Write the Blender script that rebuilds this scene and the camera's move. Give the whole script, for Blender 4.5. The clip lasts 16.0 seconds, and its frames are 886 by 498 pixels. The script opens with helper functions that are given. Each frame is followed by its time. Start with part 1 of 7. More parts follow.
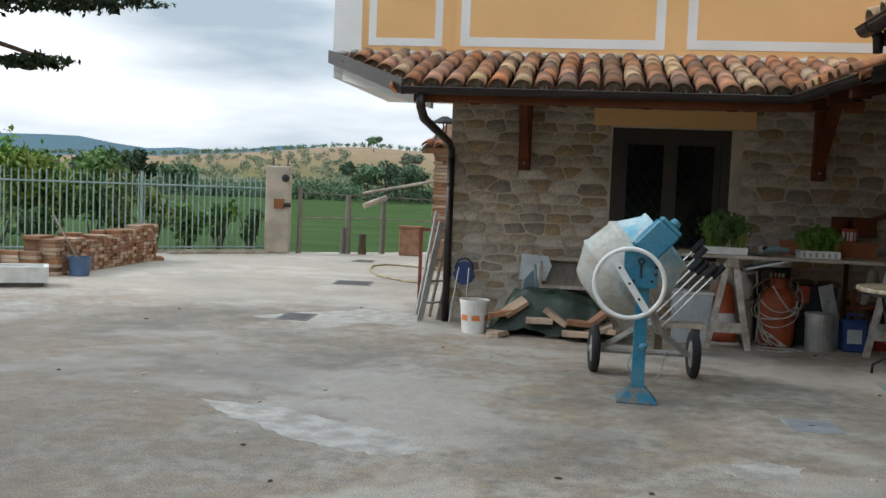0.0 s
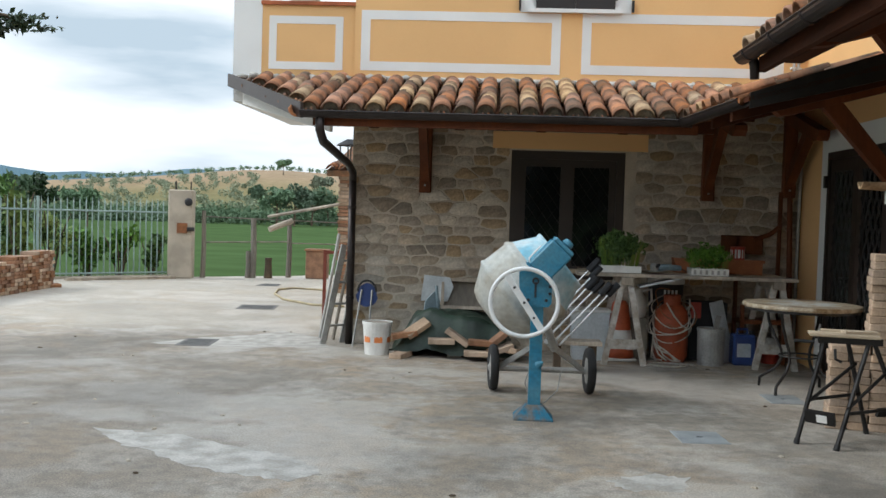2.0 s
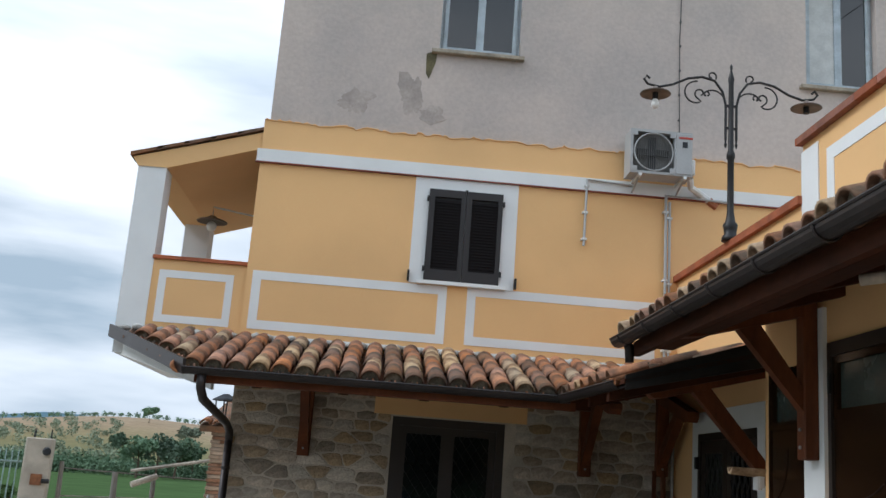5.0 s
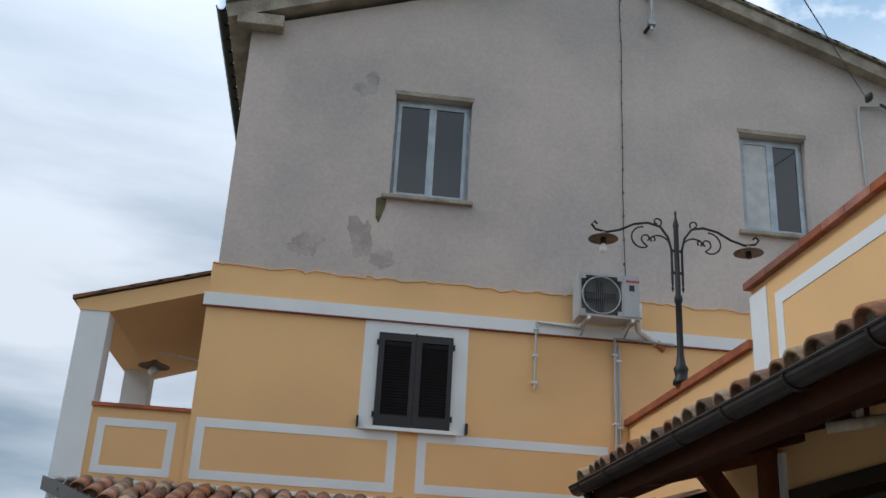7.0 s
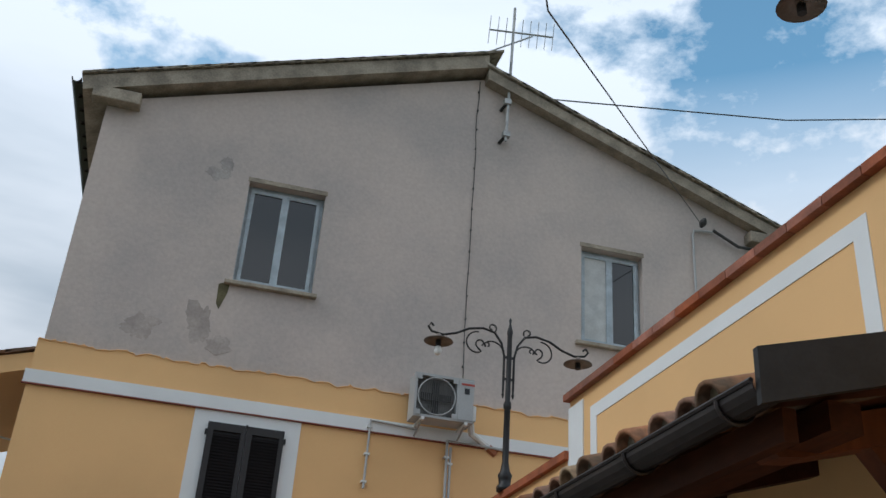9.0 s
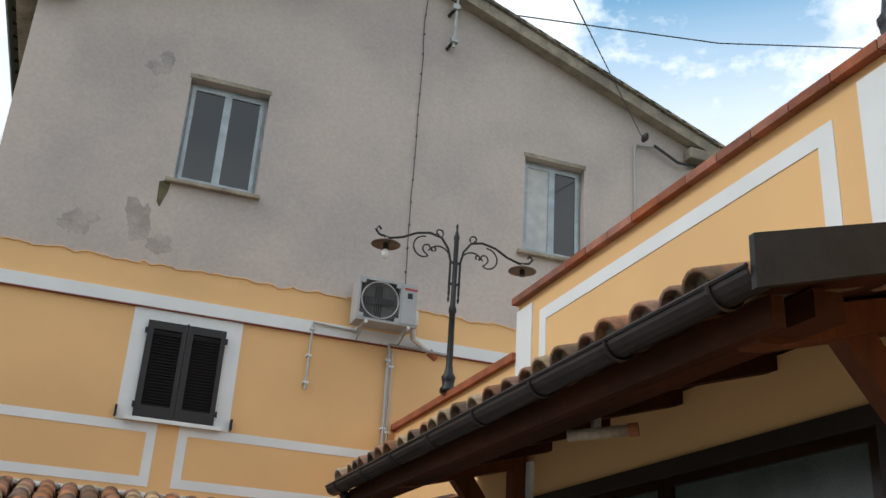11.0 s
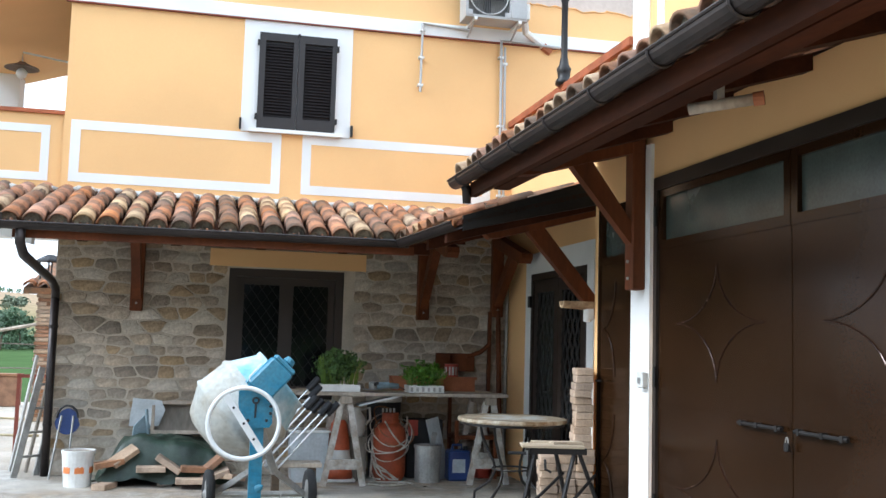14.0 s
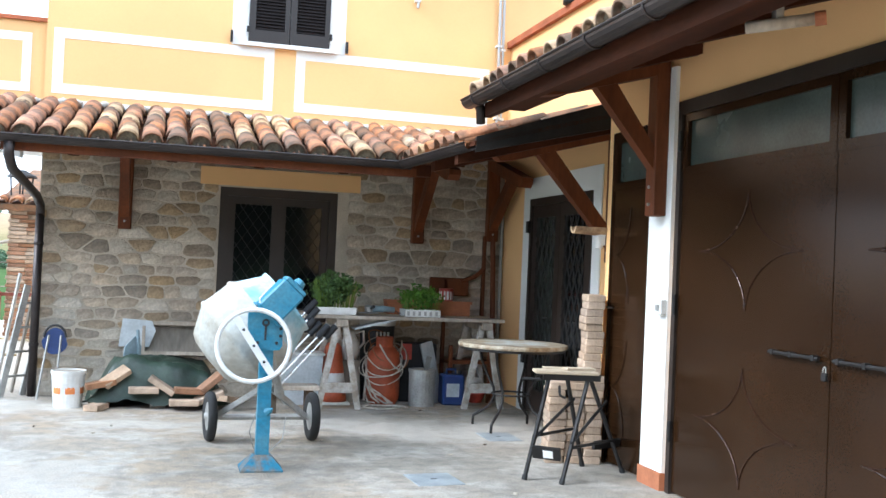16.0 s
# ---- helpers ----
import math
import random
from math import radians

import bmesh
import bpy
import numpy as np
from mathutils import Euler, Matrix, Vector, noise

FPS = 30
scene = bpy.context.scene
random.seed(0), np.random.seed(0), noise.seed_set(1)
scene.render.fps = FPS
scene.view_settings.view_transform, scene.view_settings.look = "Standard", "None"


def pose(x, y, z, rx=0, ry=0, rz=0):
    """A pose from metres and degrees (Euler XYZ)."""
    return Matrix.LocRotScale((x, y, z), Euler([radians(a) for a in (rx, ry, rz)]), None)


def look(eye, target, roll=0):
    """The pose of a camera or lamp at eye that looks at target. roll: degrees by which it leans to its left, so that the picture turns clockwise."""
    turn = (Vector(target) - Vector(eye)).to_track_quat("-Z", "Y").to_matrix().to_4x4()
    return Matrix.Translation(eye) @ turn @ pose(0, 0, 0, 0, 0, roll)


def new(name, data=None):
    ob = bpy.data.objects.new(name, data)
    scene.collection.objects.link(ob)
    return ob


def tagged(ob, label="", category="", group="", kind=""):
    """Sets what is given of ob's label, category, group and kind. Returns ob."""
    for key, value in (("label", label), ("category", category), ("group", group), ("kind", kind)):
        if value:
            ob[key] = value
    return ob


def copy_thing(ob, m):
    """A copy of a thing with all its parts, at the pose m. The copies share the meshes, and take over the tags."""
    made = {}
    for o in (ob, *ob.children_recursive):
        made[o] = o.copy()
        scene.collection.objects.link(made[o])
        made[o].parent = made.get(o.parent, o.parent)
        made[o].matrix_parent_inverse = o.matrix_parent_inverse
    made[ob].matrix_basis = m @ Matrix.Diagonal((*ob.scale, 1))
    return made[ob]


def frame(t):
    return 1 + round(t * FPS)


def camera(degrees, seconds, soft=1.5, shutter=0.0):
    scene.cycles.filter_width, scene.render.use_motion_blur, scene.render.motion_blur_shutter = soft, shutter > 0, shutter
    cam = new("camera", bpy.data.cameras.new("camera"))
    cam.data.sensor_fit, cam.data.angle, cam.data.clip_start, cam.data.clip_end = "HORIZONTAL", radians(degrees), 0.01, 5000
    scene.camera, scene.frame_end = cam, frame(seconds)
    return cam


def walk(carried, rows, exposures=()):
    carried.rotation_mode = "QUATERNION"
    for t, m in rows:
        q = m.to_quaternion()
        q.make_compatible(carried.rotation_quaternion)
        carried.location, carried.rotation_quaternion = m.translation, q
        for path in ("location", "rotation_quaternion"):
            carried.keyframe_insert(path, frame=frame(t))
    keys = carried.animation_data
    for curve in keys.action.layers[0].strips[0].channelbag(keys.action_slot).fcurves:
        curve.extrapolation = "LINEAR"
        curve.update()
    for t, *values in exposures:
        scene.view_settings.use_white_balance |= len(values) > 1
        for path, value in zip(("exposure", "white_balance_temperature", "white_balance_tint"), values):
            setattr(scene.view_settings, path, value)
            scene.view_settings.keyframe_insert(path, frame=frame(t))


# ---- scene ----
cam = camera(48.5, 16.0)
PATH = [
    (0, (0.695, -0.015, 1.502), (0.405, 1.959, 1.373), 2.3),
    (0.5, (0.747, -0.035, 1.502), (0.529, 1.95, 1.377), 2.7),
    (1, (0.774, -0.07, 1.507), (0.595, 1.919, 1.39), 3.0),
    (1.5, (0.792, -0.089, 1.512), (0.626, 1.901, 1.413), 2.6),
    (2, (0.807, -0.079, 1.509), (0.693, 1.916, 1.431), 1.8),
    (2.5, (0.808, -0.079, 1.522), (0.735, 1.919, 1.565), 1.8),
    (3, (0.849, -0.052, 1.548), (0.822, 1.941, 1.709), 2.3),
    (3.5, (0.802, -0.053, 1.574), (0.827, 1.932, 1.814), 2.3),
    (4, (0.795, -0.04, 1.585), (0.829, 1.936, 1.89), 3.2),
    (4.2, (0.812, -0.094, 1.575), (0.858, 1.878, 1.91), 3.6),
    (6.3, (0.589, -0.184, 1.609), (0.761, 1.708, 2.235), 3.4),
    (6.5, (0.629, -0.142, 1.625), (0.804, 1.74, 2.277), 3.3),
    (7, (0.601, -0.113, 1.623), (0.804, 1.738, 2.353), 3.2),
    (7.5, (0.653, -0.15, 1.671), (0.897, 1.667, 2.47), 3.3),
    (8, (0.727, -0.196, 1.688), (0.993, 1.592, 2.543), 3.5),
    (8.5, (0.871, -0.246, 1.703), (1.196, 1.513, 2.596), 3.8),
    (8.7, (0.916, -0.261, 1.698), (1.285, 1.481, 2.609), 4.0),
    (10.8, (0.725, -0.175, 1.574), (1.337, 1.554, 2.37), 3.5),
    (11, (0.707, -0.127, 1.573), (1.314, 1.618, 2.338), 3.7),
    (11.5, (0.737, -0.015, 1.487), (1.316, 1.78, 2.152), 3.2),
    (12, (0.692, -0.067, 1.486), (1.242, 1.765, 2.071), 2.5),
    (12.5, (0.721, -0.062, 1.488), (1.217, 1.802, 2.017), 2.0),
    (13, (0.744, -0.058, 1.473), (1.195, 1.839, 1.92), 1.6),
    (13.5, (0.744, -0.059, 1.475), (1.188, 1.866, 1.789), 1.4),
    (14, (0.752, -0.041, 1.475), (1.202, 1.899, 1.661), 1.6),
    (14.5, (0.751, -0.009, 1.479), (1.199, 1.937, 1.591), 2.4),
    (15, (0.74, 0.039, 1.477), (1.179, 1.988, 1.568), 2.9),
    (15.5, (0.584, 0.137, 1.465), (1.049, 2.082, 1.527), 1.9),
    (16, (0.413, 0.244, 1.453), (0.95, 2.17, 1.49), 2.5),
]
EXPOSURES = [(0, -0.72, 6200, 10), (2.0, -0.46, 6200, 10), (3.5, -0.46, 6150, 10), (4.2, -0.62, 5950, 10), (6.3, -1.12, 5750, 10), (8.0, -1.46, 5700, 9), (11.0, -0.98, 6150, 10), (12.0, -0.56, 6050, 10), (13.0, -0.14, 5850, 10), (13.5, -0.01, 5750, 10), (14.0, 0.34, 5700, 10), (15.0, 0.69, 5650, 10), (16, 0.79, 5600, 10)]
SKY_STRENGTH, SUN_STRENGTH = 0.8, 2.6

walk(cam, [(t, look(e, g, r)) for t, e, g, r in PATH], EXPOSURES)

# ---- sky and sun ----
SUN_AZ, SUN_EL = radians(262), radians(39)
world = bpy.data.worlds.new("sky")
scene.world = world
world.use_nodes = True
wn, wl = world.node_tree.nodes, world.node_tree.links
bg = wn["Background"]
sky = wn.new("ShaderNodeTexSky")
sky.sky_type, sky.sun_disc = "NISHITA", False
sky.sun_elevation, sky.sun_rotation = SUN_EL, SUN_AZ
sky.air_density, sky.dust_density = 1.0, 0.6
skyg = wn.new("ShaderNodeMixRGB")
skyg.blend_type = "MULTIPLY"
skyg.inputs[0].default_value = 1.0
skyg.inputs[2].default_value = (0.62, 0.78, 0.66, 1)
wl.new(sky.outputs[0], skyg.inputs[1])
tc = wn.new("ShaderNodeTexCoord")
mp = wn.new("ShaderNodeMapping")
mp.inputs["Scale"].default_value = (1.0, 1.0, 1.7)
mp.inputs["Location"].default_value = (1.1, 0.1, 0.2)
wl.new(tc.outputs["Generated"], mp.inputs[0])
cloud = wn.new("ShaderNodeTexNoise")
cloud.inputs["Scale"].default_value, cloud.inputs["Detail"].default_value, cloud.inputs["Roughness"].default_value = 2.8, 10, 0.6
wl.new(mp.outputs[0], cloud.inputs["Vector"])
cover = wn.new("ShaderNodeValToRGB")
cover.color_ramp.elements[0].position, cover.color_ramp.elements[1].position = 0.41, 0.48
wl.new(cloud.outputs[0], cover.inputs[0])
mp2 = wn.new("ShaderNodeMapping")
mp2.inputs["Scale"].default_value = (0.8, 0.8, 4.2)
mp2.inputs["Location"].default_value = (2.1, 0.4, 0.88)
wl.new(tc.outputs["Generated"], mp2.inputs[0])
shade = wn.new("ShaderNodeTexNoise")
shade.inputs["Scale"].default_value, shade.inputs["Detail"].default_value = 2.3, 7
wl.new(mp2.outputs[0], shade.inputs["Vector"])
tone = wn.new("ShaderNodeValToRGB")
tone.color_ramp.elements[0].position, tone.color_ramp.elements[1].position = 0.36, 0.6
tone.color_ramp.elements[0].color = (1.0, 1.2, 1.34, 1)
tone.color_ramp.elements[1].color = (2.5, 2.52, 2.5, 1)
wl.new(shade.outputs[0], tone.inputs[0])
# the cloud deck is grey towards the horizon and thin and bright overhead
sepz = wn.new("ShaderNodeSeparateXYZ")
wl.new(tc.outputs["Generated"], sepz.inputs[0])
height = wn.new("ShaderNodeMapRange")
height.inputs["From Min"].default_value, height.inputs["From Max"].default_value = 0.30, 0.62
height.inputs["To Max"].default_value = 0.8
wl.new(sepz.outputs["Z"], height.inputs["Value"])
deck_mix = wn.new("ShaderNodeMixRGB")
deck_mix.inputs[2].default_value = (3.3, 3.45, 3.55, 1)
wl.new(height.outputs[0], deck_mix.inputs[0])
wl.new(tone.outputs[0], deck_mix.inputs[1])
skymix = wn.new("ShaderNodeMixRGB")
low_cover = wn.new("ShaderNodeMapRange")
low_cover.inputs["From Min"].default_value, low_cover.inputs["From Max"].default_value = 0.46, 0.60
low_cover.inputs["To Min"].default_value, low_cover.inputs["To Max"].default_value = 1.0, 0.0
wl.new(sepz.outputs["Z"], low_cover.inputs["Value"])
closed = wn.new("ShaderNodeMath")
closed.operation = "MAXIMUM"
wl.new(cover.outputs[0], closed.inputs[0])
wl.new(low_cover.outputs[0], closed.inputs[1])
wl.new(closed.outputs[0], skymix.inputs[0])
wl.new(skyg.outputs[0], skymix.inputs[1])
wl.new(deck_mix.outputs[0], skymix.inputs[2])
wl.new(skymix.outputs[0], bg.inputs[0])
bg.inputs[1].default_value = SKY_STRENGTH

sun = new("sun", bpy.data.lights.new("sun", "SUN"))
sun.data.energy, sun.data.angle, sun.data.color = SUN_STRENGTH, radians(14), (1.0, 0.97, 0.92)
sun_way = Vector((math.sin(SUN_AZ) * math.cos(SUN_EL), math.cos(SUN_AZ) * math.cos(SUN_EL), math.sin(SUN_EL)))
sun.matrix_world = look(sun_way * 40, (0, 0, 0))


# ---- materials ----
def material(name, color, rough=0.8, metal=0.0, vary=0.25, coarse=1.2, fine=40.0, bump=0.15, depth=0.004, second=None, spread=0.5, rand=0.0, gloss=None, stretch=None):
    """A surface with stains at one scale, grain at another and a fine relief; rand varies it from piece to piece."""
    m = bpy.data.materials.new(name)
    m.use_nodes = True
    n, l = m.node_tree.nodes, m.node_tree.links
    b = n["Principled BSDF"]
    b.inputs["Metallic"].default_value = metal
    t = n.new("ShaderNodeTexCoord")
    src = t.outputs["Object"]
    if stretch:
        k = n.new("ShaderNodeMapping")
        k.inputs["Scale"].default_value = stretch
        l.new(src, k.inputs[0])
        src = k.outputs[0]
    big, small = n.new("ShaderNodeTexNoise"), n.new("ShaderNodeTexNoise")
    for tex, s, d in ((big, coarse, 5), (small, fine, 4)):
        tex.inputs["Scale"].default_value, tex.inputs["Detail"].default_value = s, d
        l.new(src, tex.inputs["Vector"])
    r = n.new("ShaderNodeValToRGB")
    c2 = second or tuple(c * (1 - vary) for c in color)
    r.color_ramp.elements[0].position, r.color_ramp.elements[1].position = 0.5 - spread / 4, 0.5 + spread / 4
    r.color_ramp.elements[0].color, r.color_ramp.elements[1].color = (*c2, 1), (*color, 1)
    l.new(big.outputs[0], r.inputs[0])
    mul = n.new("ShaderNodeMixRGB")
    mul.blend_type = "OVERLAY"
    mul.inputs[0].default_value = min(1.0, vary)
    l.new(r.outputs[0], mul.inputs[1])
    l.new(small.outputs[0], mul.inputs[2])
    out = mul.outputs[0]
    if rand:
        o = n.new("ShaderNodeObjectInfo")
        h = n.new("ShaderNodeHueSaturation")
        for sock, lo, hi, k in (("Value", 1 - rand, 1 + rand, 1.0), ("Saturation", 1 - rand * 0.4, 1 + rand * 0.6, 7.31)):
            w = n.new("ShaderNodeMath")
            w.operation = "MULTIPLY"
            w.inputs[1].default_value = k
            f = n.new("ShaderNodeMath")
            f.operation = "FRACT"
            mr = n.new("ShaderNodeMapRange")
            mr.inputs["To Min"].default_value, mr.inputs["To Max"].default_value = lo, hi
            l.new(o.outputs["Random"], w.inputs[0])
            l.new(w.outputs[0], f.inputs[0])
            l.new(f.outputs[0], mr.inputs["Value"])
            l.new(mr.outputs[0], h.inputs[sock])
        l.new(out, h.inputs["Color"])
        out = h.outputs[0]
    l.new(out, b.inputs["Base Color"])
    mr = n.new("ShaderNodeMapRange")
    mr.inputs["To Min"].default_value, mr.inputs["To Max"].default_value = max(0.03, rough - 0.12), min(1, rough + 0.1)
    l.new(big.outputs[0], mr.inputs["Value"])
    l.new(mr.outputs[0], b.inputs["Roughness"])
    if bump:
        bp = n.new("ShaderNodeBump")
        bp.inputs["Strength"].default_value, bp.inputs["Distance"].default_value = bump, depth
        l.new(small.outputs[0], bp.inputs["Height"])
        l.new(bp.outputs[0], b.inputs["Normal"])
    return m


def glassy(name, color, rough=0.06):
    m = bpy.data.materials.new(name)
    m.use_nodes = True
    b = m.node_tree.nodes["Principled BSDF"]
    b.inputs["Base Color"].default_value, b.inputs["Roughness"].default_value = (*color, 1), rough
    b.inputs["Specular IOR Level"].default_value = 0.25 if "dark" in name else 0.8
    b.inputs["IOR"].default_value = 1.5
    return m


M = {
    "render_orange": material("render_orange", (0.82, 0.50, 0.22), 0.9, vary=0.10, coarse=0.6, fine=160, bump=0.25, depth=0.003),
    "render_white": material("render_white", (0.78, 0.78, 0.76), 0.85, vary=0.07, coarse=1.5, fine=120, bump=0.15),
    "render_grey": material("render_grey", (0.545, 0.463, 0.405), 0.95, second=(0.447, 0.39, 0.35), vary=0.15, coarse=0.9, fine=22, bump=0.4, depth=0.006),
    "render_patch": material("render_patch", (0.41, 0.37, 0.335), 0.95, vary=0.3, coarse=3, fine=30, bump=0.4),
    "render_stain": material("render_stain", (0.465, 0.398, 0.35), 0.95, vary=0.25, coarse=4, fine=30, bump=0.4),
    "moss": material("moss", (0.14, 0.12, 0.06), 0.95, vary=0.4, coarse=8, fine=60),
    "line_red": material("line_red", (0.22, 0.055, 0.035), 0.8, vary=0.2),
    "lichen": material("lichen", (0.33, 0.29, 0.22), 0.95, vary=0.5, coarse=14, fine=60, bump=0.6, second=(0.13, 0.11, 0.085), rand=0.3),
    # light caught by the door's raised curves and rivets put into the colour
    "raised_glint": material("raised_glint", (0.045, 0.020, 0.012), 0.25, metal=0.3, vary=0.4, coarse=9, fine=60, bump=0.1),
    "coping": material("coping", (0.36, 0.13, 0.075), 0.85, vary=0.35, coarse=4, fine=50, rand=0.25),
    "rust": material("rust", (0.30, 0.12, 0.05), 0.9, vary=0.4, coarse=9, fine=60, bump=0.3),
    "mortar": material("mortar", (0.53, 0.462, 0.37), 0.95, vary=0.3, coarse=2.5, fine=70, bump=0.6, depth=0.01),
    "stone": material("stone", (0.46, 0.385, 0.30), 0.95, vary=0.5, coarse=3.5, fine=35, bump=0.8, depth=0.012, rand=0.33),
    "stone_warm": material("stone_warm", (0.42, 0.31, 0.19), 0.92, vary=0.45, coarse=4, fine=35, bump=0.8, depth=0.012, rand=0.22),
    "stone_pale": material("stone_pale", (0.53, 0.475, 0.395), 0.92, vary=0.35, coarse=4, fine=35, bump=0.8, depth=0.012, rand=0.25),
    "tile": material("tile", (0.37, 0.175, 0.095), 0.9, vary=0.55, coarse=7, fine=40, bump=0.6, second=(0.17, 0.09, 0.055), rand=0.3),
    "tile_pale": material("tile_pale", (0.46, 0.33, 0.20), 0.9, vary=0.55, coarse=7, fine=40, bump=0.6, second=(0.22, 0.135, 0.075), rand=0.22),
    "tile_dark": material("tile_dark", (0.20, 0.105, 0.06), 0.95, vary=0.5, coarse=6, fine=40, bump=0.6, second=(0.085, 0.058, 0.038), rand=0.3),
    "wood_red": material("wood_red", (0.15, 0.043, 0.013), 0.6, vary=0.4, coarse=3, fine=30, bump=0.3, stretch=(1, 1, 0.25)),
    # deep shade under the eaves put into the timber colour
    "wood_shaded": material("wood_shaded", (0.066, 0.020, 0.008), 0.7, vary=0.45, coarse=3, fine=30, bump=0.3, stretch=(1, 0.3, 1)),
    "copper": material("copper", (0.045, 0.036, 0.034), 0.45, metal=0.5, vary=0.35, coarse=3, fine=20, bump=0.1),
    "iron": material("iron", (0.025, 0.023, 0.022), 0.5, metal=0.4, vary=0.3, coarse=10, fine=60, bump=0.1),
    "brown_door": material("brown_door", (0.026, 0.0118, 0.0048), 0.20, vary=0.25, coarse=1.2, fine=90, bump=0.04),
    "frame_dark": material("frame_dark", (0.028, 0.018, 0.013), 0.5, vary=0.3, coarse=4, fine=60, bump=0.1),
    "shutter": material("shutter", (0.020, 0.016, 0.015), 0.6, vary=0.2, coarse=5, fine=60, bump=0.1),
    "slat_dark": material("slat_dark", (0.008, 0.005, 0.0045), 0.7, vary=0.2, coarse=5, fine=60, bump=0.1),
    "glass": glassy("glass", (0.012, 0.014, 0.015), 0.05),
    "glass_pale": material("glass_pale", (0.055, 0.07, 0.06), 0.25, vary=0.3, coarse=2.5, fine=60, bump=0.08),
    "window_blue": material("window_blue", (0.47, 0.53, 0.56), 0.6, vary=0.25, coarse=6, fine=40, bump=0.2),
    "concrete_edge": material("concrete_edge", (0.37, 0.315, 0.24), 0.95, vary=0.4, coarse=4, fine=40, bump=0.6, depth=0.01),
    "brick": material("brick", (0.31, 0.165, 0.095), 0.92, vary=0.35, coarse=6, fine=60, bump=0.5, rand=0.25),
    "brick_pale": material("brick_pale", (0.50, 0.37, 0.265), 0.92, vary=0.35, coarse=6, fine=60, bump=0.5, rand=0.2),
    "blue_paint": material("blue_paint", (0.008, 0.16, 0.27), 0.55, vary=0.4, coarse=7, fine=40, bump=0.15, second=(0.055, 0.20, 0.28)),
    "drum_grey": material("drum_grey", (0.44, 0.45, 0.42), 0.8, vary=0.35, coarse=4, fine=22, bump=0.35, second=(0.36, 0.33, 0.27)),
    "drum_blue": material("drum_blue", (0.50, 0.56, 0.57), 0.75, vary=0.35, coarse=5, fine=25, bump=0.3, second=(0.17, 0.40, 0.50), spread=0.7),
    "blue_grimy": material("blue_grimy", (0.012, 0.13, 0.21), 0.75, vary=0.5, coarse=12, fine=50, bump=0.4, second=(0.13, 0.12, 0.105), spread=0.4),
    "white_paint": material("white_paint", (0.74, 0.75, 0.74), 0.55, vary=0.15, coarse=5, fine=50, bump=0.1),
    "rubber": material("rubber", (0.018, 0.018, 0.018), 0.8, vary=0.3, coarse=8, fine=60, bump=0.3),
    "grey_metal": material("grey_metal", (0.42, 0.42, 0.40), 0.5, metal=0.5, vary=0.3, coarse=6, fine=50, bump=0.15),
    "old_wood": material("old_wood", (0.42, 0.36, 0.29), 0.88, vary=0.4, coarse=4, fine=35, bump=0.5, stretch=(1, 1, 0.3), rand=0.15),
    "plank": material("plank", (0.50, 0.40, 0.28), 0.85, vary=0.35, coarse=3, fine=30, bump=0.4, stretch=(0.25, 1, 1), rand=0.2),
    "grey_wood": material("grey_wood", (0.25, 0.225, 0.19), 0.92, vary=0.4, coarse=3, fine=30, bump=0.5, stretch=(1, 1, 0.3), rand=0.25),
    "terracotta": material("terracotta", (0.40, 0.145, 0.065), 0.85, vary=0.25, coarse=6, fine=50),
    "orange_tank": material("orange_tank", (0.33, 0.062, 0.018), 0.6, vary=0.3, coarse=4, fine=40, bump=0.1),
    "tarp": material("tarp", (0.028, 0.05, 0.035), 0.5, vary=0.4, coarse=5, fine=30, bump=0.4, depth=0.01),
    "plastic_white": material("plastic_white", (0.72, 0.72, 0.69), 0.45, vary=0.2, coarse=6, fine=40, bump=0.1),
    "plastic_blue": material("plastic_blue", (0.025, 0.055, 0.19), 0.45, vary=0.2, coarse=5, fine=40, bump=0.05),
    "bucket_blue": material("bucket_blue", (0.09, 0.16, 0.29), 0.55, vary=0.2, coarse=5, fine=40, bump=0.05),
    "red_paint": material("red_paint", (0.42, 0.05, 0.03), 0.5, vary=0.2, coarse=5, fine=40, bump=0.05),
    "cone_red": material("cone_red", (0.50, 0.10, 0.035), 0.55, vary=0.3, coarse=6, fine=40, bump=0.05),
    "label_orange": material("label_orange", (0.70, 0.22, 0.06), 0.6, vary=0.2, coarse=8, fine=40, bump=0),
    "dark": material("dark", (0.02, 0.021, 0.024), 0.7, vary=0.3, coarse=5, fine=40),
    "steel_blue_grey": material("steel_blue_grey", (0.22, 0.30, 0.34), 0.6, vary=0.25, coarse=5, fine=40, bump=0.1),
    "fence_paint": material("fence_paint", (0.30, 0.40, 0.38), 0.6, vary=0.25, coarse=5, fine=40, bump=0.1),
    "leaf": material("leaf", (0.10, 0.19, 0.035), 0.7, vary=0.4, coarse=9, fine=40, bump=0, second=(0.055, 0.125, 0.025), rand=0.3),
    "leaf_light": material("leaf_light", (0.22, 0.28, 0.05), 0.7, vary=0.4, coarse=3, fine=40, bump=0, second=(0.09, 0.17, 0.035), rand=0.3),
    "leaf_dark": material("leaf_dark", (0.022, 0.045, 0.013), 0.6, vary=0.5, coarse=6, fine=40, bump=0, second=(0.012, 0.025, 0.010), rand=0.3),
    # distance haze put into the colour: far foliage paler and greyer
    "leaf_far_hazy": material("leaf_far_hazy", (0.145, 0.21, 0.125), 1.0, vary=0.25, coarse=0.3, fine=3, bump=0, second=(0.095, 0.15, 0.09), rand=0.3),
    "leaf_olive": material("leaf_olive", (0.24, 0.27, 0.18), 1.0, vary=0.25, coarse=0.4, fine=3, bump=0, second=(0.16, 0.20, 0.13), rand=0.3),
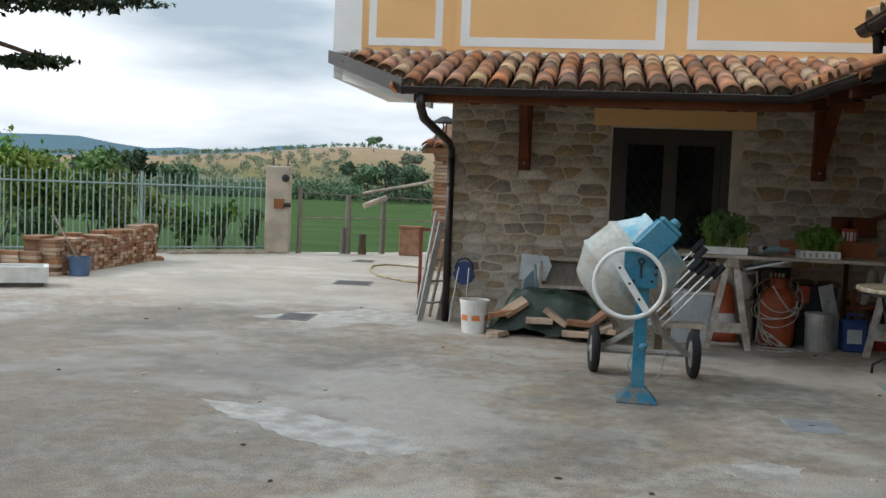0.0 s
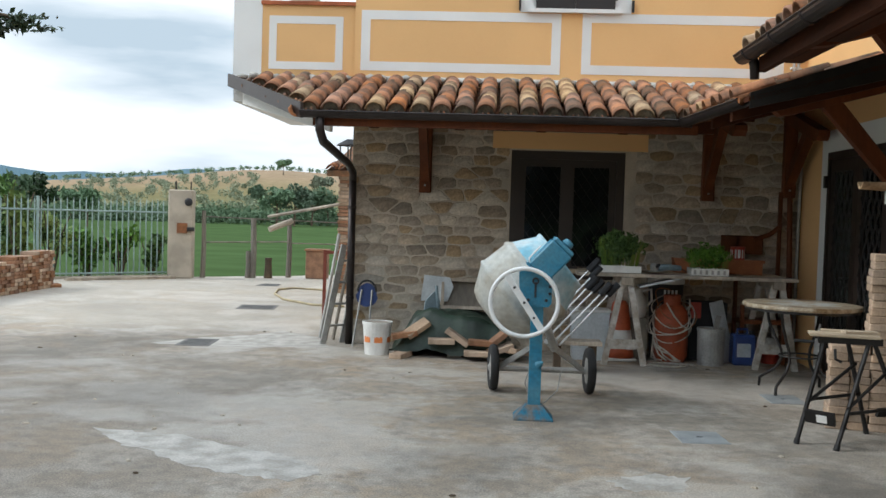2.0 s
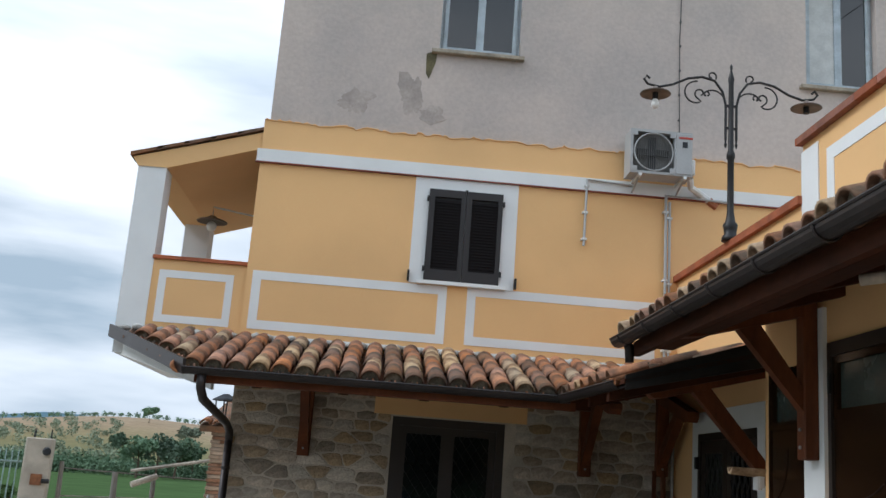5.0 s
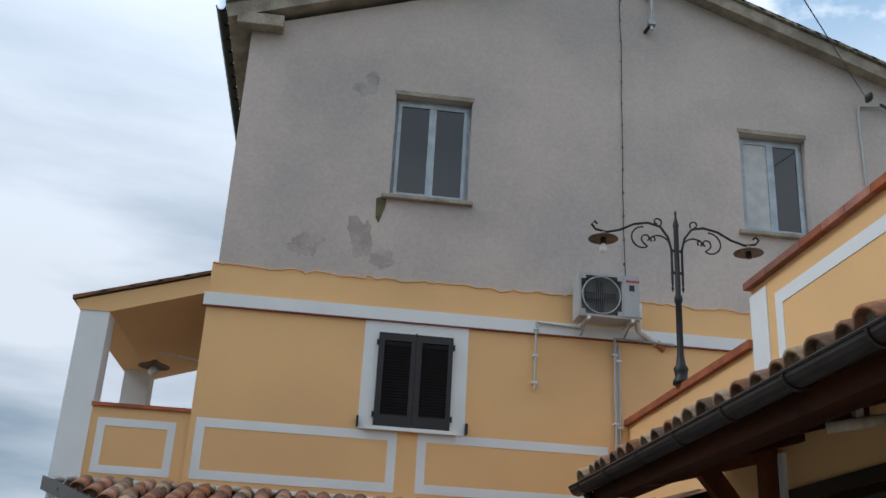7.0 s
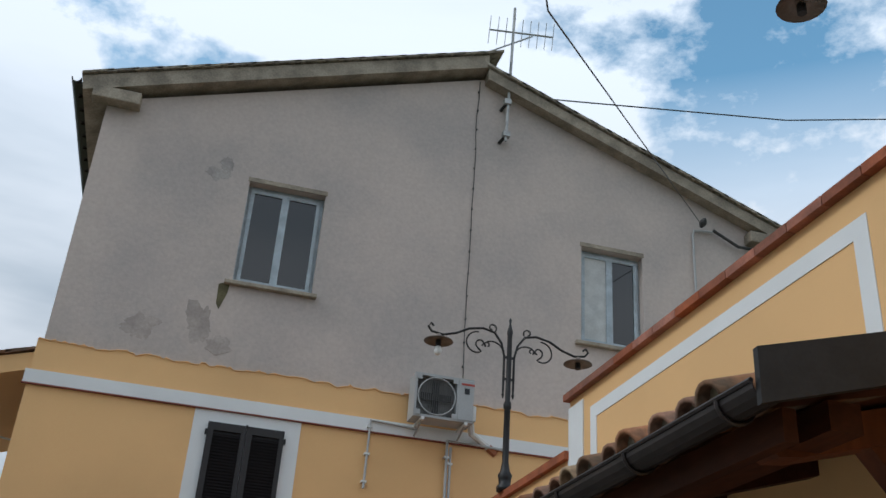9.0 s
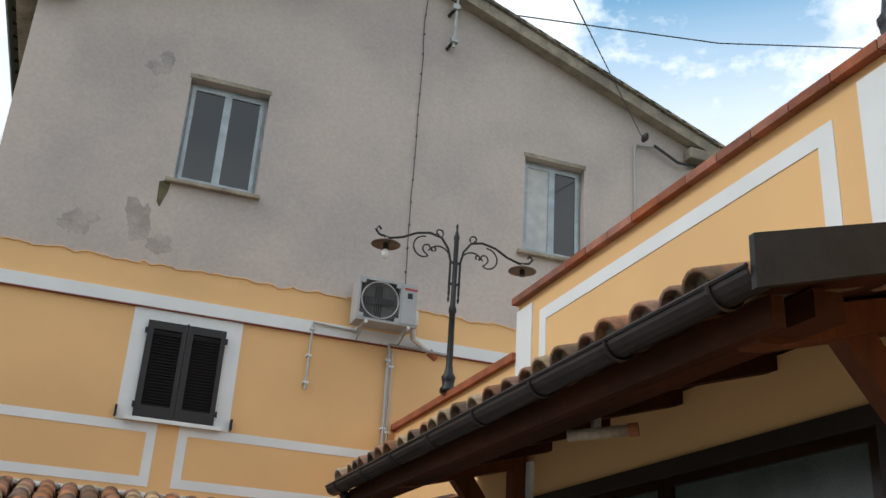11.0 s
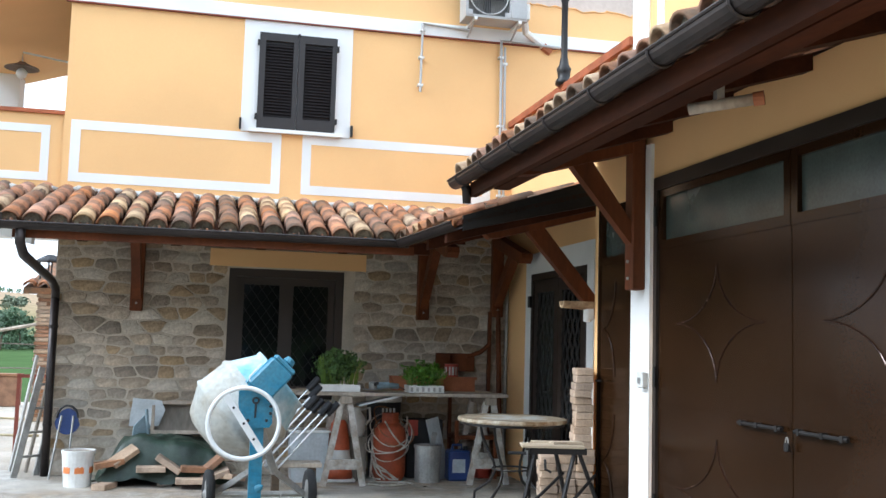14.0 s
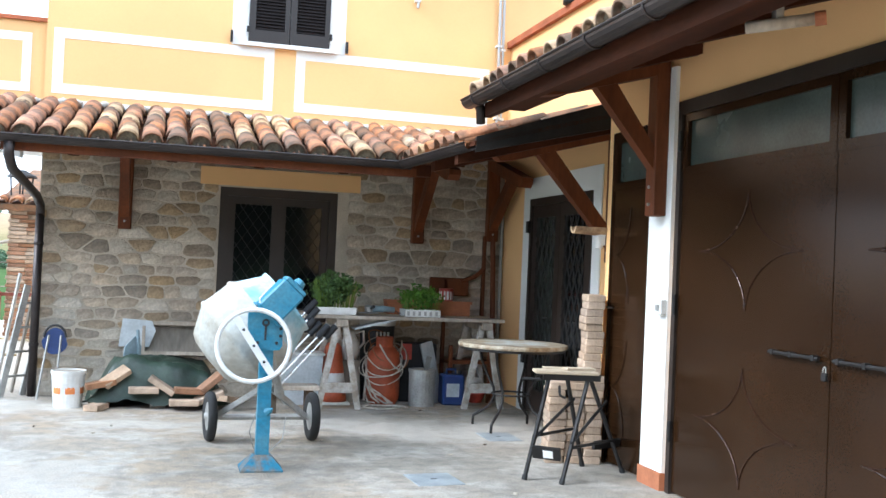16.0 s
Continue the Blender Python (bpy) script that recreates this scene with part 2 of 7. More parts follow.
    "bark": material("bark", (0.12, 0.085, 0.055), 0.95, vary=0.4, coarse=4, fine=30, bump=0.6),
    "mosaic": material("mosaic", (0.42, 0.37, 0.28), 0.5, vary=0.6, coarse=9, fine=55, bump=0.15, second=(0.20, 0.14, 0.075)),
    "mosaic_pale": material("mosaic_pale", (0.50, 0.52, 0.50), 0.45, vary=0.5, coarse=7, fine=60, bump=0.1, second=(0.36, 0.27, 0.15), spread=0.3),
    "copper_lamp": material("copper_lamp", (0.20, 0.16, 0.13), 0.6, metal=0.3, vary=0.3, coarse=10, fine=50),
    "bulb": material("bulb", (0.80, 0.79, 0.75), 0.3, vary=0.05, bump=0),
    "trestle": material("trestle", (0.56, 0.54, 0.50), 0.85, vary=0.4, coarse=9, fine=40, bump=0.3, second=(0.36, 0.31, 0.25)),
    "ac_grey": material("ac_grey", (0.40, 0.40, 0.39), 0.5, vary=0.1, coarse=3, fine=40, bump=0.03),
    "bright_steel": material("bright_steel", (0.75, 0.76, 0.76), 0.3, metal=0.85, vary=0.15, coarse=6, fine=50, bump=0.05),
    "glass_dark": glassy("glass_dark", (0.006, 0.007, 0.008), 0.08),
    "cable": material("cable", (0.05, 0.05, 0.05), 0.7, vary=0.2, bump=0),
    "rope": material("rope", (0.50, 0.45, 0.38), 0.9, vary=0.3, coarse=20, fine=90),
    "hose": material("hose", (0.48, 0.40, 0.24), 0.7, vary=0.3, coarse=5, fine=60),
    "drain_metal": material("drain_metal", (0.36, 0.39, 0.40), 0.6, metal=0.3, vary=0.25, coarse=5, fine=60, bump=0.2),
    "grate": material("grate", (0.16, 0.155, 0.145), 0.7, metal=0.3, vary=0.3, coarse=5, fine=60, bump=0.3),
    "cement_pale": material("cement_pale", (0.48, 0.46, 0.42), 0.75, vary=0.4, coarse=6, fine=60, bump=0.15, second=(0.31, 0.29, 0.255)),
    "curtain": material("curtain", (0.60, 0.60, 0.57), 0.8, vary=0.15, coarse=6, fine=40, bump=0.1),
    "sheet_pale": material("sheet_pale", (0.50, 0.54, 0.56), 0.5, vary=0.2, coarse=5, fine=40, bump=0.1),
}


def concrete():
    """Worn yard slab: grey grain, tan dirt, pale washed patches and dark damp ones."""
    m = bpy.data.materials.new("yard_concrete")
    m.use_nodes = True
    n, l = m.node_tree.nodes, m.node_tree.links
    b = n["Principled BSDF"]
    t = n.new("ShaderNodeTexCoord")

    def tex(scale, detail, lo, hi, loc=(0, 0, 0), sc=(1, 1, 1), dist=0.0):
        k = n.new("ShaderNodeMapping")
        k.inputs["Location"].default_value, k.inputs["Scale"].default_value = loc, sc
        l.new(t.outputs["Object"], k.inputs[0])
        x = n.new("ShaderNodeTexNoise")
        x.inputs["Scale"].default_value, x.inputs["Detail"].default_value, x.inputs["Roughness"].default_value, x.inputs["Distortion"].default_value = scale, detail, 0.62, dist
        l.new(k.outputs[0], x.inputs["Vector"])
        r = n.new("ShaderNodeMapRange")
        r.inputs["From Min"].default_value, r.inputs["From Max"].default_value = lo, hi
        l.new(x.outputs[0], r.inputs["Value"])
        return x, r

    def mix(f, a, c, amount=1.0):
        x = n.new("ShaderNodeMixRGB")
        if f is not None:
            if amount < 1:
                g = n.new("ShaderNodeMath")
                g.operation = "MULTIPLY"
                g.inputs[1].default_value = amount
                l.new(f.outputs[0], g.inputs[0])
                f = g
            l.new(f.outputs[0], x.inputs[0])
        for s, v in ((1, a), (2, c)):
            if isinstance(v, tuple):
                x.inputs[s].default_value = (*v, 1)
            else:
                l.new(v.outputs[0], x.inputs[s])
        return x

    _, dirt = tex(0.42, 9, 0.42, 0.58, (3, 1, 0), (1, 1, 1), 0.15)
    _, pale = tex(0.5, 11, 0.505, 0.575, (7.3, 2.2, 0), (1, 1, 1), 0.2)
    _, damp = tex(0.55, 11, 0.50, 0.66, (1.2, 5.5, 3), (1, 1, 1), 0.2)
    fine, grain = tex(90, 8, 0.3, 0.7)
    _, mottle = tex(9, 11, 0.44, 0.64)
    _, blotch = tex(2.4, 11, 0.47, 0.56)
    c = mix(dirt, (0.29, 0.255, 0.208), (0.345, 0.27, 0.19))
    c = mix(blotch, c, (0.40, 0.368, 0.32), 0.65)
    c = mix(mottle, c, (0.16, 0.145, 0.125), 0.6)
    c = mix(pale, c, (0.48, 0.45, 0.40), 0.5)
    c = mix(damp, c, (0.12, 0.108, 0.09), 0.75)
    # darker on the garden side (mask old), paler behind the house
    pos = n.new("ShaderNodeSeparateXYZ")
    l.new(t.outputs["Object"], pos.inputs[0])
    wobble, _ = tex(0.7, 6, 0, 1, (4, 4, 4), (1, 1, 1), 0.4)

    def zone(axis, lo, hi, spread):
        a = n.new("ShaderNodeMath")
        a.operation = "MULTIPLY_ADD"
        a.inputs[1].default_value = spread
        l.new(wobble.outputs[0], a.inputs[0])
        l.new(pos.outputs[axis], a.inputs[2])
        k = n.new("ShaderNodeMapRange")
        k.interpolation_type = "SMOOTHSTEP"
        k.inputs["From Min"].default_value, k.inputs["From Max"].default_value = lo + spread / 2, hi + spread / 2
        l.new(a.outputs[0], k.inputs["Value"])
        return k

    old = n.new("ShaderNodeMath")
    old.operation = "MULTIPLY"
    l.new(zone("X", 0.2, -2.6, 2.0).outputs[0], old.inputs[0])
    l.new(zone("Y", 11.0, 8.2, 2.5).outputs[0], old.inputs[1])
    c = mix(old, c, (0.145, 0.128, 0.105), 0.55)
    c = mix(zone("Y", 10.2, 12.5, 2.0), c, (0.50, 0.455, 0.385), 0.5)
    g = n.new("ShaderNodeMixRGB")
    g.blend_type = "OVERLAY"
    g.inputs[0].default_value = 0.5
    l.new(c.outputs[0], g.inputs[1])
    l.new(grain.outputs[0], g.inputs[2])
    l.new(g.outputs[0], b.inputs["Base Color"])
    rr = n.new("ShaderNodeMapRange")
    rr.inputs["To Min"].default_value, rr.inputs["To Max"].default_value = 0.85, 0.6
    l.new(pale.outputs[0], rr.inputs["Value"])
    l.new(rr.outputs[0], b.inputs["Roughness"])
    bp = n.new("ShaderNodeBump")
    bp.inputs["Strength"].default_value, bp.inputs["Distance"].default_value = 0.25, 0.003
    l.new(fine.outputs[0], bp.inputs["Height"])
    l.new(bp.outputs[0], b.inputs["Normal"])
    return m


def land():
    """Fields: green near, ploughed brown and scrubby olive further off, by their own patches."""
    m = bpy.data.materials.new("fields")
    m.use_nodes = True
    n, l = m.node_tree.nodes, m.node_tree.links
    b = n["Principled BSDF"]
    b.inputs["Roughness"].default_value = 1.0
    b.inputs["Specular IOR Level"].default_value = 0.0
    t = n.new("ShaderNodeTexCoord")
    sep = n.new("ShaderNodeSeparateXYZ")
    l.new(t.outputs["Object"], sep.inputs[0])
    patch = n.new("ShaderNodeTexNoise")
    patch.inputs["Scale"].default_value, patch.inputs["Detail"].default_value = 0.006, 3
    l.new(t.outputs["Object"], patch.inputs["Vector"])
    wob = n.new("ShaderNodeMath")
    wob.operation = "MULTIPLY_ADD"
    wob.inputs[1].default_value = 90
    l.new(patch.outputs[0], wob.inputs[0])
    l.new(sep.outputs["Y"], wob.inputs[2])
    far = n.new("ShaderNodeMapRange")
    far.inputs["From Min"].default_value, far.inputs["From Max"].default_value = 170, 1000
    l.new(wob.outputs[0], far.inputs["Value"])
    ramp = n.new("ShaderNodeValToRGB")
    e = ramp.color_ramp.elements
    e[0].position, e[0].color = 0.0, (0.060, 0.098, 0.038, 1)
    # far end turns blue: haze over the hills put into the colour
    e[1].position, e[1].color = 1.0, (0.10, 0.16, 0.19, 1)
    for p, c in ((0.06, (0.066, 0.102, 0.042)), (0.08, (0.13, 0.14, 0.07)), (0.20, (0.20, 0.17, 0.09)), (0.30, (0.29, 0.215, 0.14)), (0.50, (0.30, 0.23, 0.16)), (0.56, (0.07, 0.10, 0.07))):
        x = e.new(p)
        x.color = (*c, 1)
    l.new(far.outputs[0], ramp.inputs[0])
    g = n.new("ShaderNodeTexNoise")
    g.inputs["Scale"].default_value, g.inputs["Detail"].default_value = 0.35, 8
    l.new(t.outputs["Object"], g.inputs["Vector"])
    o = n.new("ShaderNodeMixRGB")
    o.blend_type = "OVERLAY"
    o.inputs[0].default_value = 0.45
    l.new(ramp.outputs[0], o.inputs[1])
    l.new(g.outputs[0], o.inputs[2])
    l.new(o.outputs[0], b.inputs["Base Color"])
    return m


M["yard"], M["land"] = concrete(), land()
for k, v in (("brown_door", 0.2), ("wood_shaded", 0.15), ("wood_red", 0.25), ("slat_dark", 0.2)):
    M[k].node_tree.nodes["Principled BSDF"].inputs["Specular IOR Level"].default_value = v


# ---- mesh helpers ----
def mesh_of(name, bm, mat, smooth=False):
    me = bpy.data.meshes.new(name)
    bmesh.ops.recalc_face_normals(bm, faces=bm.faces)
    bm.to_mesh(me)
    bm.free()
    me.materials.append(M[mat])
    if smooth:
        for p in me.polygons:
            p.use_smooth = True
    return me


def thing(name, label, category, at=(0, 0, 0), rz=0.0, group="", kind=""):
    ob = new(name)
    ob.empty_display_size = 0.1
    ob.matrix_world = pose(*at, 0, 0, rz)
    return tagged(ob, label, category, group, kind)


def part(name, bm, mat, parent, label="", smooth=False):
    ob = new(name, mesh_of(name, bm, mat, smooth))
    ob.parent = parent
    return tagged(ob, label)


def solid(name, bm, mat, label, category, group="", kind="", smooth=False):
    return tagged(new(name, mesh_of(name, bm, mat, smooth)), label, category, group, kind)


def box(bm, x0, x1, y0, y1, z0, z1, bevel=0.0, m=None):
    vs = [bm.verts.new((x, y, z)) for z in (z0, z1) for y in (y0, y1) for x in (x0, x1)]
    fs = [bm.faces.new([vs[i] for i in q]) for q in ((0, 1, 3, 2), (4, 6, 7, 5), (0, 4, 5, 1), (2, 3, 7, 6), (0, 2, 6, 4), (1, 5, 7, 3))]
    if m is not None:
        bmesh.ops.transform(bm, matrix=m, verts=vs)
    if bevel:
        bmesh.ops.bevel(bm, geom=list({e for f in fs for e in f.edges}), offset=bevel, segments=1, affect="EDGES")
    return bm


def B(*a, **k):
    return box(bmesh.new(), *a, **k)


def tube(bm, points, r, n=8, r2=None, closed=False):
    """A round bar along points, from radius r to r2."""
    ps = [Vector(p) for p in points]
    r2 = r if r2 is None else r2
    rings, up = [], None
    for i, p in enumerate(ps):
        if closed:
            d = ps[(i + 1) % len(ps)] - ps[i - 1]
        else:
            d = ps[min(i + 1, len(ps) - 1)] - ps[max(i - 1, 0)]
        d.normalize()
        if up is None or abs(up.dot(d)) > 0.97:
            up = Vector((0, 0, 1)) if abs(d.z) < 0.9 else Vector((1, 0, 0))
        s = d.cross(up).normalized()
        up = s.cross(d).normalized()
        k = r + (r2 - r) * i / max(1, len(ps) - 1)
        rings.append([bm.verts.new(p + k * (math.cos(a) * s + math.sin(a) * up)) for a in (2 * math.pi * j / n for j in range(n))])
    last = len(rings) if closed else len(rings) - 1
    for i in range(last):
        a, b = rings[i], rings[(i + 1) % len(rings)]
        for j in range(n):
            bm.faces.new((a[j], a[(j + 1) % n], b[(j + 1) % n], b[j]))
    if not closed:
        bm.faces.new(rings[0])
        bm.faces.new(rings[-1][::-1])
    return bm


def T(points, r, n=8, r2=None, closed=False):
    return tube(bmesh.new(), points, r, n, r2, closed)


def lathe(bm, profile, n=24, m=None, cap=True):
    """A turned body: profile of (radius, height)."""
    rings = [[bm.verts.new((r * math.cos(2 * math.pi * j / n), r * math.sin(2 * math.pi * j / n), z)) for j in range(n)] for r, z in profile]
    for a, b in zip(rings, rings[1:]):
        for j in range(n):
            bm.faces.new((a[j], a[(j + 1) % n], b[(j + 1) % n], b[j]))
    if cap:
        bm.faces.new(rings[0][::-1])
        bm.faces.new(rings[-1])
    if m is not None:
        bmesh.ops.transform(bm, matrix=m, verts=[v for r in rings for v in r])
    return bm


def L(profile, n=24, m=None, cap=True):
    return lathe(bmesh.new(), profile, n, m, cap)


def prism(bm, outline, y0, y1, axis="y"):
    """An outline of (a, b) pushed out along an axis: x: (y, z); y: (x, z); z: (x, y)."""
    def at(a, b, c):
        return {"x": (c, a, b), "y": (a, c, b), "z": (a, b, c)}[axis]
    lo, hi = [bm.verts.new(at(a, b, y0)) for a, b in outline], [bm.verts.new(at(a, b, y1)) for a, b in outline]
    k = len(outline)
    bm.faces.new(lo)
    bm.faces.new(hi[::-1])
    for i in range(k):
        bm.faces.new((lo[i], lo[(i + 1) % k], hi[(i + 1) % k], hi[i]))
    return bm


def P(outline, y0, y1, axis="y"):
    return prism(bmesh.new(), outline, y0, y1, axis)


def arc(cx, cz, r, a0, a1, n=12):
    return [(cx + r * math.cos(radians(a0 + (a1 - a0) * i / n)), cz + r * math.sin(radians(a0 + (a1 - a0) * i / n))) for i in range(n + 1)]


def half_gutter(p0, p1, r=0.06):
    """A half-round gutter with a rolled lip, from p0 to p1."""
    a, b = Vector(p0), Vector(p1)
    d = (b - a).normalized()
    s = Vector((-d.y, d.x, 0))
    bm = bmesh.new()
    prof = [(math.cos(math.pi * (1 + j / 8)), math.sin(math.pi * (1 + j / 8))) for j in range(9)]
    rows = [[bm.verts.new(p + k * (c * s + Vector((0, 0, w)))) for c, w in prof] for p in (a, b) for k in (r, r - 0.004)]
    o0, i0, o1, i1 = rows
    for j in range(8):
        bm.faces.new((o0[j], o0[j + 1], o1[j + 1], o1[j]))
        bm.faces.new((i0[j], i1[j], i1[j + 1], i0[j + 1]))
        bm.faces.new((o0[j], i0[j], i0[j + 1], o0[j + 1]))
        bm.faces.new((o1[j], o1[j + 1], i1[j + 1], i1[j]))
    for sgn in (-1, 1):
        tube(bm, [a + sgn * r * s, b + sgn * r * s], 0.009, 6)
    bm.faces.new([bm.verts.new(a + (r - 0.002) * (c * s + Vector((0, 0, w)))) for c, w in prof])
    return bm


# ---- ground, yard and distance ----
def smooth(a, b, v):
    k = min(1.0, max(0.0, (v - a) / (b - a)))
    return k * k * (3 - 2 * k)


def ground_height(x, y):
    d = math.hypot(x, y)
    az = math.degrees(math.atan2(x, y)) if d > 1 else 0
    z = -0.12 - 1.5 * smooth(24, 120, d)
    if y > 0:
        top = 11.0 + 11.0 * smooth(-26, -11, az) + 3.0 * noise.noise((az * 0.12, 0.3, 1))
        z += top * smooth(150, 560, d) - 8 * smooth(600, 900, d)
        far = 30 + 26 * noise.noise((az * 0.16, 4.2, 0)) + 10 * noise.noise((az * 0.5, 1.2, 0)) + 22 * math.exp(-((az + 17) / 3.2) ** 2) + 26 * math.exp(-((az + 33) / 4.0) ** 2)
        z += max(0, far) * smooth(1000, 1700, d)
    return z


bm = bmesh.new()
radii = [0, 6, 12, 18, 24, 32, 45, 60, 80, 100, 125, 150, 175, 200, 235, 270, 310, 350, 400, 450, 500, 550, 600, 700, 850, 1000, 1150, 1300, 1500, 1700, 2000, 2600, 3600]
steps = 200
rings = []
for r in radii:
    rings.append([bm.verts.new((r * math.sin(a), r * math.cos(a), ground_height(r * math.sin(a), r * math.cos(a)))) for a in (2 * math.pi * j / steps for j in range(steps))] if r else [bm.verts.new((0, 0, -0.12))])
for j in range(steps):
    bm.faces.new((rings[0][0], rings[1][(j + 1) % steps], rings[1][j]))
for a, b in zip(rings[1:], rings[2:]):
    for j in range(steps):
        bm.faces.new((a[j], a[(j + 1) % steps], b[(j + 1) % steps], b[j]))
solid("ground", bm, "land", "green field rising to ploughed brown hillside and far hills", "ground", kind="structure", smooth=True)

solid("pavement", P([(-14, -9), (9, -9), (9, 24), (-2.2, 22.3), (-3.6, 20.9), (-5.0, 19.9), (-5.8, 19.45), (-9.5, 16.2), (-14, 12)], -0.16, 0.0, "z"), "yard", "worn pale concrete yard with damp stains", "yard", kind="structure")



def blot(points, mat, label, seed, name="cement_patch"):
    """A thin uneven skin of set cement on the slab, with a frayed outline."""
    r = random.Random(seed)
    out = []
    for i, p in enumerate(points):
        q = points[(i + 1) % len(points)]
        for k in range(7):
            t = k / 7
            out.append((p[0] + (q[0] - p[0]) * t + r.uniform(-0.025, 0.025), p[1] + (q[1] - p[1]) * t + r.uniform(-0.03, 0.03)))
    solid(name, P(out, -0.002, 0.0015, "z"), mat, label, "floor patch", kind="structure")


blot([(-1.83, 6.24), (-1.24, 6.16), (-0.79, 5.93), (-0.43, 5.75), (-0.14, 5.40), (-0.30, 5.22), (-0.62, 5.28), (-0.95, 5.42), (-1.14, 5.60), (-1.51, 5.88)], "cement_pale", "pale skim of set cement on the yard", 1)
blot([(-2.9, 10.18), (-2.48, 10.75), (-2.01, 11.1), (-1.75, 11.6), (-1.22, 11.1), (-1.0, 10.35), (-1.65, 10.19), (-2.25, 10.1)], "cement_pale", "pale cement wash by the house corner", 2)
blot([(1.47, 5.51), (1.73, 5.72), (1.96, 5.66), (1.85, 5.36), (1.55, 5.32)], "cement_pale", "small pale cement splash on the yard", 3)

# ---- house: walls ----
YF = 10.8


def pierced(bm, x0, x1, z0, z1, y0, y1, holes):
    """A wall in the x-z plane with rectangular openings, made of butted blocks."""
    xs = sorted({x0, x1, *(h[0] for h in holes), *(h[1] for h in holes)})
    for a, b in zip(xs, xs[1:]):
        cut = sorted((h[2], h[3]) for h in holes if h[0] <= a and h[1] >= b)
        z = z0
        for lo, hi in cut:
            if lo > z:
                box(bm, a, b, y0, y1, z, lo)
            z = hi
        if z1 > z:
            box(bm, a, b, y0, y1, z, z1)
    return bm


WIN = (0.91, 2.155, 0.80, 2.20)
W1, W2 = (1.10, 2.075, 6.56, 7.965), (5.615, 6.52, 6.56, 7.965)
wall_stone = solid("wall_ground_floor", pierced(bmesh.new(), -0.85, 4.07, 0, 2.9, YF, YF + 0.35, [WIN]), "mortar", "rubble stone wall with pale mortar joints", "wall", kind="structure")
bm = pierced(bmesh.new(), -0.80, 8.45, 2.9, 8.60, YF, YF + 0.35, [W1, W2])
prism(bm, [(-0.80, 8.60), (8.45, 8.60), (8.45, 8.70), (4.1, 10.36), (-0.80, 8.72)], YF, YF + 0.35)
wall_up = solid("wall_gable", bm, "render_grey", "grey unpainted render on the gable wall", "wall", kind="structure")
solid("wall_house_side", B(-0.80, -0.45, YF + 0.35, 21, 0, 8.5), "render_grey", "grey rendered side wall of the house", "wall", kind="structure")
solid("wall_house_back", B(-0.80, 8.45, 21, 21.3, 0, 8.75), "render_grey", "grey rendered back wall of the house", "wall", kind="structure")
solid("wall_house_far_side", B(8.1, 8.45, YF + 0.35, 21, 0, 8.5), "render_grey", "grey rendered far wall of the house", "wall", kind="structure")
solid("floor_inside", B(-0.4, 8.1, YF + 0.35, 21, 2.9, 3.05), "render_grey", "storey floor inside the house", "floor", kind="structure")
solid("floor_inside_upper", B(-0.4, 8.1, YF + 0.35, 21, 5.7, 5.85), "render_grey", "upper storey floor inside the house", "floor", kind="structure")

# orange coat with its torn upper edge
rng = random.Random(4)
x, edge = -0.86, []
while x < 8.4:
    edge.append((x, 5.475 + 0.03 * noise.noise((x * 2.1, 3.0, 0)) + 0.045 * noise.noise((x * 7.0, 1.0, 0)) + rng.uniform(-0.016, 0.016)))
    x += rng.choice((0.02, 0.035, 0.05, 0.09))
coat = solid("wall_coat", P([(-0.86, 2.86), (8.40, 2.86), *[(a, b) for a, b in reversed(edge)]], YF - 0.022, YF), "render_orange", "orange painted render with a torn upper edge", "wall", kind="structure")
part("coat_edge", P([(a, b - 0.008) for a, b in edge] + [(a, b) for a, b in reversed(edge)], YF - 0.036, YF - 0.022), "render_orange", coat)
part("band", B(-0.90, 8.40, YF - 0.055, YF - 0.022, 4.965, 5.115), "render_white", coat, "white painted string band")
part("band_line", B(-0.91, 8.40, YF - 0.058, YF - 0.022, 4.951, 4.965), "line_red", coat, "thin dark red line under the band")


def framed(parent, x0, x1, z0, z1, w, y):
    for a in ((x0, x1, z0, z0 + w), (x0, x1, z1 - w, z1), (x0, x0 + w, z0 + w, z1 - w), (x1 - w, x1, z0 + w, z1 - w)):
        part("painted_stripe", B(a[0], a[1], y - 0.004, y, a[2], a[3]), "render_white", parent)


framed(coat, -0.79, 1.40, 3.03, 3.69, 0.10, YF - 0.022)
framed(coat, 1.63, 3.80, 3.04, 3.70, 0.10, YF - 0.022)
part("painted_stripe", B(-0.84, 4.0, YF - 0.026, YF - 0.022, 2.90, 2.97), "render_white", coat)
part("window_surround", B(0.95, 2.15, YF - 0.034, YF - 0.022, 3.70, 4.965), "render_white", coat, "white painted window surround")


def stain(x0, x1, z0, z1, mat, seed, coat=0.002):
    """A damp or patched area of the render with a frayed outline, a coat of its own."""
    out = []
    for i in range(48):
        a = 2 * math.pi * i / 48
        k = 0.78 + 0.5 * noise.noise((math.cos(a) * 1.3 + seed, math.sin(a) * 1.3, 0.4)) + 0.22 * noise.noise((math.cos(a) * 5 + seed, math.sin(a) * 5, 2.0))
        out.append(((x0 + x1) / 2 + (x1 - x0) / 2 * k * math.cos(a), (z0 + z1) / 2 + (z1 - z0) / 2 * k * math.sin(a)))
    part("patch", P(out, YF - coat, YF), mat, wall_up)


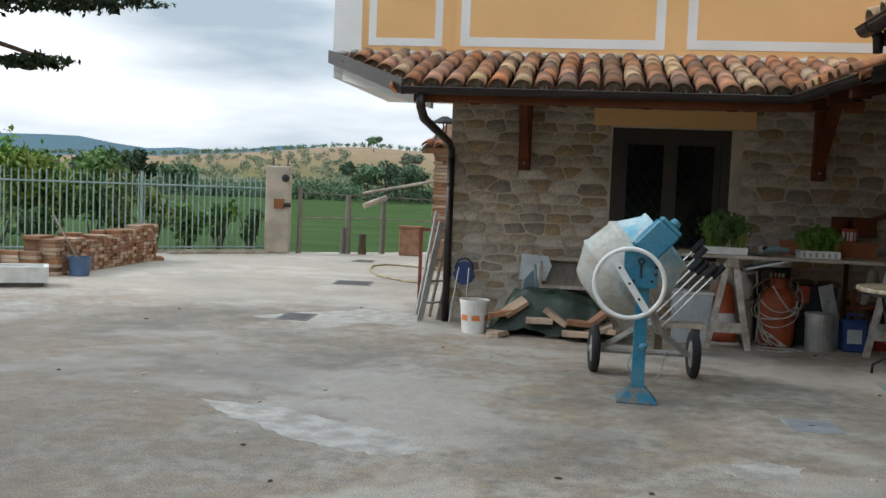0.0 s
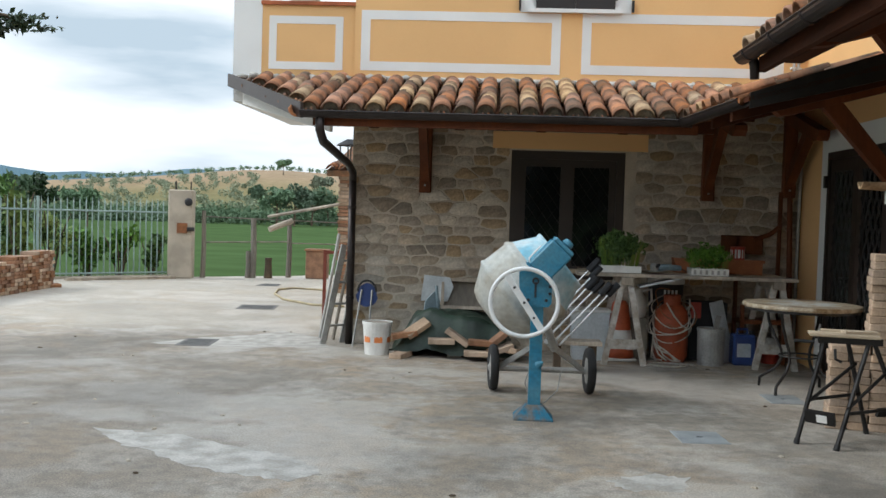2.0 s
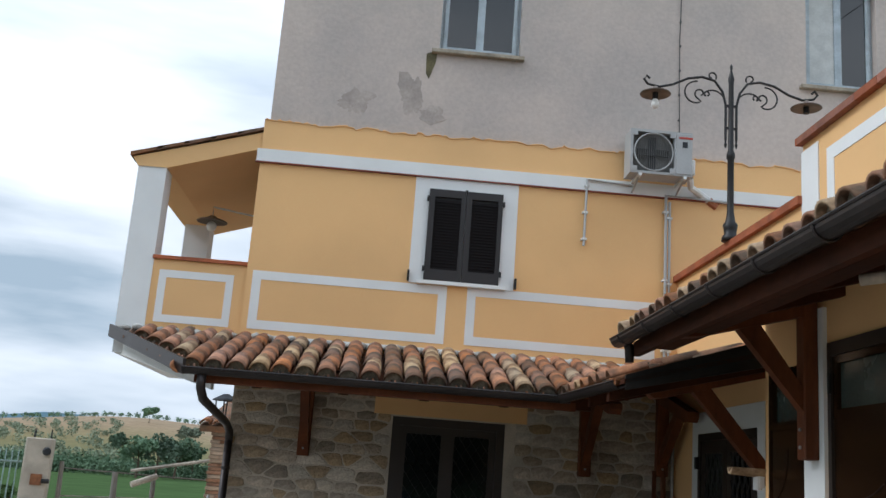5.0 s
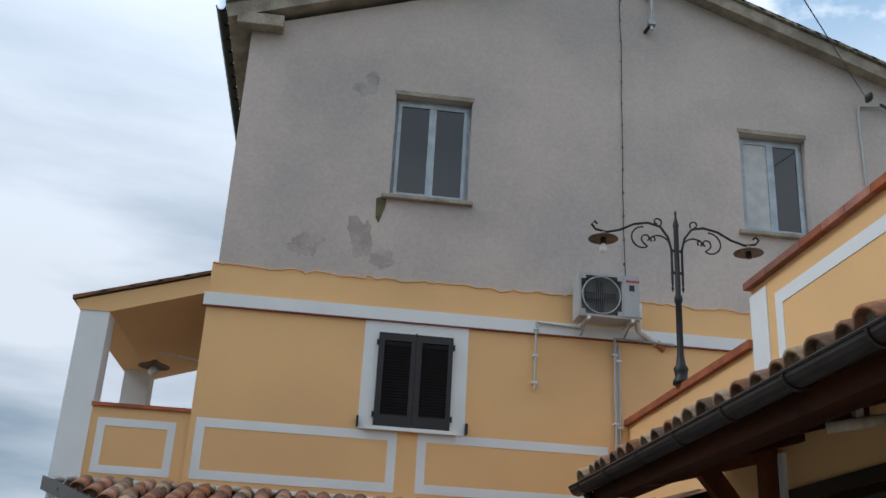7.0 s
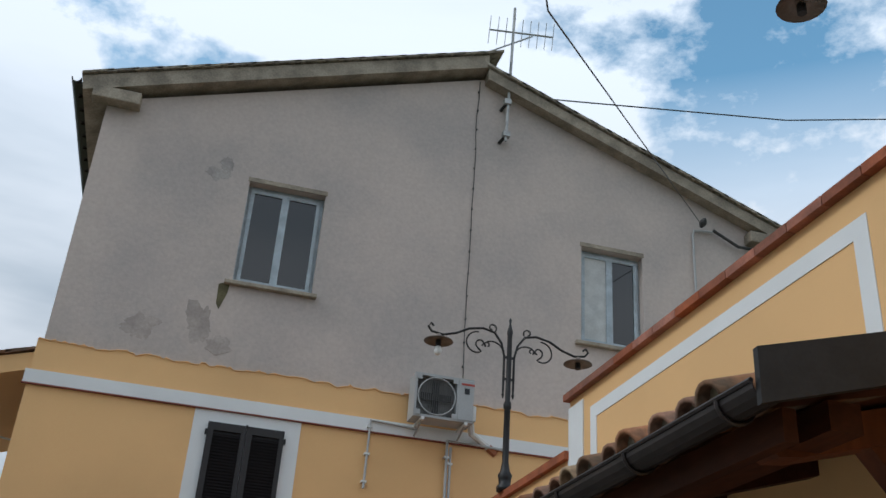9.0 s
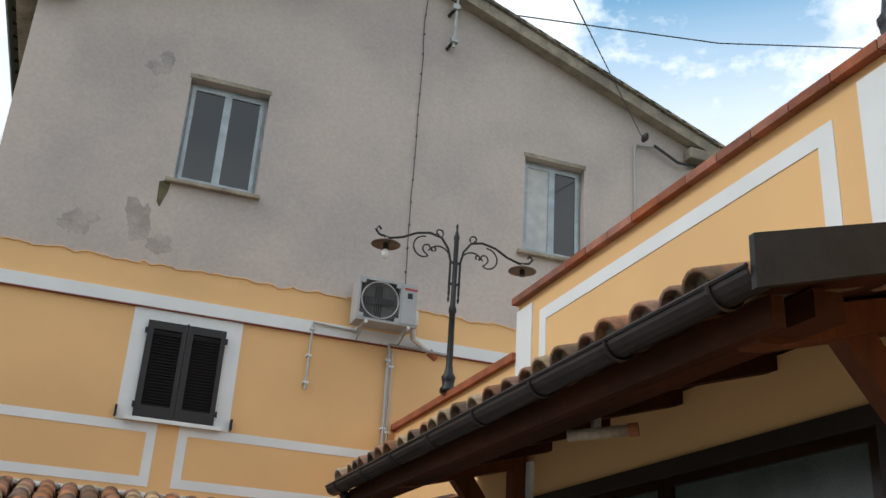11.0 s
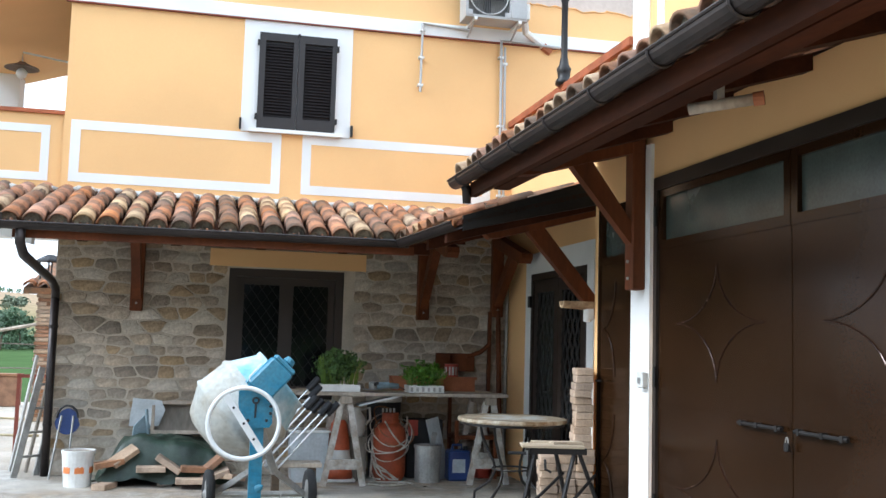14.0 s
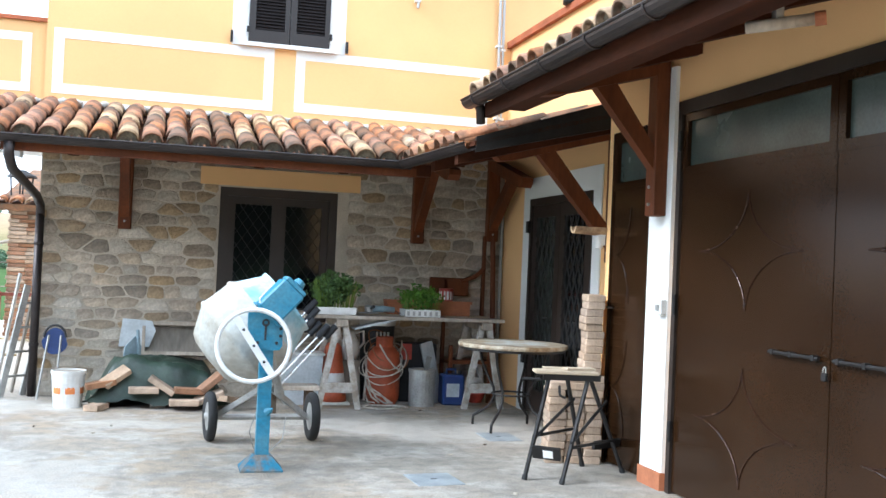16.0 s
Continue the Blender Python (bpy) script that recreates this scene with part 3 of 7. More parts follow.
stain(0.62, 1.02, 5.62, 6.28, "render_stain", 3.0)
stain(0.86, 1.24, 5.60, 5.86, "render_stain", 8.0, 0.004)
stain(-0.10, 0.42, 5.62, 6.02, "render_stain", 5.0)
stain(0.50, 0.86, 7.86, 8.08, "render_patch", 1.0)
stain(0.70, 0.92, 8.00, 8.28, "render_patch", 6.5, 0.004)
part("moss_stain", P([(0.95, 6.5), (1.08, 6.56), (1.07, 6.4), (1.0, 6.18), (0.96, 6.25)], YF - 0.005, YF), "moss", wall_up)


def louvre_window(at_x0, at_x1, z0, z1):
    w = thing("window_shutters", "closed dark brown louvred shutters on the orange wall", "shutters", (at_x0, YF - 0.034, z0), kind="structure")
    W, H = at_x1 - at_x0, z1 - z0
    part("sill", B(-0.08, W + 0.08, -0.05, 0, -0.04, 0.0), "render_white", w)
    for k in (0, 1):
        a = k * W / 2
        leaf = part("shutter_leaf", pierced(bmesh.new(), a + 0.003, a + W / 2 - 0.003, 0.005, H, -0.045, -0.008, [(a + 0.07, a + W / 2 - 0.055, 0.13, H - 0.09)]), "shutter", w)
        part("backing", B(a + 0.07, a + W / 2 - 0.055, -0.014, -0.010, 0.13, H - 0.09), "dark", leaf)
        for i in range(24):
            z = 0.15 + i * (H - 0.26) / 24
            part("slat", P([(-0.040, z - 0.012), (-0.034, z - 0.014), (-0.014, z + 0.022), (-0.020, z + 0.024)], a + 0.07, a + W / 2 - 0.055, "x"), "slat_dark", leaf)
        for z in (0.1, H - 0.15):
            part("hinge", B(-0.02 if k == 0 else W - 0.01, 0.01 if k == 0 else W + 0.02, -0.055, -0.02, z, z + 0.06), "iron", leaf)
    part("catch", B(W / 2 - 0.012, W / 2 + 0.012, -0.06, -0.045, H - 0.02, H + 0.01), "iron", w)
    for x in (-0.17, W + 0.19):
        part("shutter_stop", B(x - 0.012, x + 0.012, -0.05, 0.0, -0.02, 0.10), "iron", w)


louvre_window(1.115, 1.975, 3.735, 4.81)


def casement(name, hole, ajar, label):
    x0, x1, z0, z1 = hole
    w = thing(name, label, "window", (x0, YF, z0), kind="structure")
    W, H = x1 - x0, z1 - z0
    part("lintel", B(-0.02, W + 0.02, -0.012, 0.0, H, H + 0.06), "concrete_edge", w)
    part("sill", B(-0.09, W + 0.05, -0.07, 0.10, -0.05, 0.0, bevel=0.006), "concrete_edge", w)
    f = part("window_frame", pierced(bmesh.new(), 0, W, 0, H, 0.13, 0.19, [(0.045, W - 0.045, 0.05, H - 0.05)]), "window_blue", w)
    half = (W - 0.09) / 2
    for k in (0, 1):
        a = 0.045 + k * half
        s = part("sash", pierced(bmesh.new(), a, a + half, 0.05, H - 0.05, 0.10, 0.14, [(a + 0.045, a + half - 0.045, 0.10, H - 0.10)]), "window_blue", w)
        part("pane", B(a + 0.045, a + half - 0.045, 0.118, 0.124, 0.10, H - 0.10), "curtain" if ajar and k == 0 else "glass", s)
    return w


casement("window_1", W1, False, "old pale blue casement window reflecting clouds")
casement("window_2", W2, True, "pale blue casement window with a drawn white blind")

# ground floor window with dark frame
win = thing("window_3", "dark brown double window with a lattice grille behind glass", "window", (WIN[0], YF, WIN[2]), kind="structure")
WW, WH = WIN[1] - WIN[0], WIN[3] - WIN[2]
part("window_frame", pierced(bmesh.new(), 0, WW, 0, WH, 0.02, 0.10, [(0.09, WW - 0.09, 0.06, WH - 0.09)]), "frame_dark", win)
for k in (0, 1):
    a = 0.09 + k * (WW - 0.18) / 2
    b = a + (WW - 0.18) / 2
    s = part("sash", pierced(bmesh.new(), a, b, 0.06, WH - 0.09, 0.05, 0.09, [(a + 0.075, b - 0.075, 0.14, WH - 0.17)]), "frame_dark", win)
    part("pane", B(a + 0.075, b - 0.075, 0.068, 0.074, 0.14, WH - 0.17), "glass_dark", s)
    bm = bmesh.new()
    x0, x1, z0, z1 = a + 0.075, b - 0.075, 0.14, WH - 0.17
    for i in range(-12, 6):
        u = i * 0.11
        p0, p1 = max(0.0, u), min(x1 - x0, u + (z1 - z0) / 1.4)
        if p1 - p0 > 0.02:
            for q in (0, 1):
                xa, xb = (x0 + p0, x0 + p1) if q else (x1 - p0, x1 - p1)
                tube(bm, [(xa, 0.062, z0 + (p0 - u) * 1.4), (xb, 0.062, z0 + (p1 - u) * 1.4)], 0.004, 5)
    part("lattice", bm, "iron", win)
solid("lintel", B(0.70, 2.39, YF - 0.03, YF, 2.215, 2.40), "render_orange", "orange painted lintel over the window", "lintel", kind="structure")
part("jamb", B(2.16, 2.25, YF - 0.025, YF, 0.8, 2.21), "brick_pale", win)

# ---- main roof ----
roof = solid("roof_main", P([(-1.10, 8.70), (4.12, 10.46), (4.12, 10.68), (-1.14, 8.90)], YF - 0.18, 21.6), "concrete_edge", "tiled gable roof with a weathered concrete verge", "roof", kind="structure")
part("slope", P([(4.12, 10.26), (8.80, 8.52), (8.80, 8.70), (4.12, 10.44)], YF - 0.18, 21.6), "concrete_edge", roof)
for i in range(19):
    a, b = i / 19, (i + 1.25) / 19
    part("verge_tile", P([(-1.15 + 5.4 * a, 8.905 + 1.83 * a), (-1.15 + 5.4 * b, 8.905 + 1.83 * b + 0.012), (-1.15 + 5.4 * b, 8.93 + 1.83 * b + 0.022), (-1.15 + 5.4 * a, 8.94 + 1.83 * a)], YF - 0.22, YF + 0.5), "lichen", roof)
for i in range(18):
    a, b = i / 18, (i + 1.25) / 18
    part("verge_tile", P([(8.86 - 4.7 * a, 8.695 + 1.74 * a), (8.86 - 4.7 * b, 8.695 + 1.74 * b + 0.012), (8.86 - 4.7 * b, 8.72 + 1.74 * b + 0.03), (8.86 - 4.7 * a, 8.74 + 1.74 * a)], YF - 0.22, YF + 0.5), "lichen", roof)
for x0, x1, z0 in ((-0.98, -0.40, 8.64), (8.15, 8.62, 8.48)):
    part("corbel", B(x0, x1, YF - 0.19, YF, z0, z0 + 0.17, bevel=0.01), "concrete_edge", roof)
part("gutter", half_gutter((-1.205, 21.6, 8.86), (-1.205, YF - 0.16, 8.86), 0.055), "copper", roof)
for i in range(34):
    y = YF - 0.12 + i * 0.32
    part("gutter_strap", B(-1.19, -1.08, y, y + 0.22, 8.80, 8.83), "copper", roof)
part("gutter", T([(8.87, YF - 0.2, 8.76), (8.87, 21.6, 8.76)], 0.07, 8), "copper", roof)

# ---- balcony ----
balc = thing("balcony", "orange balcony loggia with white pillar and sloping roof", "balcony", (0, 0, 0), kind="structure")
YB = YF + 0.03
part("slab", B(-2.22, -0.86, YB, 13.9, 2.66, 2.92), "render_white", balc)
para = part("parapet", B(-2.20, -0.86, YB, YB + 0.2, 2.92, 3.74), "render_orange", balc)
part("parapet", B(-2.20, -2.0, YB + 0.2, 13.9, 2.92, 3.74), "render_orange", balc)
part("parapet", B(-2.0, -0.86, 13.7, 13.9, 2.92, 3.74), "render_orange", balc)
part("coping", B(-1.92, -0.86, YB - 0.03, YB + 0.23, 3.74, 3.78), "coping", balc)
part("coping", B(-2.23, -1.97, YB + 0.3, 13.93, 3.74, 3.78), "coping", balc)
part("coping", B(-1.97, -0.86, 13.67, 13.93, 3.74, 3.78), "coping", balc)
part("pillar", B(-2.23, -1.91, YB - 0.01, YB + 0.30, 2.9, 4.80), "render_white", balc)
part("pillar", B(-2.2, -1.85, 13.55, 13.9, 3.74, 4.8), "render_white", balc)
framed(balc, -1.83, -1.0, 3.03, 3.62, 0.085, YB)
part("roof_slab", P([(-2.24, 4.80), (-1.90, 4.80), (-0.86, 5.13), (-0.86, 5.33), (-2.30, 4.90)], YB - 0.02, 14.1), "render_orange", balc)
for i in range(5):
    a, b = i / 5, (i + 1.2) / 5
    part("verge_tile", P([(-2.33 + 1.47 * a, 4.905 + 0.44 * a), (-2.33 + 1.47 * b, 4.905 + 0.44 * b + 0.012), (-2.33 + 1.47 * b, 4.925 + 0.44 * b + 0.02), (-2.33 + 1.47 * a, 4.95 + 0.44 * a)], YB - 0.05, 14.1), "tile_dark", balc)
lampb = thing("balcony_lamp", "dish-shaped wall lamp with a white globe bulb", "lamp", (-1.58, 12.2, 4.60))
part("arm", T([(0.62, 0, 0.05), (0.0, 0, 0.14), (0, 0, 0.02)], 0.012, 6), "bulb", lampb)
part("shade", L([(0.04, 0.02), (0.06, 0.0), (0.19, -0.05), (0.195, -0.06), (0.05, -0.03)], 20), "copper_lamp", lampb)
part("globe", L([(0.01, -0.05), (0.045, -0.07), (0.065, -0.11), (0.05, -0.16), (0.01, -0.18)], 16), "bulb", lampb, smooth=True)

# ---- porch roofs ----
SL = 0.27


def barrel(r0, r1, length, up=True, n=7):
    """One curved roof tile, narrow end at the far end of +y, its lower edge at y = 0."""
    bm = bmesh.new()
    rows = []
    for y, r in ((0, r0), (length, r1)):
        for k in (r, r - 0.019):
            rows.append([bm.verts.new((k * math.cos(math.pi * j / n), y, (1 if up else -1) * k * 0.92 * math.sin(math.pi * j / n))) for j in range(n + 1)])
    a, b, c, d = rows
    for j in range(n):
        bm.faces.new((a[j], a[j + 1], c[j + 1], c[j]))
        bm.faces.new((b[j], d[j], d[j + 1], b[j + 1]))
        bm.faces.new((a[j], b[j], b[j + 1], a[j + 1]))
        bm.faces.new((c[j], c[j + 1], d[j + 1], d[j]))
    for j in (0, n):
        bm.faces.new((a[j], c[j], d[j], b[j]))
    return bm


TILES = [mesh_of("roof_tile", barrel(0.094, 0.076, 0.44), m, True) for m in ("tile", "tile", "tile_pale", "tile_dark", "tile", "tile_pale", "tile", "tile_dark", "tile")]
PLUG = mesh_of("mortar_plug", P([(0.080 * math.cos(math.pi * j / 8), -0.03 + 0.095 * math.sin(math.pi * j / 8)) for j in range(9)], 0.045, 0.10), "lichen")
PANS = [mesh_of("pan_tile", barrel(0.085, 0.095, 0.44, False), m, True) for m in ("tile_dark", "tile")]
tilt = math.degrees(math.atan(SL))


def tiled(parent, columns, frame_of, seed):
    """Cover and pan tiles up a slope: columns of (across, start, end) along the run; frame_of gives the matrix of a tile."""
    r = random.Random(seed)
    for i, (u, v0, v1) in enumerate(columns):
        v, k = v0, 0
        while v < v1 - 0.12:
            for kind, du, dz in (("pan_tile", -0.105, 0.03), ("roof_tile", 0.0, 0.030)):
                ob = new(kind, r.choice(PANS if kind == "pan_tile" else TILES))
                ob.parent = parent
                at = frame_of(u + du + r.uniform(-0.008, 0.008), v + r.uniform(-0.022, 0.022), dz + r.uniform(-0.004, 0.008)) @ pose(0, 0, 0, 3.6, r.uniform(-4, 4), r.uniform(-3, 3))
                ob.matrix_local = at
            if k == 0:
                plug = new("mortar_plug", PLUG)
                plug.parent = parent
                plug.matrix_local = at
            v += 0.335
            k += 1


# stone wall porch: eave at y 8.98, diagonal left end, valley at right
EY, EX = 8.98, 2.47
porch = thing("roof_porch", "porch roof of old curved terracotta tiles over red wooden rafters", "roof", (0, 0, 0), kind="structure")


def deck(outline, height, thick):
    bm = bmesh.new()
    lo = [bm.verts.new((x, y, height(x, y) - thick)) for x, y in outline]
    hi = [bm.verts.new((x, y, height(x, y))) for x, y in outline]
    bm.faces.new(lo[::-1])
    bm.faces.new(hi)
    for i in range(len(lo)):
        k = (i + 1) % len(lo)
        bm.faces.new((lo[i], lo[k], hi[k], hi[i]))
    return bm


def porch_z(x, y):
    return 2.385 + (y - EY) * SL


part("decking", deck([(-1.0, EY), (EX, EY), (EX + 1.6, EY + 1.6), (4.07, YF), (-2.2, YF)], porch_z, 0.035), "wood_shaded", porch)
cols = []
x = -2.02
while x < 4.0:
    start = EY - 0.04
    if x < -1.0:
        start = EY + (-0.93 - x) / 1.2 * (YF - EY) * 1.02
    if x > EX:
        start = EY + (x - EX) + 0.05
    cols.append((x, start, YF - 0.05))
    x += 0.205
tiled(porch, cols, lambda u, v, dz: pose(u, v, porch_z(u, v) + dz, tilt, 0, 0), 3)
bm = bmesh.new()
r = random.Random(9)
for i in range(48):
    x = -2.1 + i * 0.13
    bmesh.ops.create_icosphere(bm, subdivisions=1, radius=0.07, matrix=Matrix.Translation((x, YF - 0.05, 2.925 + r.uniform(-0.02, 0.02))) @ Matrix.Diagonal((r.uniform(0.9, 1.4), 0.9, r.uniform(0.45, 0.8), 1)))
part("mortar_fillet", bm, "cement_pale", porch, "pale mortar bed along the wall", smooth=True)


g = part("gutter", half_gutter((-1.06, EY - 0.06, 2.385), (EX + 0.03, EY - 0.06, 2.385)), "copper", porch, "dark metal gutter")
part("fascia", B(-0.96, EX + 0.1, EY + 0.02, EY + 0.07, 2.265, 2.345), "wood_red", porch)


def slanted_board(p0, p1, z0, z1, thick, out):
    """A board along a plan line, its ends at their own heights: z0, z1 are (low, high)."""
    a, b = Vector((*p0, 0)), Vector((*p1, 0))
    d = (b - a).normalized()
    s = Vector((-d.y, d.x, 0))
    bm = bmesh.new()
    q = []
    for p, (lo, hi) in ((a, z0), (b, z1)):
        for off in (out, out + thick):
            q.append([bm.verts.new(p + s * off + Vector((0, 0, z))) for z in (lo, hi)])
    A, Bq, C, D = q
    for f in ((A[0], A[1], C[1], C[0]), (Bq[0], D[0], D[1], Bq[1]), (A[1], Bq[1], D[1], C[1]), (A[0], C[0], D[0], Bq[0]), (A[0], Bq[0], Bq[1], A[1]), (C[0], C[1], D[1], D[0])):
        bm.faces.new(f)
    return bm


part("verge_flashing", slanted_board((-1.03, EY - 0.08), (-2.25, YF), (2.32, 2.46), (2.82, 2.96), 0.03, 0.0), "copper", porch, "dark sheet flashing along the slanted roof end")
part("verge_soffit", slanted_board((-0.9, EY + 0.15), (-2.2, YF), (2.22, 2.40), (2.64, 2.83), 0.03, -0.12), "render_white", porch, "white painted board under the slanted roof end")
for x in (-0.35, 0.45, 1.2, 1.95, 2.7, 3.3):
    part("rafter", slanted_board((x, max(EY + 0.08, EY + x - EX + 0.1)), (x, YF), (porch_z(0, max(EY + 0.08, EY + x - EX + 0.1)) - 0.15, porch_z(0, max(EY + 0.08, EY + x - EX + 0.1)) - 0.036), (porch_z(0, YF) - 0.15, porch_z(0, YF) - 0.036), 0.09, 0.0), "wood_shaded", porch)
part("purlin", B(-0.95, EX + 0.3, EY + 0.25, EY + 0.37, 2.30, 2.41), "wood_shaded", porch)


def bracket(parent_at, rz, reach, label="red stained wooden bracket bolted to the wall", top=2.28, drop=0.62, foot=0.12, span=0.6):
    """A post on the wall, an arm out to the eave and a slanting brace. Local -y points away from the wall."""
    w = thing("wooden_bracket", label, "bracket", parent_at, rz, group="porch brackets")
    rise = SL * reach
    part("post", B(-0.065, 0.065, -0.10, 0, -drop, rise - 0.06, bevel=0.008), "wood_red", w)
    part("arm", P([(0, rise - 0.13), (0, rise), (-reach, 0), (-reach, -0.05), (-reach + 0.06, -0.10), (-reach + 0.15, -0.09)], -0.06, 0.06, "x"), "wood_red", w)
    q = min(0.62, reach * span)
    part("brace", P([(-0.10, -drop + foot), (-0.10, -drop + foot + 0.16), (-q, rise - SL * q - 0.12), (-q - 0.15, rise - SL * q - 0.16)], -0.045, 0.045, "x"), "wood_red", w)
    part("bolt", L([(0.012, 0), (0.012, 0.012)], 8, pose(0, -0.10, -drop + 0.08, 90, 0, 0)), "grey_metal", w)
    part("bolt", L([(0.012, 0), (0.012, 0.012)], 8, pose(0, -0.10, -drop + 0.2, 90, 0, 0)), "grey_metal", w)
    return w


for x in (-0.03, 3.04):
    bracket((x, YF, 2.40), 0, 1.45, drop=0.70)
bracket((3.90, YF, 2.40), 0, 1.15, drop=0.64)

pipe = thing("downpipe", "dark metal downpipe with a bent neck at the wall corner", "downpipe", (0, 0, 0))
part("neck", T([(-0.88, EY - 0.05, 2.33), (-0.88, EY - 0.05, 2.22), (-0.87, EY + 0.10, 2.12), (-0.84, YF - 0.35, 1.98), (-0.83, YF - 0.09, 1.90), (-0.83, YF - 0.07, 1.80)], 0.042, 10), "copper", pipe, smooth=True)
part("pipe", T([(-0.83, YF - 0.07, 1.81), (-0.83, YF - 0.07, 0.0)], 0.042, 10), "copper", pipe, smooth=True)
for z in (0.5, 1.5):
    part("clip", L([(0.047, z), (0.047, z + 0.03)], 10, pose(-0.83, YF - 0.07, 0)), "copper", pipe)

# ---- wing: walls, parapets ----
XG, XP, YC = 3.73, 4.05, 7.36
DOOR = (8.32, 9.90)
GAR, SMALL = (2.95, 6.25), (6.62, 7.27)


def pierced_x(bm, y0, y1, z0, z1, x0, x1, holes):
    t = pierced(bmesh.new(), y0, y1, z0, z1, 0, x1 - x0, holes)
    for v in t.verts:
        a, b, c = v.co
        v.co = (x0 + b, a, c)
    me = bpy.data.meshes.new("tmp")
    t.to_mesh(me)
    t.free()
    bm.from_mesh(me)
    return bm


passage = solid("wall_passage", pierced_x(bmesh.new(), YC, YF, 0, 3.96, XP, XP + 0.3, [(DOOR[0], DOOR[1], 0.0, 2.2)]), "render_orange", "orange wall with a lattice door under the low porch", "wall", kind="structure")
part("door_surround", pierced_x(bmesh.new(), DOOR[0] - 0.17, DOOR[1] + 0.2, 0, 2.42, XP - 0.012, XP, [(DOOR[0], DOOR[1], 0.0, 2.2)]), "render_white", passage, "white painted door surround")
part("coping", B(XP - 0.05, XP + 0.35, YC, YF, 3.96, 4.03), "coping", passage)
part("painted_stripe", B(XP - 0.006, XP, YC + 0.0, YF - 0.2, 3.42, 3.55), "render_white", passage)
garage = solid("wall_garage", pierced_x(bmesh.new(), -2, YC, 0, 3.0, XG, XG + 0.3, [(GAR[0], GAR[1], 0, 2.65), (SMALL[0], SMALL[1], 0, 2.55)]), "render_orange", "orange garage wall with brown metal doors", "wall", kind="structure")
part("pillar", B(XG - 0.03, XG, 6.285, 6.60, 0.12, 2.9), "render_white", garage, "bright white painted pier between the doors")
part("pillar_base", B(XG - 0.045, XG, 6.28, 6.605, 0.0, 0.12), "terracotta", garage, "terracotta skirting tile")
par = solid("wall_parapet", B(XP, XP + 0.25, -2, YC, 3.0, 4.46), "render_orange", "orange roof terrace parapet with white painted borders", "wall", kind="structure")
part("corner_strip", B(XP - 0.012, XP, 7.06, YC + 0.004, 3.0, 4.40), "render_white", par)
part("corner_strip", B(XP - 0.012, XP + 0.262, YC, YC + 0.012, 3.9, 4.40), "render_white", par)
for a, b in ((3.42, 6.92), (-1.6, 2.6)):
    part("painted_stripe", B(XP - 0.006, XP, a, b, 4.18, 4.29), "render_white", par)
    part("painted_stripe", B(XP - 0.006, XP, b - 0.12, b, 3.0, 4.18), "render_white", par)
    part("painted_stripe", B(XP - 0.006, XP, a, a + 0.12, 3.0, 4.18), "render_white", par)
part("corner_strip", B(XP - 0.012, XP, 2.82, 3.22, 3.0, 4.40), "render_white", par)
y = -2.0
while y < YC:
    part("coping_tile", B(XP - 0.06, XP + 0.31, y + 0.004, min(y + 0.33, YC + 0.02), 4.46, 4.52), "coping", par)
    y += 0.334
solid("floor_terrace", B(XP + 0.25, 9, -2, YF, 2.9, 3.05), "render_grey", "flat terrace floor above the garage", "terrace", kind="structure")
solid("wall_wing_end", B(XG, 9, -2.3, -2, 0, 4.4), "render_orange", "orange end wall of the garage wing", "wall", kind="structure")

# ---- wing: porch roofs ----
low = thing("roof_low_porch", "low porch roof beside the garage with dark gutter", "roof", (0, 0, 0), kind="structure")


def low_z(x, y):
    return 2.385 + (x - EX) * SL


part("decking", deck([(EX + 0.15, YC + 0.02), (XP, YC + 0.02), (XP, EY + XP - EX - 0.02), (EX, EY - 0.02)], low_z, 0.035), "wood_shaded", low)
cols, y = [], YC + 0.30
while y < 10.5:
    start = EX - 0.04 + 0.15 * (EY - y) / (EY - YC) if y < EY else EX + (y - EY) + 0.06
    cols.append((y, start, XP - 0.03))
    y += 0.205
tiled(low, cols, lambda u, v, dz: Matrix.Translation((v, u, low_z(v, u) + dz)) @ pose(0, 0, 0, 0, 0, -90) @ pose(0, 0, 0, tilt, 0, 0), 5)
part("gutter", half_gutter((EX - 0.05, EY - 0.03, 2.385), (EX + 0.12, YC + 0.02, 2.405)), "copper", low, "dark metal gutter")
part("verge_flashing", slanted_board((EX + 0.16, YC + 0.05), (XP - 0.25, YC + 0.05), (2.34, 2.46), (2.62, 2.84), 0.03, -0.03), "iron", low, "dark sheet flashing at the roof end")
part("rafter", slanted_board((EX + 0.1, YC + 0.3), (XP, YC + 0.3), (2.27, 2.37), (2.66, 2.77), 0.09, 0.0), "wood_shaded", low)
part("rafter", slanted_board((EX + 0.1, YC + 1.0), (XP, YC + 1.0), (2.27, 2.37), (2.66, 2.77), 0.09, 0.0), "wood_shaded", low)
bracket((XP, YC + 0.45, 2.43), -90, 1.15, drop=0.88)

GX, GZ = 2.62, 2.745
high = thing("roof_garage_porch", "garage porch roof of curved tiles with dark gutter", "roof", (0, 0, 0), kind="structure")


def high_z(x, y):
    return GZ + 0.005 + (x - GX) * SL


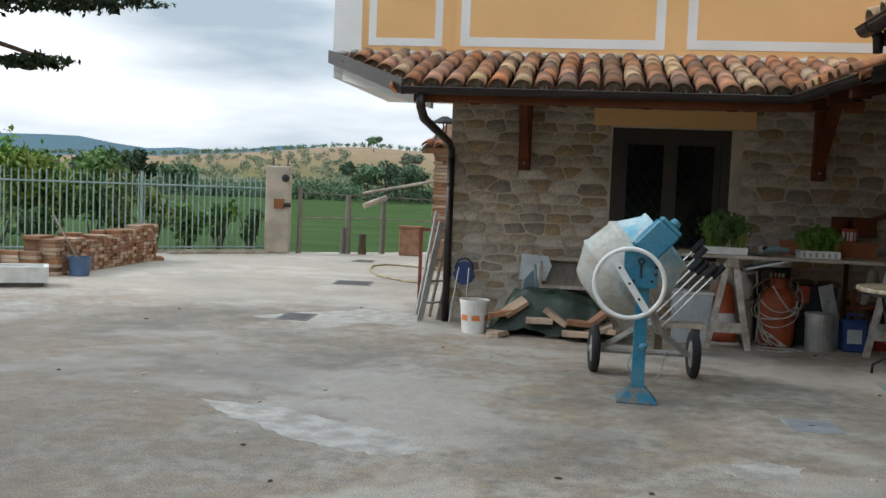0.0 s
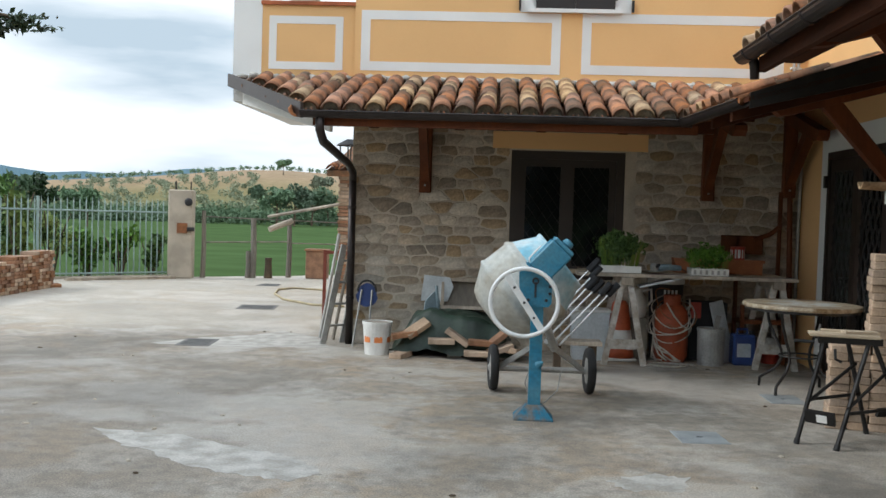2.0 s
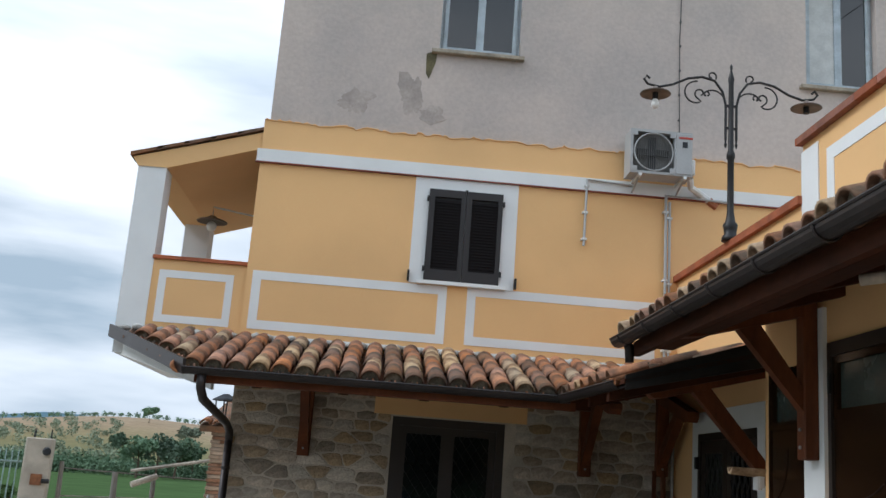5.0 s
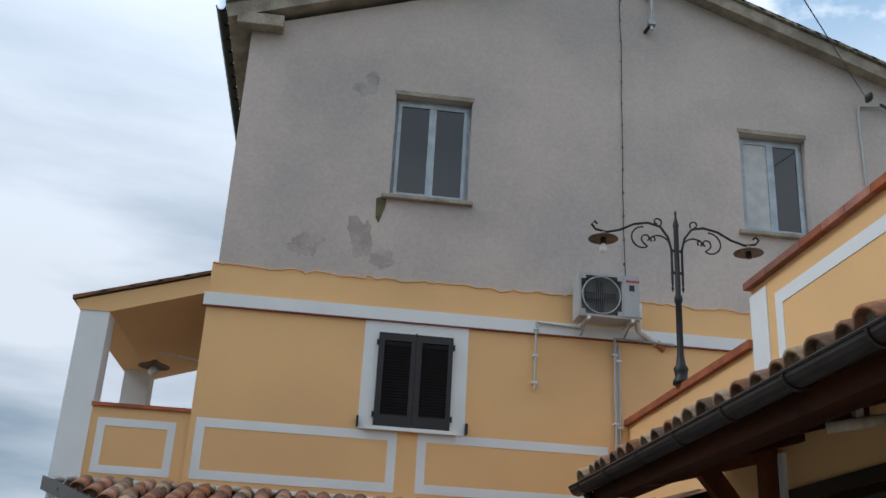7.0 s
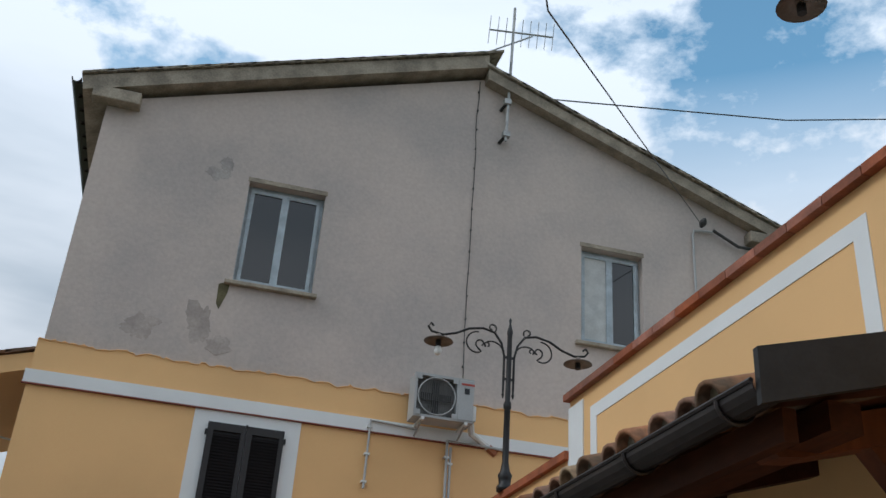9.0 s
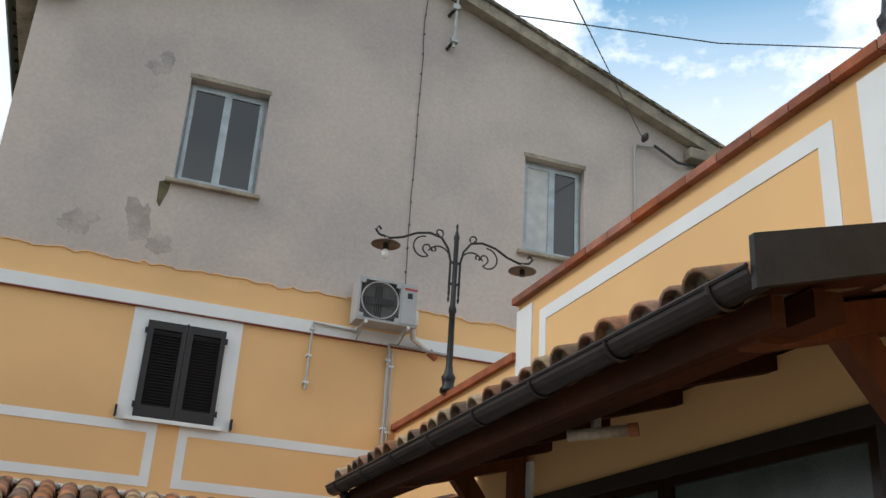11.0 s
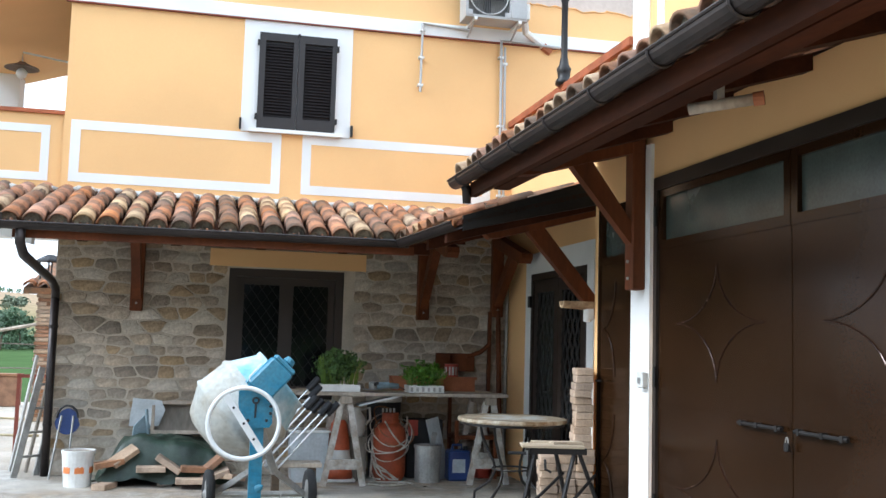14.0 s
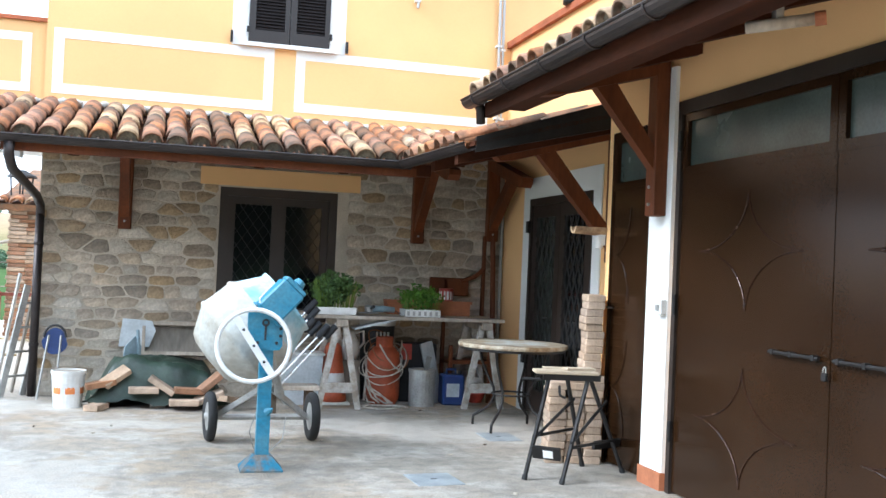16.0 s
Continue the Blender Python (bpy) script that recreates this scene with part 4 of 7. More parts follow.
part("decking", deck([(GX, 2.22), (XP, 2.08), (XP, YC), (GX, YC)], high_z, 0.035), "wood_shaded", high)
cols, y = [], YC - 0.10
while y > 2.42:
    start = GX - 0.04
    cols.append((y, start, XP - 0.03))
    y -= 0.205
tiled(high, cols, lambda u, v, dz: Matrix.Translation((v, u, high_z(v, u) + dz)) @ pose(0, 0, 0, 0, 0, -90) @ pose(0, 0, 0, tilt, 0, 0), 6)
part("gutter", half_gutter((GX - 0.05, YC + 0.06, 2.73), (GX - 0.05, 2.2, 2.74), 0.065), "copper", high, "dark metal gutter")
for i in range(8):
    y = YC - 0.2 - i * 0.68
    part("gutter_strap", T([(GX - 0.05 - 0.07 * math.cos(a), y, 2.735 - 0.07 * math.sin(a)) for a in (math.pi * j / 8 for j in range(9))], 0.008, 5), "copper", high)
part("spout", T([(GX - 0.02, YC - 0.02, 2.74), (GX + 0.02, YC - 0.02, 2.66), (GX + 0.025, YC - 0.02, 2.55)], 0.042, 12, r2=0.034), "copper", high, smooth=True)
part("verge_flashing", slanted_board((GX - 0.10, 2.20), (XP, 2.05), (2.66, 2.84), (3.06, 3.22), 0.03, -0.03), "iron", high, "dark sheet flashing along the slanted roof end")
part("fascia", B(GX + 0.05, GX + 0.10, 2.3, YC - 0.02, 2.60, 2.71), "wood_shaded", high)
part("beam", B(GX + 0.22, GX + 0.34, 2.3, YC - 0.1, 2.66, 2.76), "wood_shaded", high)
for y in (6.9, 6.0, 5.2, 4.4, 3.6, 2.8):
    part("rafter", slanted_board((GX + 0.12, y), (XG, y), (2.64, 2.74), (2.93, 3.02), 0.09, 0.0), "wood_shaded", high)
bracket((XG - 0.03, 6.42, 2.73), -90, 0.98, drop=0.86, foot=0.32, span=0.41)
bracket((XG, 2.6, 2.73), -90, 0.98, drop=0.86, foot=0.32, span=0.41)


# ---- garage doors ----
def garage_door():
    d = thing("door_garage", "glossy dark brown double metal garage door with bolts", "garage door", (XG, 0, 0), kind="structure")
    y0, y1, top = GAR[0], GAR[1], 2.645
    for a, b, lo, hi in ((y0, y0 + 0.05, 0, top), (y1 - 0.05, y1, 0, top), (y0 + 0.05, y1 - 0.05, top - 0.09, top)):
        part("frame_rail", B(-0.02, 0.08, a, b, lo, hi), "frame_dark", d)
    mid = (y0 + y1) / 2
    for a, b in ((y0 + 0.055, mid - 0.004), (mid + 0.004, y1 - 0.055)):
        leaf = part("door_leaf", B(0.0, 0.05, a, b, 0.02, 2.14), "brown_door", d)
        part("transom_rail", B(-0.008, 0.05, a, b, 2.14, 2.20), "brown_door", leaf)
        part("transom_glass", B(0.02, 0.03, a + 0.06, b - 0.06, 2.20, 2.50), "glass_pale", leaf, "dusty pale glass")
        part("top_rail", B(-0.006, 0.05, a + 0.06, b - 0.06, 2.50, 2.553), "brown_door", leaf)
        part("stile", B(-0.008, 0.05, a, a + 0.06, 2.20, 2.55), "brown_door", leaf)
        part("stile", B(-0.008, 0.05, b - 0.06, b, 2.20, 2.55), "brown_door", leaf)
        c = (a + b) / 2
        for zc in (1.63, 0.57):
            for sx, sz in ((-1, 1), (1, 1), (-1, -1), (1, -1)):
                pts = [(-0.004, c + sx * (0.54 - 0.54 * math.sin(k)), zc + sz * (0.36 - 0.36 * math.cos(k)) * 1.0) for k in (math.pi / 2 * j / 8 for j in range(9))]
                part("raised_curve", T(pts, 0.0042, 5), "raised_glint", leaf)
                for p in (pts[1], pts[4], pts[7]):
                    part("rivet", L([(0.006, 0), (0.004, 0.005)], 6, Matrix.Translation((-0.008, p[1], p[2])) @ pose(0, 0, 0, 0, -90, 0)), "raised_glint", leaf)
        part("cross_rail", B(-0.006, 0.0, a, b, 1.07, 1.10), "brown_door", leaf)
    for s in (-1, 1):
        part("slide_bolt", T([(-0.03, mid + s * 0.06, 1.06), (-0.03, mid + s * 0.50, 1.06)], 0.011, 6), "iron", d)
        for k in (0.1, 0.3, 0.46):
            part("bolt_keeper", B(-0.042, 0, mid + s * k - 0.012, mid + s * k + 0.012, 1.045, 1.076), "iron", d)
    lock = part("padlock", B(-0.048, -0.024, mid - 0.018, mid + 0.018, 0.95, 0.995, bevel=0.006), "iron", d, "small dark padlock")
    part("shackle", T([(-0.036, mid + 0.012 * math.cos(k), 0.995 + 0.03 * math.sin(k)) for k in (math.pi * j / 8 for j in range(9))], 0.0035, 6), "grey_metal", lock)
    for z in (0.35, 1.2, 2.3):
        part("hinge", L([(0.014, 0), (0.014, 0.14)], 8, pose(-0.03, y1 - 0.05, z)), "iron", d)


def small_door():
    d = thing("door_small", "narrow dark brown metal door with pale transom glass", "door", (XG, 0, 0), kind="structure")
    a, b = SMALL
    leaf = part("door_leaf", B(0.0, 0.05, a + 0.02, b - 0.02, 0.02, 2.10), "brown_door", d)
    part("transom_glass", B(0.02, 0.03, a + 0.08, b - 0.08, 2.16, 2.46), "glass_pale", d)
    for q in ((a, a + 0.02, 0, 2.55), (b - 0.02, b, 0, 2.55), (a + 0.02, b - 0.02, 2.46, 2.55), (a + 0.02, b - 0.02, 2.10, 2.16), (a + 0.02, a + 0.08, 2.16, 2.46), (b - 0.08, b - 0.02, 2.16, 2.46)):
        part("frame_rail", B(-0.012, 0.05, *q), "brown_door", d)
    c = (a + b) / 2
    for zc in (1.6, 0.6):
        for sz in (1, -1):
            part("raised_curve", T([(-0.004, c + 0.25 - 0.25 * math.sin(k), zc + sz * (0.36 - 0.36 * math.cos(k))) for k in (math.pi / 2 * j / 8 for j in range(9))], 0.005, 5), "brown_door", leaf)
    part("handle", T([(-0.01, b - 0.08, 1.2), (-0.05, b - 0.08, 1.2), (-0.05, b - 0.18, 1.2)], 0.009, 6), "iron", leaf)


def lattice_door():
    d = thing("door_lattice", "dark double door with an iron diamond lattice", "door", (XP, 0, 0), kind="structure")
    a, b, H = DOOR[0], DOOR[1], 2.2
    for q in ((a, a + 0.06, 0, H), (b - 0.06, b, 0, H), (a + 0.06, b - 0.06, H - 0.07, H)):
        part("frame_rail", B(-0.02, 0.08, *q), "frame_dark", d)
    half = (b - a - 0.12) / 2
    for k in (0, 1):
        u, v = a + 0.06 + k * half, a + 0.06 + (k + 1) * half
        leaf = part("door_leaf", pierced_x(bmesh.new(), u + 0.003, v - 0.003, 0.02, H - 0.075, 0.0, 0.045, [(u + 0.12, v - 0.12, 0.25, H - 0.2)]), "frame_dark", d)
        part("pane", B(0.03, 0.04, u + 0.12, v - 0.12, 0.25, H - 0.2), "glass_pale" if k else "glass", leaf)
        bm = bmesh.new()
        w, z0, z1 = v - u - 0.24, 0.25, H - 0.2
        for i in range(-14, 4):
            for s in (1, -1):
                y_a = i * 0.13
                p0 = max(0.0, y_a)
                zA = z0 + (p0 - y_a) * 2.0
                p1 = min(w, y_a + (z1 - z0) / 2.0)
                zB = z0 + (p1 - y_a) * 2.0
                if p1 - p0 < 0.02:
                    continue
                yy = (u + 0.12 + p0, u + 0.12 + p1) if s > 0 else (v - 0.12 - p0, v - 0.12 - p1)
                tube(bm, [(-0.005, yy[0], zA), (-0.005, yy[1], zB)], 0.008, 5)
        part("lattice", bm, "iron", leaf)
    part("handle", T([(-0.02, (a + b) / 2 + 0.06, 1.0), (-0.07, (a + b) / 2 + 0.06, 1.0), (-0.07, (a + b) / 2 + 0.18, 1.0)], 0.01, 6), "iron", d)
    for z in (0.5, 1.85):
        part("hinge", B(-0.05, -0.02, b - 0.05, b + 0.02, z, z + 0.12), "iron", d)


garage_door(), small_door(), lattice_door()

sw = thing("switch_box", "small grey electric switch box on the white pier", "switch", (XG - 0.03, 6.33, 1.24))
part("box", B(-0.05, 0, -0.04, 0.05, -0.05, 0.06, bevel=0.008), "plastic_white", sw)
part("button", B(-0.06, -0.05, -0.02, 0.02, -0.02, 0.02), "grey_metal", sw)
shelf = thing("wall_corbel", "small pale curved tile spout fixed to the wall corner", "spout", (XG - 0.04, 7.40, 1.78))
part("tile", barrel(0.06, 0.075, 0.26, False), "tile_pale", shelf).matrix_local = pose(-0.22, 0.02, 0.04, 0, 0, -90)
part("pipe_stub", L([(0.035, -0.12), (0.035, 0.0)], 10, pose(0.0, 0.02, 0.0)), "plastic_white", shelf)
part("bracket", B(0.0, 0.04, -0.02, 0.06, -0.1, 0.0), "plastic_white", shelf)
tl = thing("tube_lamp", "beige tube lamp under the garage porch rafters", "lamp", (3.0, 4.35, 2.65))
part("tube", T([(0, 0, 0), (0.25, -0.18, 0.03)], 0.030, 12), "old_wood", tl, smooth=True)
part("end_cap", T([(0.25, -0.18, 0.03), (0.29, -0.21, 0.035)], 0.036, 12), "terracotta", tl)
part("holder", B(0.10, 0.14, -0.10, -0.06, 0.03, 0.21), "grey_metal", tl)
bn = thing("wall_pipe_end", "grey drain pipe down the corner of the passage wall", "pipe", (XP - 0.03, YF - 0.06, 0))
part("pipe", T([(0, 0, 0.0), (0, 0, 2.35)], 0.018, 8), "grey_metal", bn)


# ---- facade fixtures ----
def air_conditioner():
    a = thing("air_conditioner", "white outdoor air conditioning unit on wall brackets", "air conditioner", (3.36, YF - 0.42, 5.12))
    W, D, H = 0.72, 0.30, 0.53
    body = part("casing", pierced(bmesh.new(), 0, W, 0, H, 0.012, D, [(0.03, 0.51, 0.03, H - 0.03)]), "ac_grey", a)
    part("back", B(0.03, 0.51, 0.10, 0.12, 0.03, H - 0.03), "grate", body)
    part("front_panel", B(0.53, W - 0.01, 0.0, 0.012, 0.02, H - 0.02, bevel=0.004), "ac_grey", a)
    c = (0.27, H / 2)
    part("fan_ring", T([(c[0] + 0.225 * math.cos(k), 0.012, c[1] + 0.225 * math.sin(k)) for k in (6.2832 * j / 28 for j in range(28))], 0.008, 6, closed=True), "ac_grey", a)
    for i in range(17):
        x = c[0] - 0.2 + i * 0.025
        h = math.sqrt(max(0.0, 0.225 ** 2 - (x - c[0]) ** 2))
        part("grille_bar", T([(x, 0.012, c[1] - h), (x, 0.012, c[1] + h)], 0.004, 5), "grate", a)
    for sx, sz in ((0.05, 0.05), (0.49, 0.05), (0.05, H - 0.05), (0.49, H - 0.05)):
        part("corner_plate", B(sx - 0.03, sx + 0.03, 0.004, 0.012, sz - 0.03, sz + 0.03), "ac_grey", a)
    part("fan_blade", B(c[0] - 0.19, c[0] + 0.19, 0.05, 0.06, c[1] - 0.04, c[1] + 0.04), "iron", a)
    part("fan_blade", B(c[0] - 0.04, c[0] + 0.04, 0.07, 0.08, c[1] - 0.19, c[1] + 0.19), "dark", a)
    part("badge", B(0.60, 0.66, -0.004, 0.0, H - 0.19, H - 0.12), "dark", a, "small dark badge")
    part("mark", B(0.56, 0.72, -0.003, 0.0, H - 0.085, H - 0.06), "red_paint", a, "short red line")
    for x in (0.10, 0.62):
        part("bracket_arm", B(x, x + 0.035, 0.0, 0.42, -0.035, 0.0), "white_paint", a)
        part("bracket_strut", T([(x + 0.017, 0.06, -0.03), (x + 0.017, 0.41, -0.15)], 0.012, 6), "ac_grey", a)
    part("valve_cover", B(W, W + 0.06, 0.08, 0.24, 0.05, 0.24, bevel=0.01), "plastic_white", a)
    part("pipe", T([(W + 0.02, 0.16, 0.04), (W + 0.06, 0.24, -0.05), (W + 0.20, 0.34, -0.09), (W + 0.33, 0.39, -0.15)], 0.042, 8), "plastic_white", a, "lagged white pipe")
    part("pipe_mouth", T([(W + 0.32, 0.39, -0.145), (W + 0.42, 0.40, -0.21)], 0.05, 8), "terracotta", a)


air_conditioner()
for nm, pts, rad in (("conduit", [(2.93, 4.29), (2.94, 5.09), (3.5, 5.06)], 0.016), ("conduit", [(3.90, 2.95), (3.88, 4.98), (4.6, 4.96)], 0.018), ("conduit", [(3.945, 2.95), (3.925, 4.90)], 0.016)):
    c = thing(nm, "thin white conduit clipped to the orange wall", "conduit", (0, YF - 0.075, 0), group="wall conduits")
    part("tube", T([(x, 0, z) for x, z in pts], rad, 6), "ac_grey", c)
    for k in range(3):
        p, q = Vector((pts[0][0], 0, pts[0][1])), Vector((pts[1][0], 0, pts[1][1]))
        s = p.lerp(q, 0.1 + 0.4 * k)
        part("clip", B(s.x - 0.03, s.x + 0.03, -0.015, 0.06, s.z - 0.012, s.z + 0.012), "plastic_white", c)
cb = thing("wall_cable", "thin black cable down the grey gable wall", "cable", (0, YF - 0.02, 0))
r = random.Random(2)
part("wire", T([(4.03 + r.uniform(-0.012, 0.012), 0, 10.3 - i * 0.3) for i in range(16)], 0.006, 5), "cable", cb)
for i in range(14):
    part("clip", B(4.02, 4.04, -0.012, 0.01, 10.1 - i * 0.32, 10.12 - i * 0.32), "cable", cb)
pw = thing("power_cable", "overhead power cable fixed to the house corner", "cable", (0, YF - 0.06, 0))
part("conduit", T([(7.31, 0.03, 6.9), (7.31, 0.03, 8.45), (7.33, 0.03, 8.55), (7.62, 0.02, 8.58)], 0.018, 6), "ac_grey", pw)
part("wire", T([(7.62, 0.0, 8.60), (8.0, -0.02, 8.40), (8.4, 0, 8.42)], 0.022, 6), "cable", pw)
part("anchor", L([(0.02, 0), (0.05, 0.05), (0.05, 0.1), (0.02, 0.15)], 10, pose(7.40, -0.05, 8.58, 60, 0, 0)), "cable", pw)
part("span", T([(7.40, -0.05, 8.64), (2.51, -6.74, 5.63), (-7.5, -26.7, 5.0)], 0.006, 5), "cable", pw)
hw = thing("overhead_wire", "thin telephone wire across the sky", "cable", (0, 0, 0))
part("wire", T([(8.0, 30, 24.5), (12.3, 30, 25.2), (23.3, 30, 26.95), (33, 30, 29.5)], 0.03, 5), "cable", hw)


def antenna():
    a = thing("tv_antenna", "television antenna on a mast clamped to the gable", "antenna", (4.43, YF - 0.12, 9.36))
    part("mast", T([(0, 0, -0.05), (0.06, 0, 2.35)], 0.022, 8), "grey_metal", a)
    for z in (0.05, 0.6):
        part("clamp", T([(0, 0, z), (-0.06, 0.12, z - 0.08)], 0.025, 6), "iron", a)
        part("clamp_plate", B(-0.05, 0.05, -0.04, 0.04, z - 0.03, z + 0.05), "grey_metal", a)
    boom = part("boom", T([(-0.35, -0.1, 1.75), (0.75, 0.2, 2.15)], 0.014, 6), "grey_metal", a)
    for i in range(9):
        k = i / 8
        p = Vector((-0.35, -0.1, 1.75)).lerp(Vector((0.75, 0.2, 2.15)), k)
        part("element", T([p + Vector((0, -0.05, 0.22)), p + Vector((0, 0.05, -0.22))], 0.006, 5), "grey_metal", boom)
    part("boom", T([(-0.35, 0, 1.4), (0.35, 0, 1.9)], 0.012, 6), "grey_metal", a)


antenna()


def spiral(cx, cz, r0, r1, a0, a1, n=18):
    return [(cx + (r0 + (r1 - r0) * i / n) * math.cos(radians(a0 + (a1 - a0) * i / n)), 0, cz + (r0 + (r1 - r0) * i / n) * math.sin(radians(a0 + (a1 - a0) * i / n))) for i in range(n + 1)]


def street_lamp(at):
    s = thing("street_lamp", "black wrought iron two-armed lamp on the terrace parapet", "lamp", at, group="terrace lamps")
    part("post", L([(0.085, 0), (0.085, 0.04), (0.06, 0.07), (0.065, 0.12), (0.075, 0.16), (0.05, 0.2), (0.04, 0.26), (0.034, 0.30), (0.032, 0.84), (0.042, 0.86), (0.042, 0.90), (0.028, 0.94), (0.026, 1.66), (0.034, 1.70), (0.018, 1.76), (0.01, 1.80), (0.016, 1.84), (0.003, 1.87)], 12), "iron", s, smooth=True)
    for q in (-1, 1):
        arm = part("arm", T([(q * 0.055, 0, 1.06), (q * 0.055, 0, 1.42), (q * 0.09, 0, 1.56), (q * 0.17, 0, 1.67), (q * 0.30, 0, 1.70), (q * 0.45, 0, 1.67), (q * 0.60, 0, 1.59), (q * 0.74, 0, 1.55), (q * 0.86, 0, 1.57), (q * 0.90, 0, 1.62), (q * 0.87, 0, 1.66), (q * 0.84, 0, 1.63)], 0.013, 6), "iron", s)
        part("scroll", T([(q * a[0], 0, a[2]) for a in spiral(0.36, 1.52, 0.13, 0.10, 95, -120)] + [(q * a[0], 0, a[2]) for a in spiral(0.32, 1.52, 0.06, 0.02, -60, 250)], 0.009, 5), "iron", arm)
        part("scroll", T([(q * a[0], 0, a[2]) for a in spiral(0.20, 1.44, 0.14, 0.12, 180, 50)] + [(q * a[0], 0, a[2]) for a in spiral(0.25, 1.52, 0.03, 0.02, -60, 250)], 0.009, 5), "iron", arm)
        part("scroll", T([(q * a[0], 0, a[2]) for a in spiral(0.20, 1.72, 0.05, 0.02, 220, -90)], 0.009, 5), "iron", arm)
        for z in (1.16, 1.40):
            part("clasp", B(min(0, q * 0.065), max(0, q * 0.065), -0.014, 0.014, z, z + 0.022), "iron", arm)
        part("finial", L([(0.004, 0.96), (0.016, 1.0), (0.008, 1.02), (0.014, 1.06)], 8, pose(q * 0.055, 0, 0)), "iron", arm)
        shade = part("shade", L([(0.02, 1.55), (0.03, 1.52), (0.15, 1.475), (0.155, 1.465), (0.03, 1.50)], 20, pose(q * 0.78, 0, 0)), "copper_lamp", s, "round copper dish shade", smooth=True)
        part("socket", L([(0.03, 1.41), (0.03, 1.48)], 10, pose(q * 0.78, 0, 0)), "iron", shade)
        if q < 0:
            part("bulb", L([(0.01, 1.31), (0.035, 1.33), (0.042, 1.36), (0.03, 1.40), (0.02, 1.42)], 12, pose(q * 0.78, 0, 0)), "bulb", shade, smooth=True)
    return s


lamp1 = street_lamp((4.03, 9.0, 4.03))
copy_thing(lamp1, pose(4.12, 3.02, 4.52, 0, 0, 90))


# ---- cement mixer ----
def cement_mixer():
    m = thing("cement_mixer", "blue and white cement mixer splashed with dried mortar", "cement mixer", (1.10, 7.16, 0))
    axis = Vector((0.77, 0.0, 0.64)).normalized()
    turn = axis.to_track_quat("Z", "Y").to_matrix().to_4x4()
    base = Matrix.Translation(Vector((-0.08, 0.58, 0.92)) - axis * 0.365) @ turn
    prof = [(0.02, 0.0), (0.17, 0.008), (0.225, 0.03), (0.24, 0.045), (0.355, 0.20), (0.378, 0.215), (0.378, 0.235), (0.368, 0.245), (0.368, 0.44), (0.378, 0.45), (0.378, 0.47), (0.365, 0.485), (0.345, 0.51)]
    drum = part("drum", L(prof, 64, base, cap=False), "drum_grey", m, "pale mortar-caked steel drum", smooth=True)
    part("drum_cone", L([(0.345, 0.51), (0.262, 0.685), (0.268, 0.695), (0.268, 0.72), (0.25, 0.725), (0.24, 0.70)], 64, base, cap=False), "drum_blue", drum, "drum mouth washed with thin blue paint", smooth=True)
    part("drum_inside", L([(0.235, 0.715), (0.33, 0.50), (0.35, 0.24), (0.2, 0.05), (0.01, 0.04)], 24, base, cap=False), "dark", drum)
    part("column", P([(-0.045, 0.05), (0.045, 0.05), (0.045, 0.92), (-0.045, 0.92)], -0.035, 0.045), "blue_paint", m, "chipped blue steel column")
    bm = bmesh.new()
    lo = [bm.verts.new(p) for p in ((-0.15, -0.12, 0.0), (0.14, -0.12, 0.0), (0.14, 0.12, 0.0), (-0.15, 0.12, 0.0))]
    md = [bm.verts.new(p) for p in ((-0.15, -0.12, 0.012), (0.14, -0.12, 0.012), (0.14, 0.12, 0.012), (-0.15, 0.12, 0.012))]
    hi = [bm.verts.new(p) for p in ((-0.06, -0.05, 0.105), (0.06, -0.05, 0.105), (0.06, 0.06, 0.105), (-0.06, 0.06, 0.105))]
    bm.faces.new(lo), bm.faces.new(hi)
    for a, b in ((lo, md), (md, hi)):
        for i in range(4):
            bm.faces.new((a[i], a[(i + 1) % 4], b[(i + 1) % 4], b[i]))
    part("foot_plate", bm, "blue_grimy", m, "grimy blue foot plate")
    part("pedal", L([(0.03, 0), (0.022, 0.03), (0.004, 0.06)], 8, pose(0.02, -0.04, 0.40, 60, 0, 40)), "blue_paint", m)
    gear = part("gear_plate", P([(-0.12, 0.86), (-0.09, 0.83), (0.08, 0.83), (0.10, 0.86), (0.10, 1.04), (0.05, 1.09), (-0.14, 1.09), (-0.14, 1.00)], -0.075, -0.035), "blue_paint", m)
    for x, z in ((-0.07, 0.88), (0.06, 0.88), (0.06, 1.02), (0.085, 0.93), (0.085, 0.98)):
        part("bolt", L([(0.012, 0), (0.012, 0.012)], 6, pose(x, -0.075, z, 90, 0, 0)), "dark", gear)
    part("lock_pin", T([(-0.02, -0.09, 1.01), (-0.02, -0.09, 0.90)], 0.008, 6), "dark", gear)
    part("lock_ring", T([(-0.02 + 0.02 * math.cos(k), -0.09, 1.02 + 0.02 * math.sin(k)) for k in (6.2832 * j / 12 for j in range(12))], 0.007, 5, closed=True), "dark", gear)
    hub = Vector((-0.10, -0.14, 0.865))
    wheel = part("handwheel", T([hub + Vector((0.245 * math.cos(k), 0, 0.245 * math.sin(k))) for k in (6.2832 * j / 40 for j in range(40))], 0.016, 8, closed=True), "white_paint", m, "white steel tilting handwheel", smooth=True)
    part("spoke", B(-0.235, 0.235, -0.012, 0.012, -0.024, 0.024, m=Matrix.Translation(hub) @ pose(0, 0, 0, 0, 56, 0)), "white_paint", wheel)
    part("hub", L([(0.02, 0), (0.02, 0.06)], 10, Matrix.Translation(hub + Vector((0, 0.06, 0))) @ pose(0, 0, 0, 90, 0, 0)), "grey_metal", wheel)
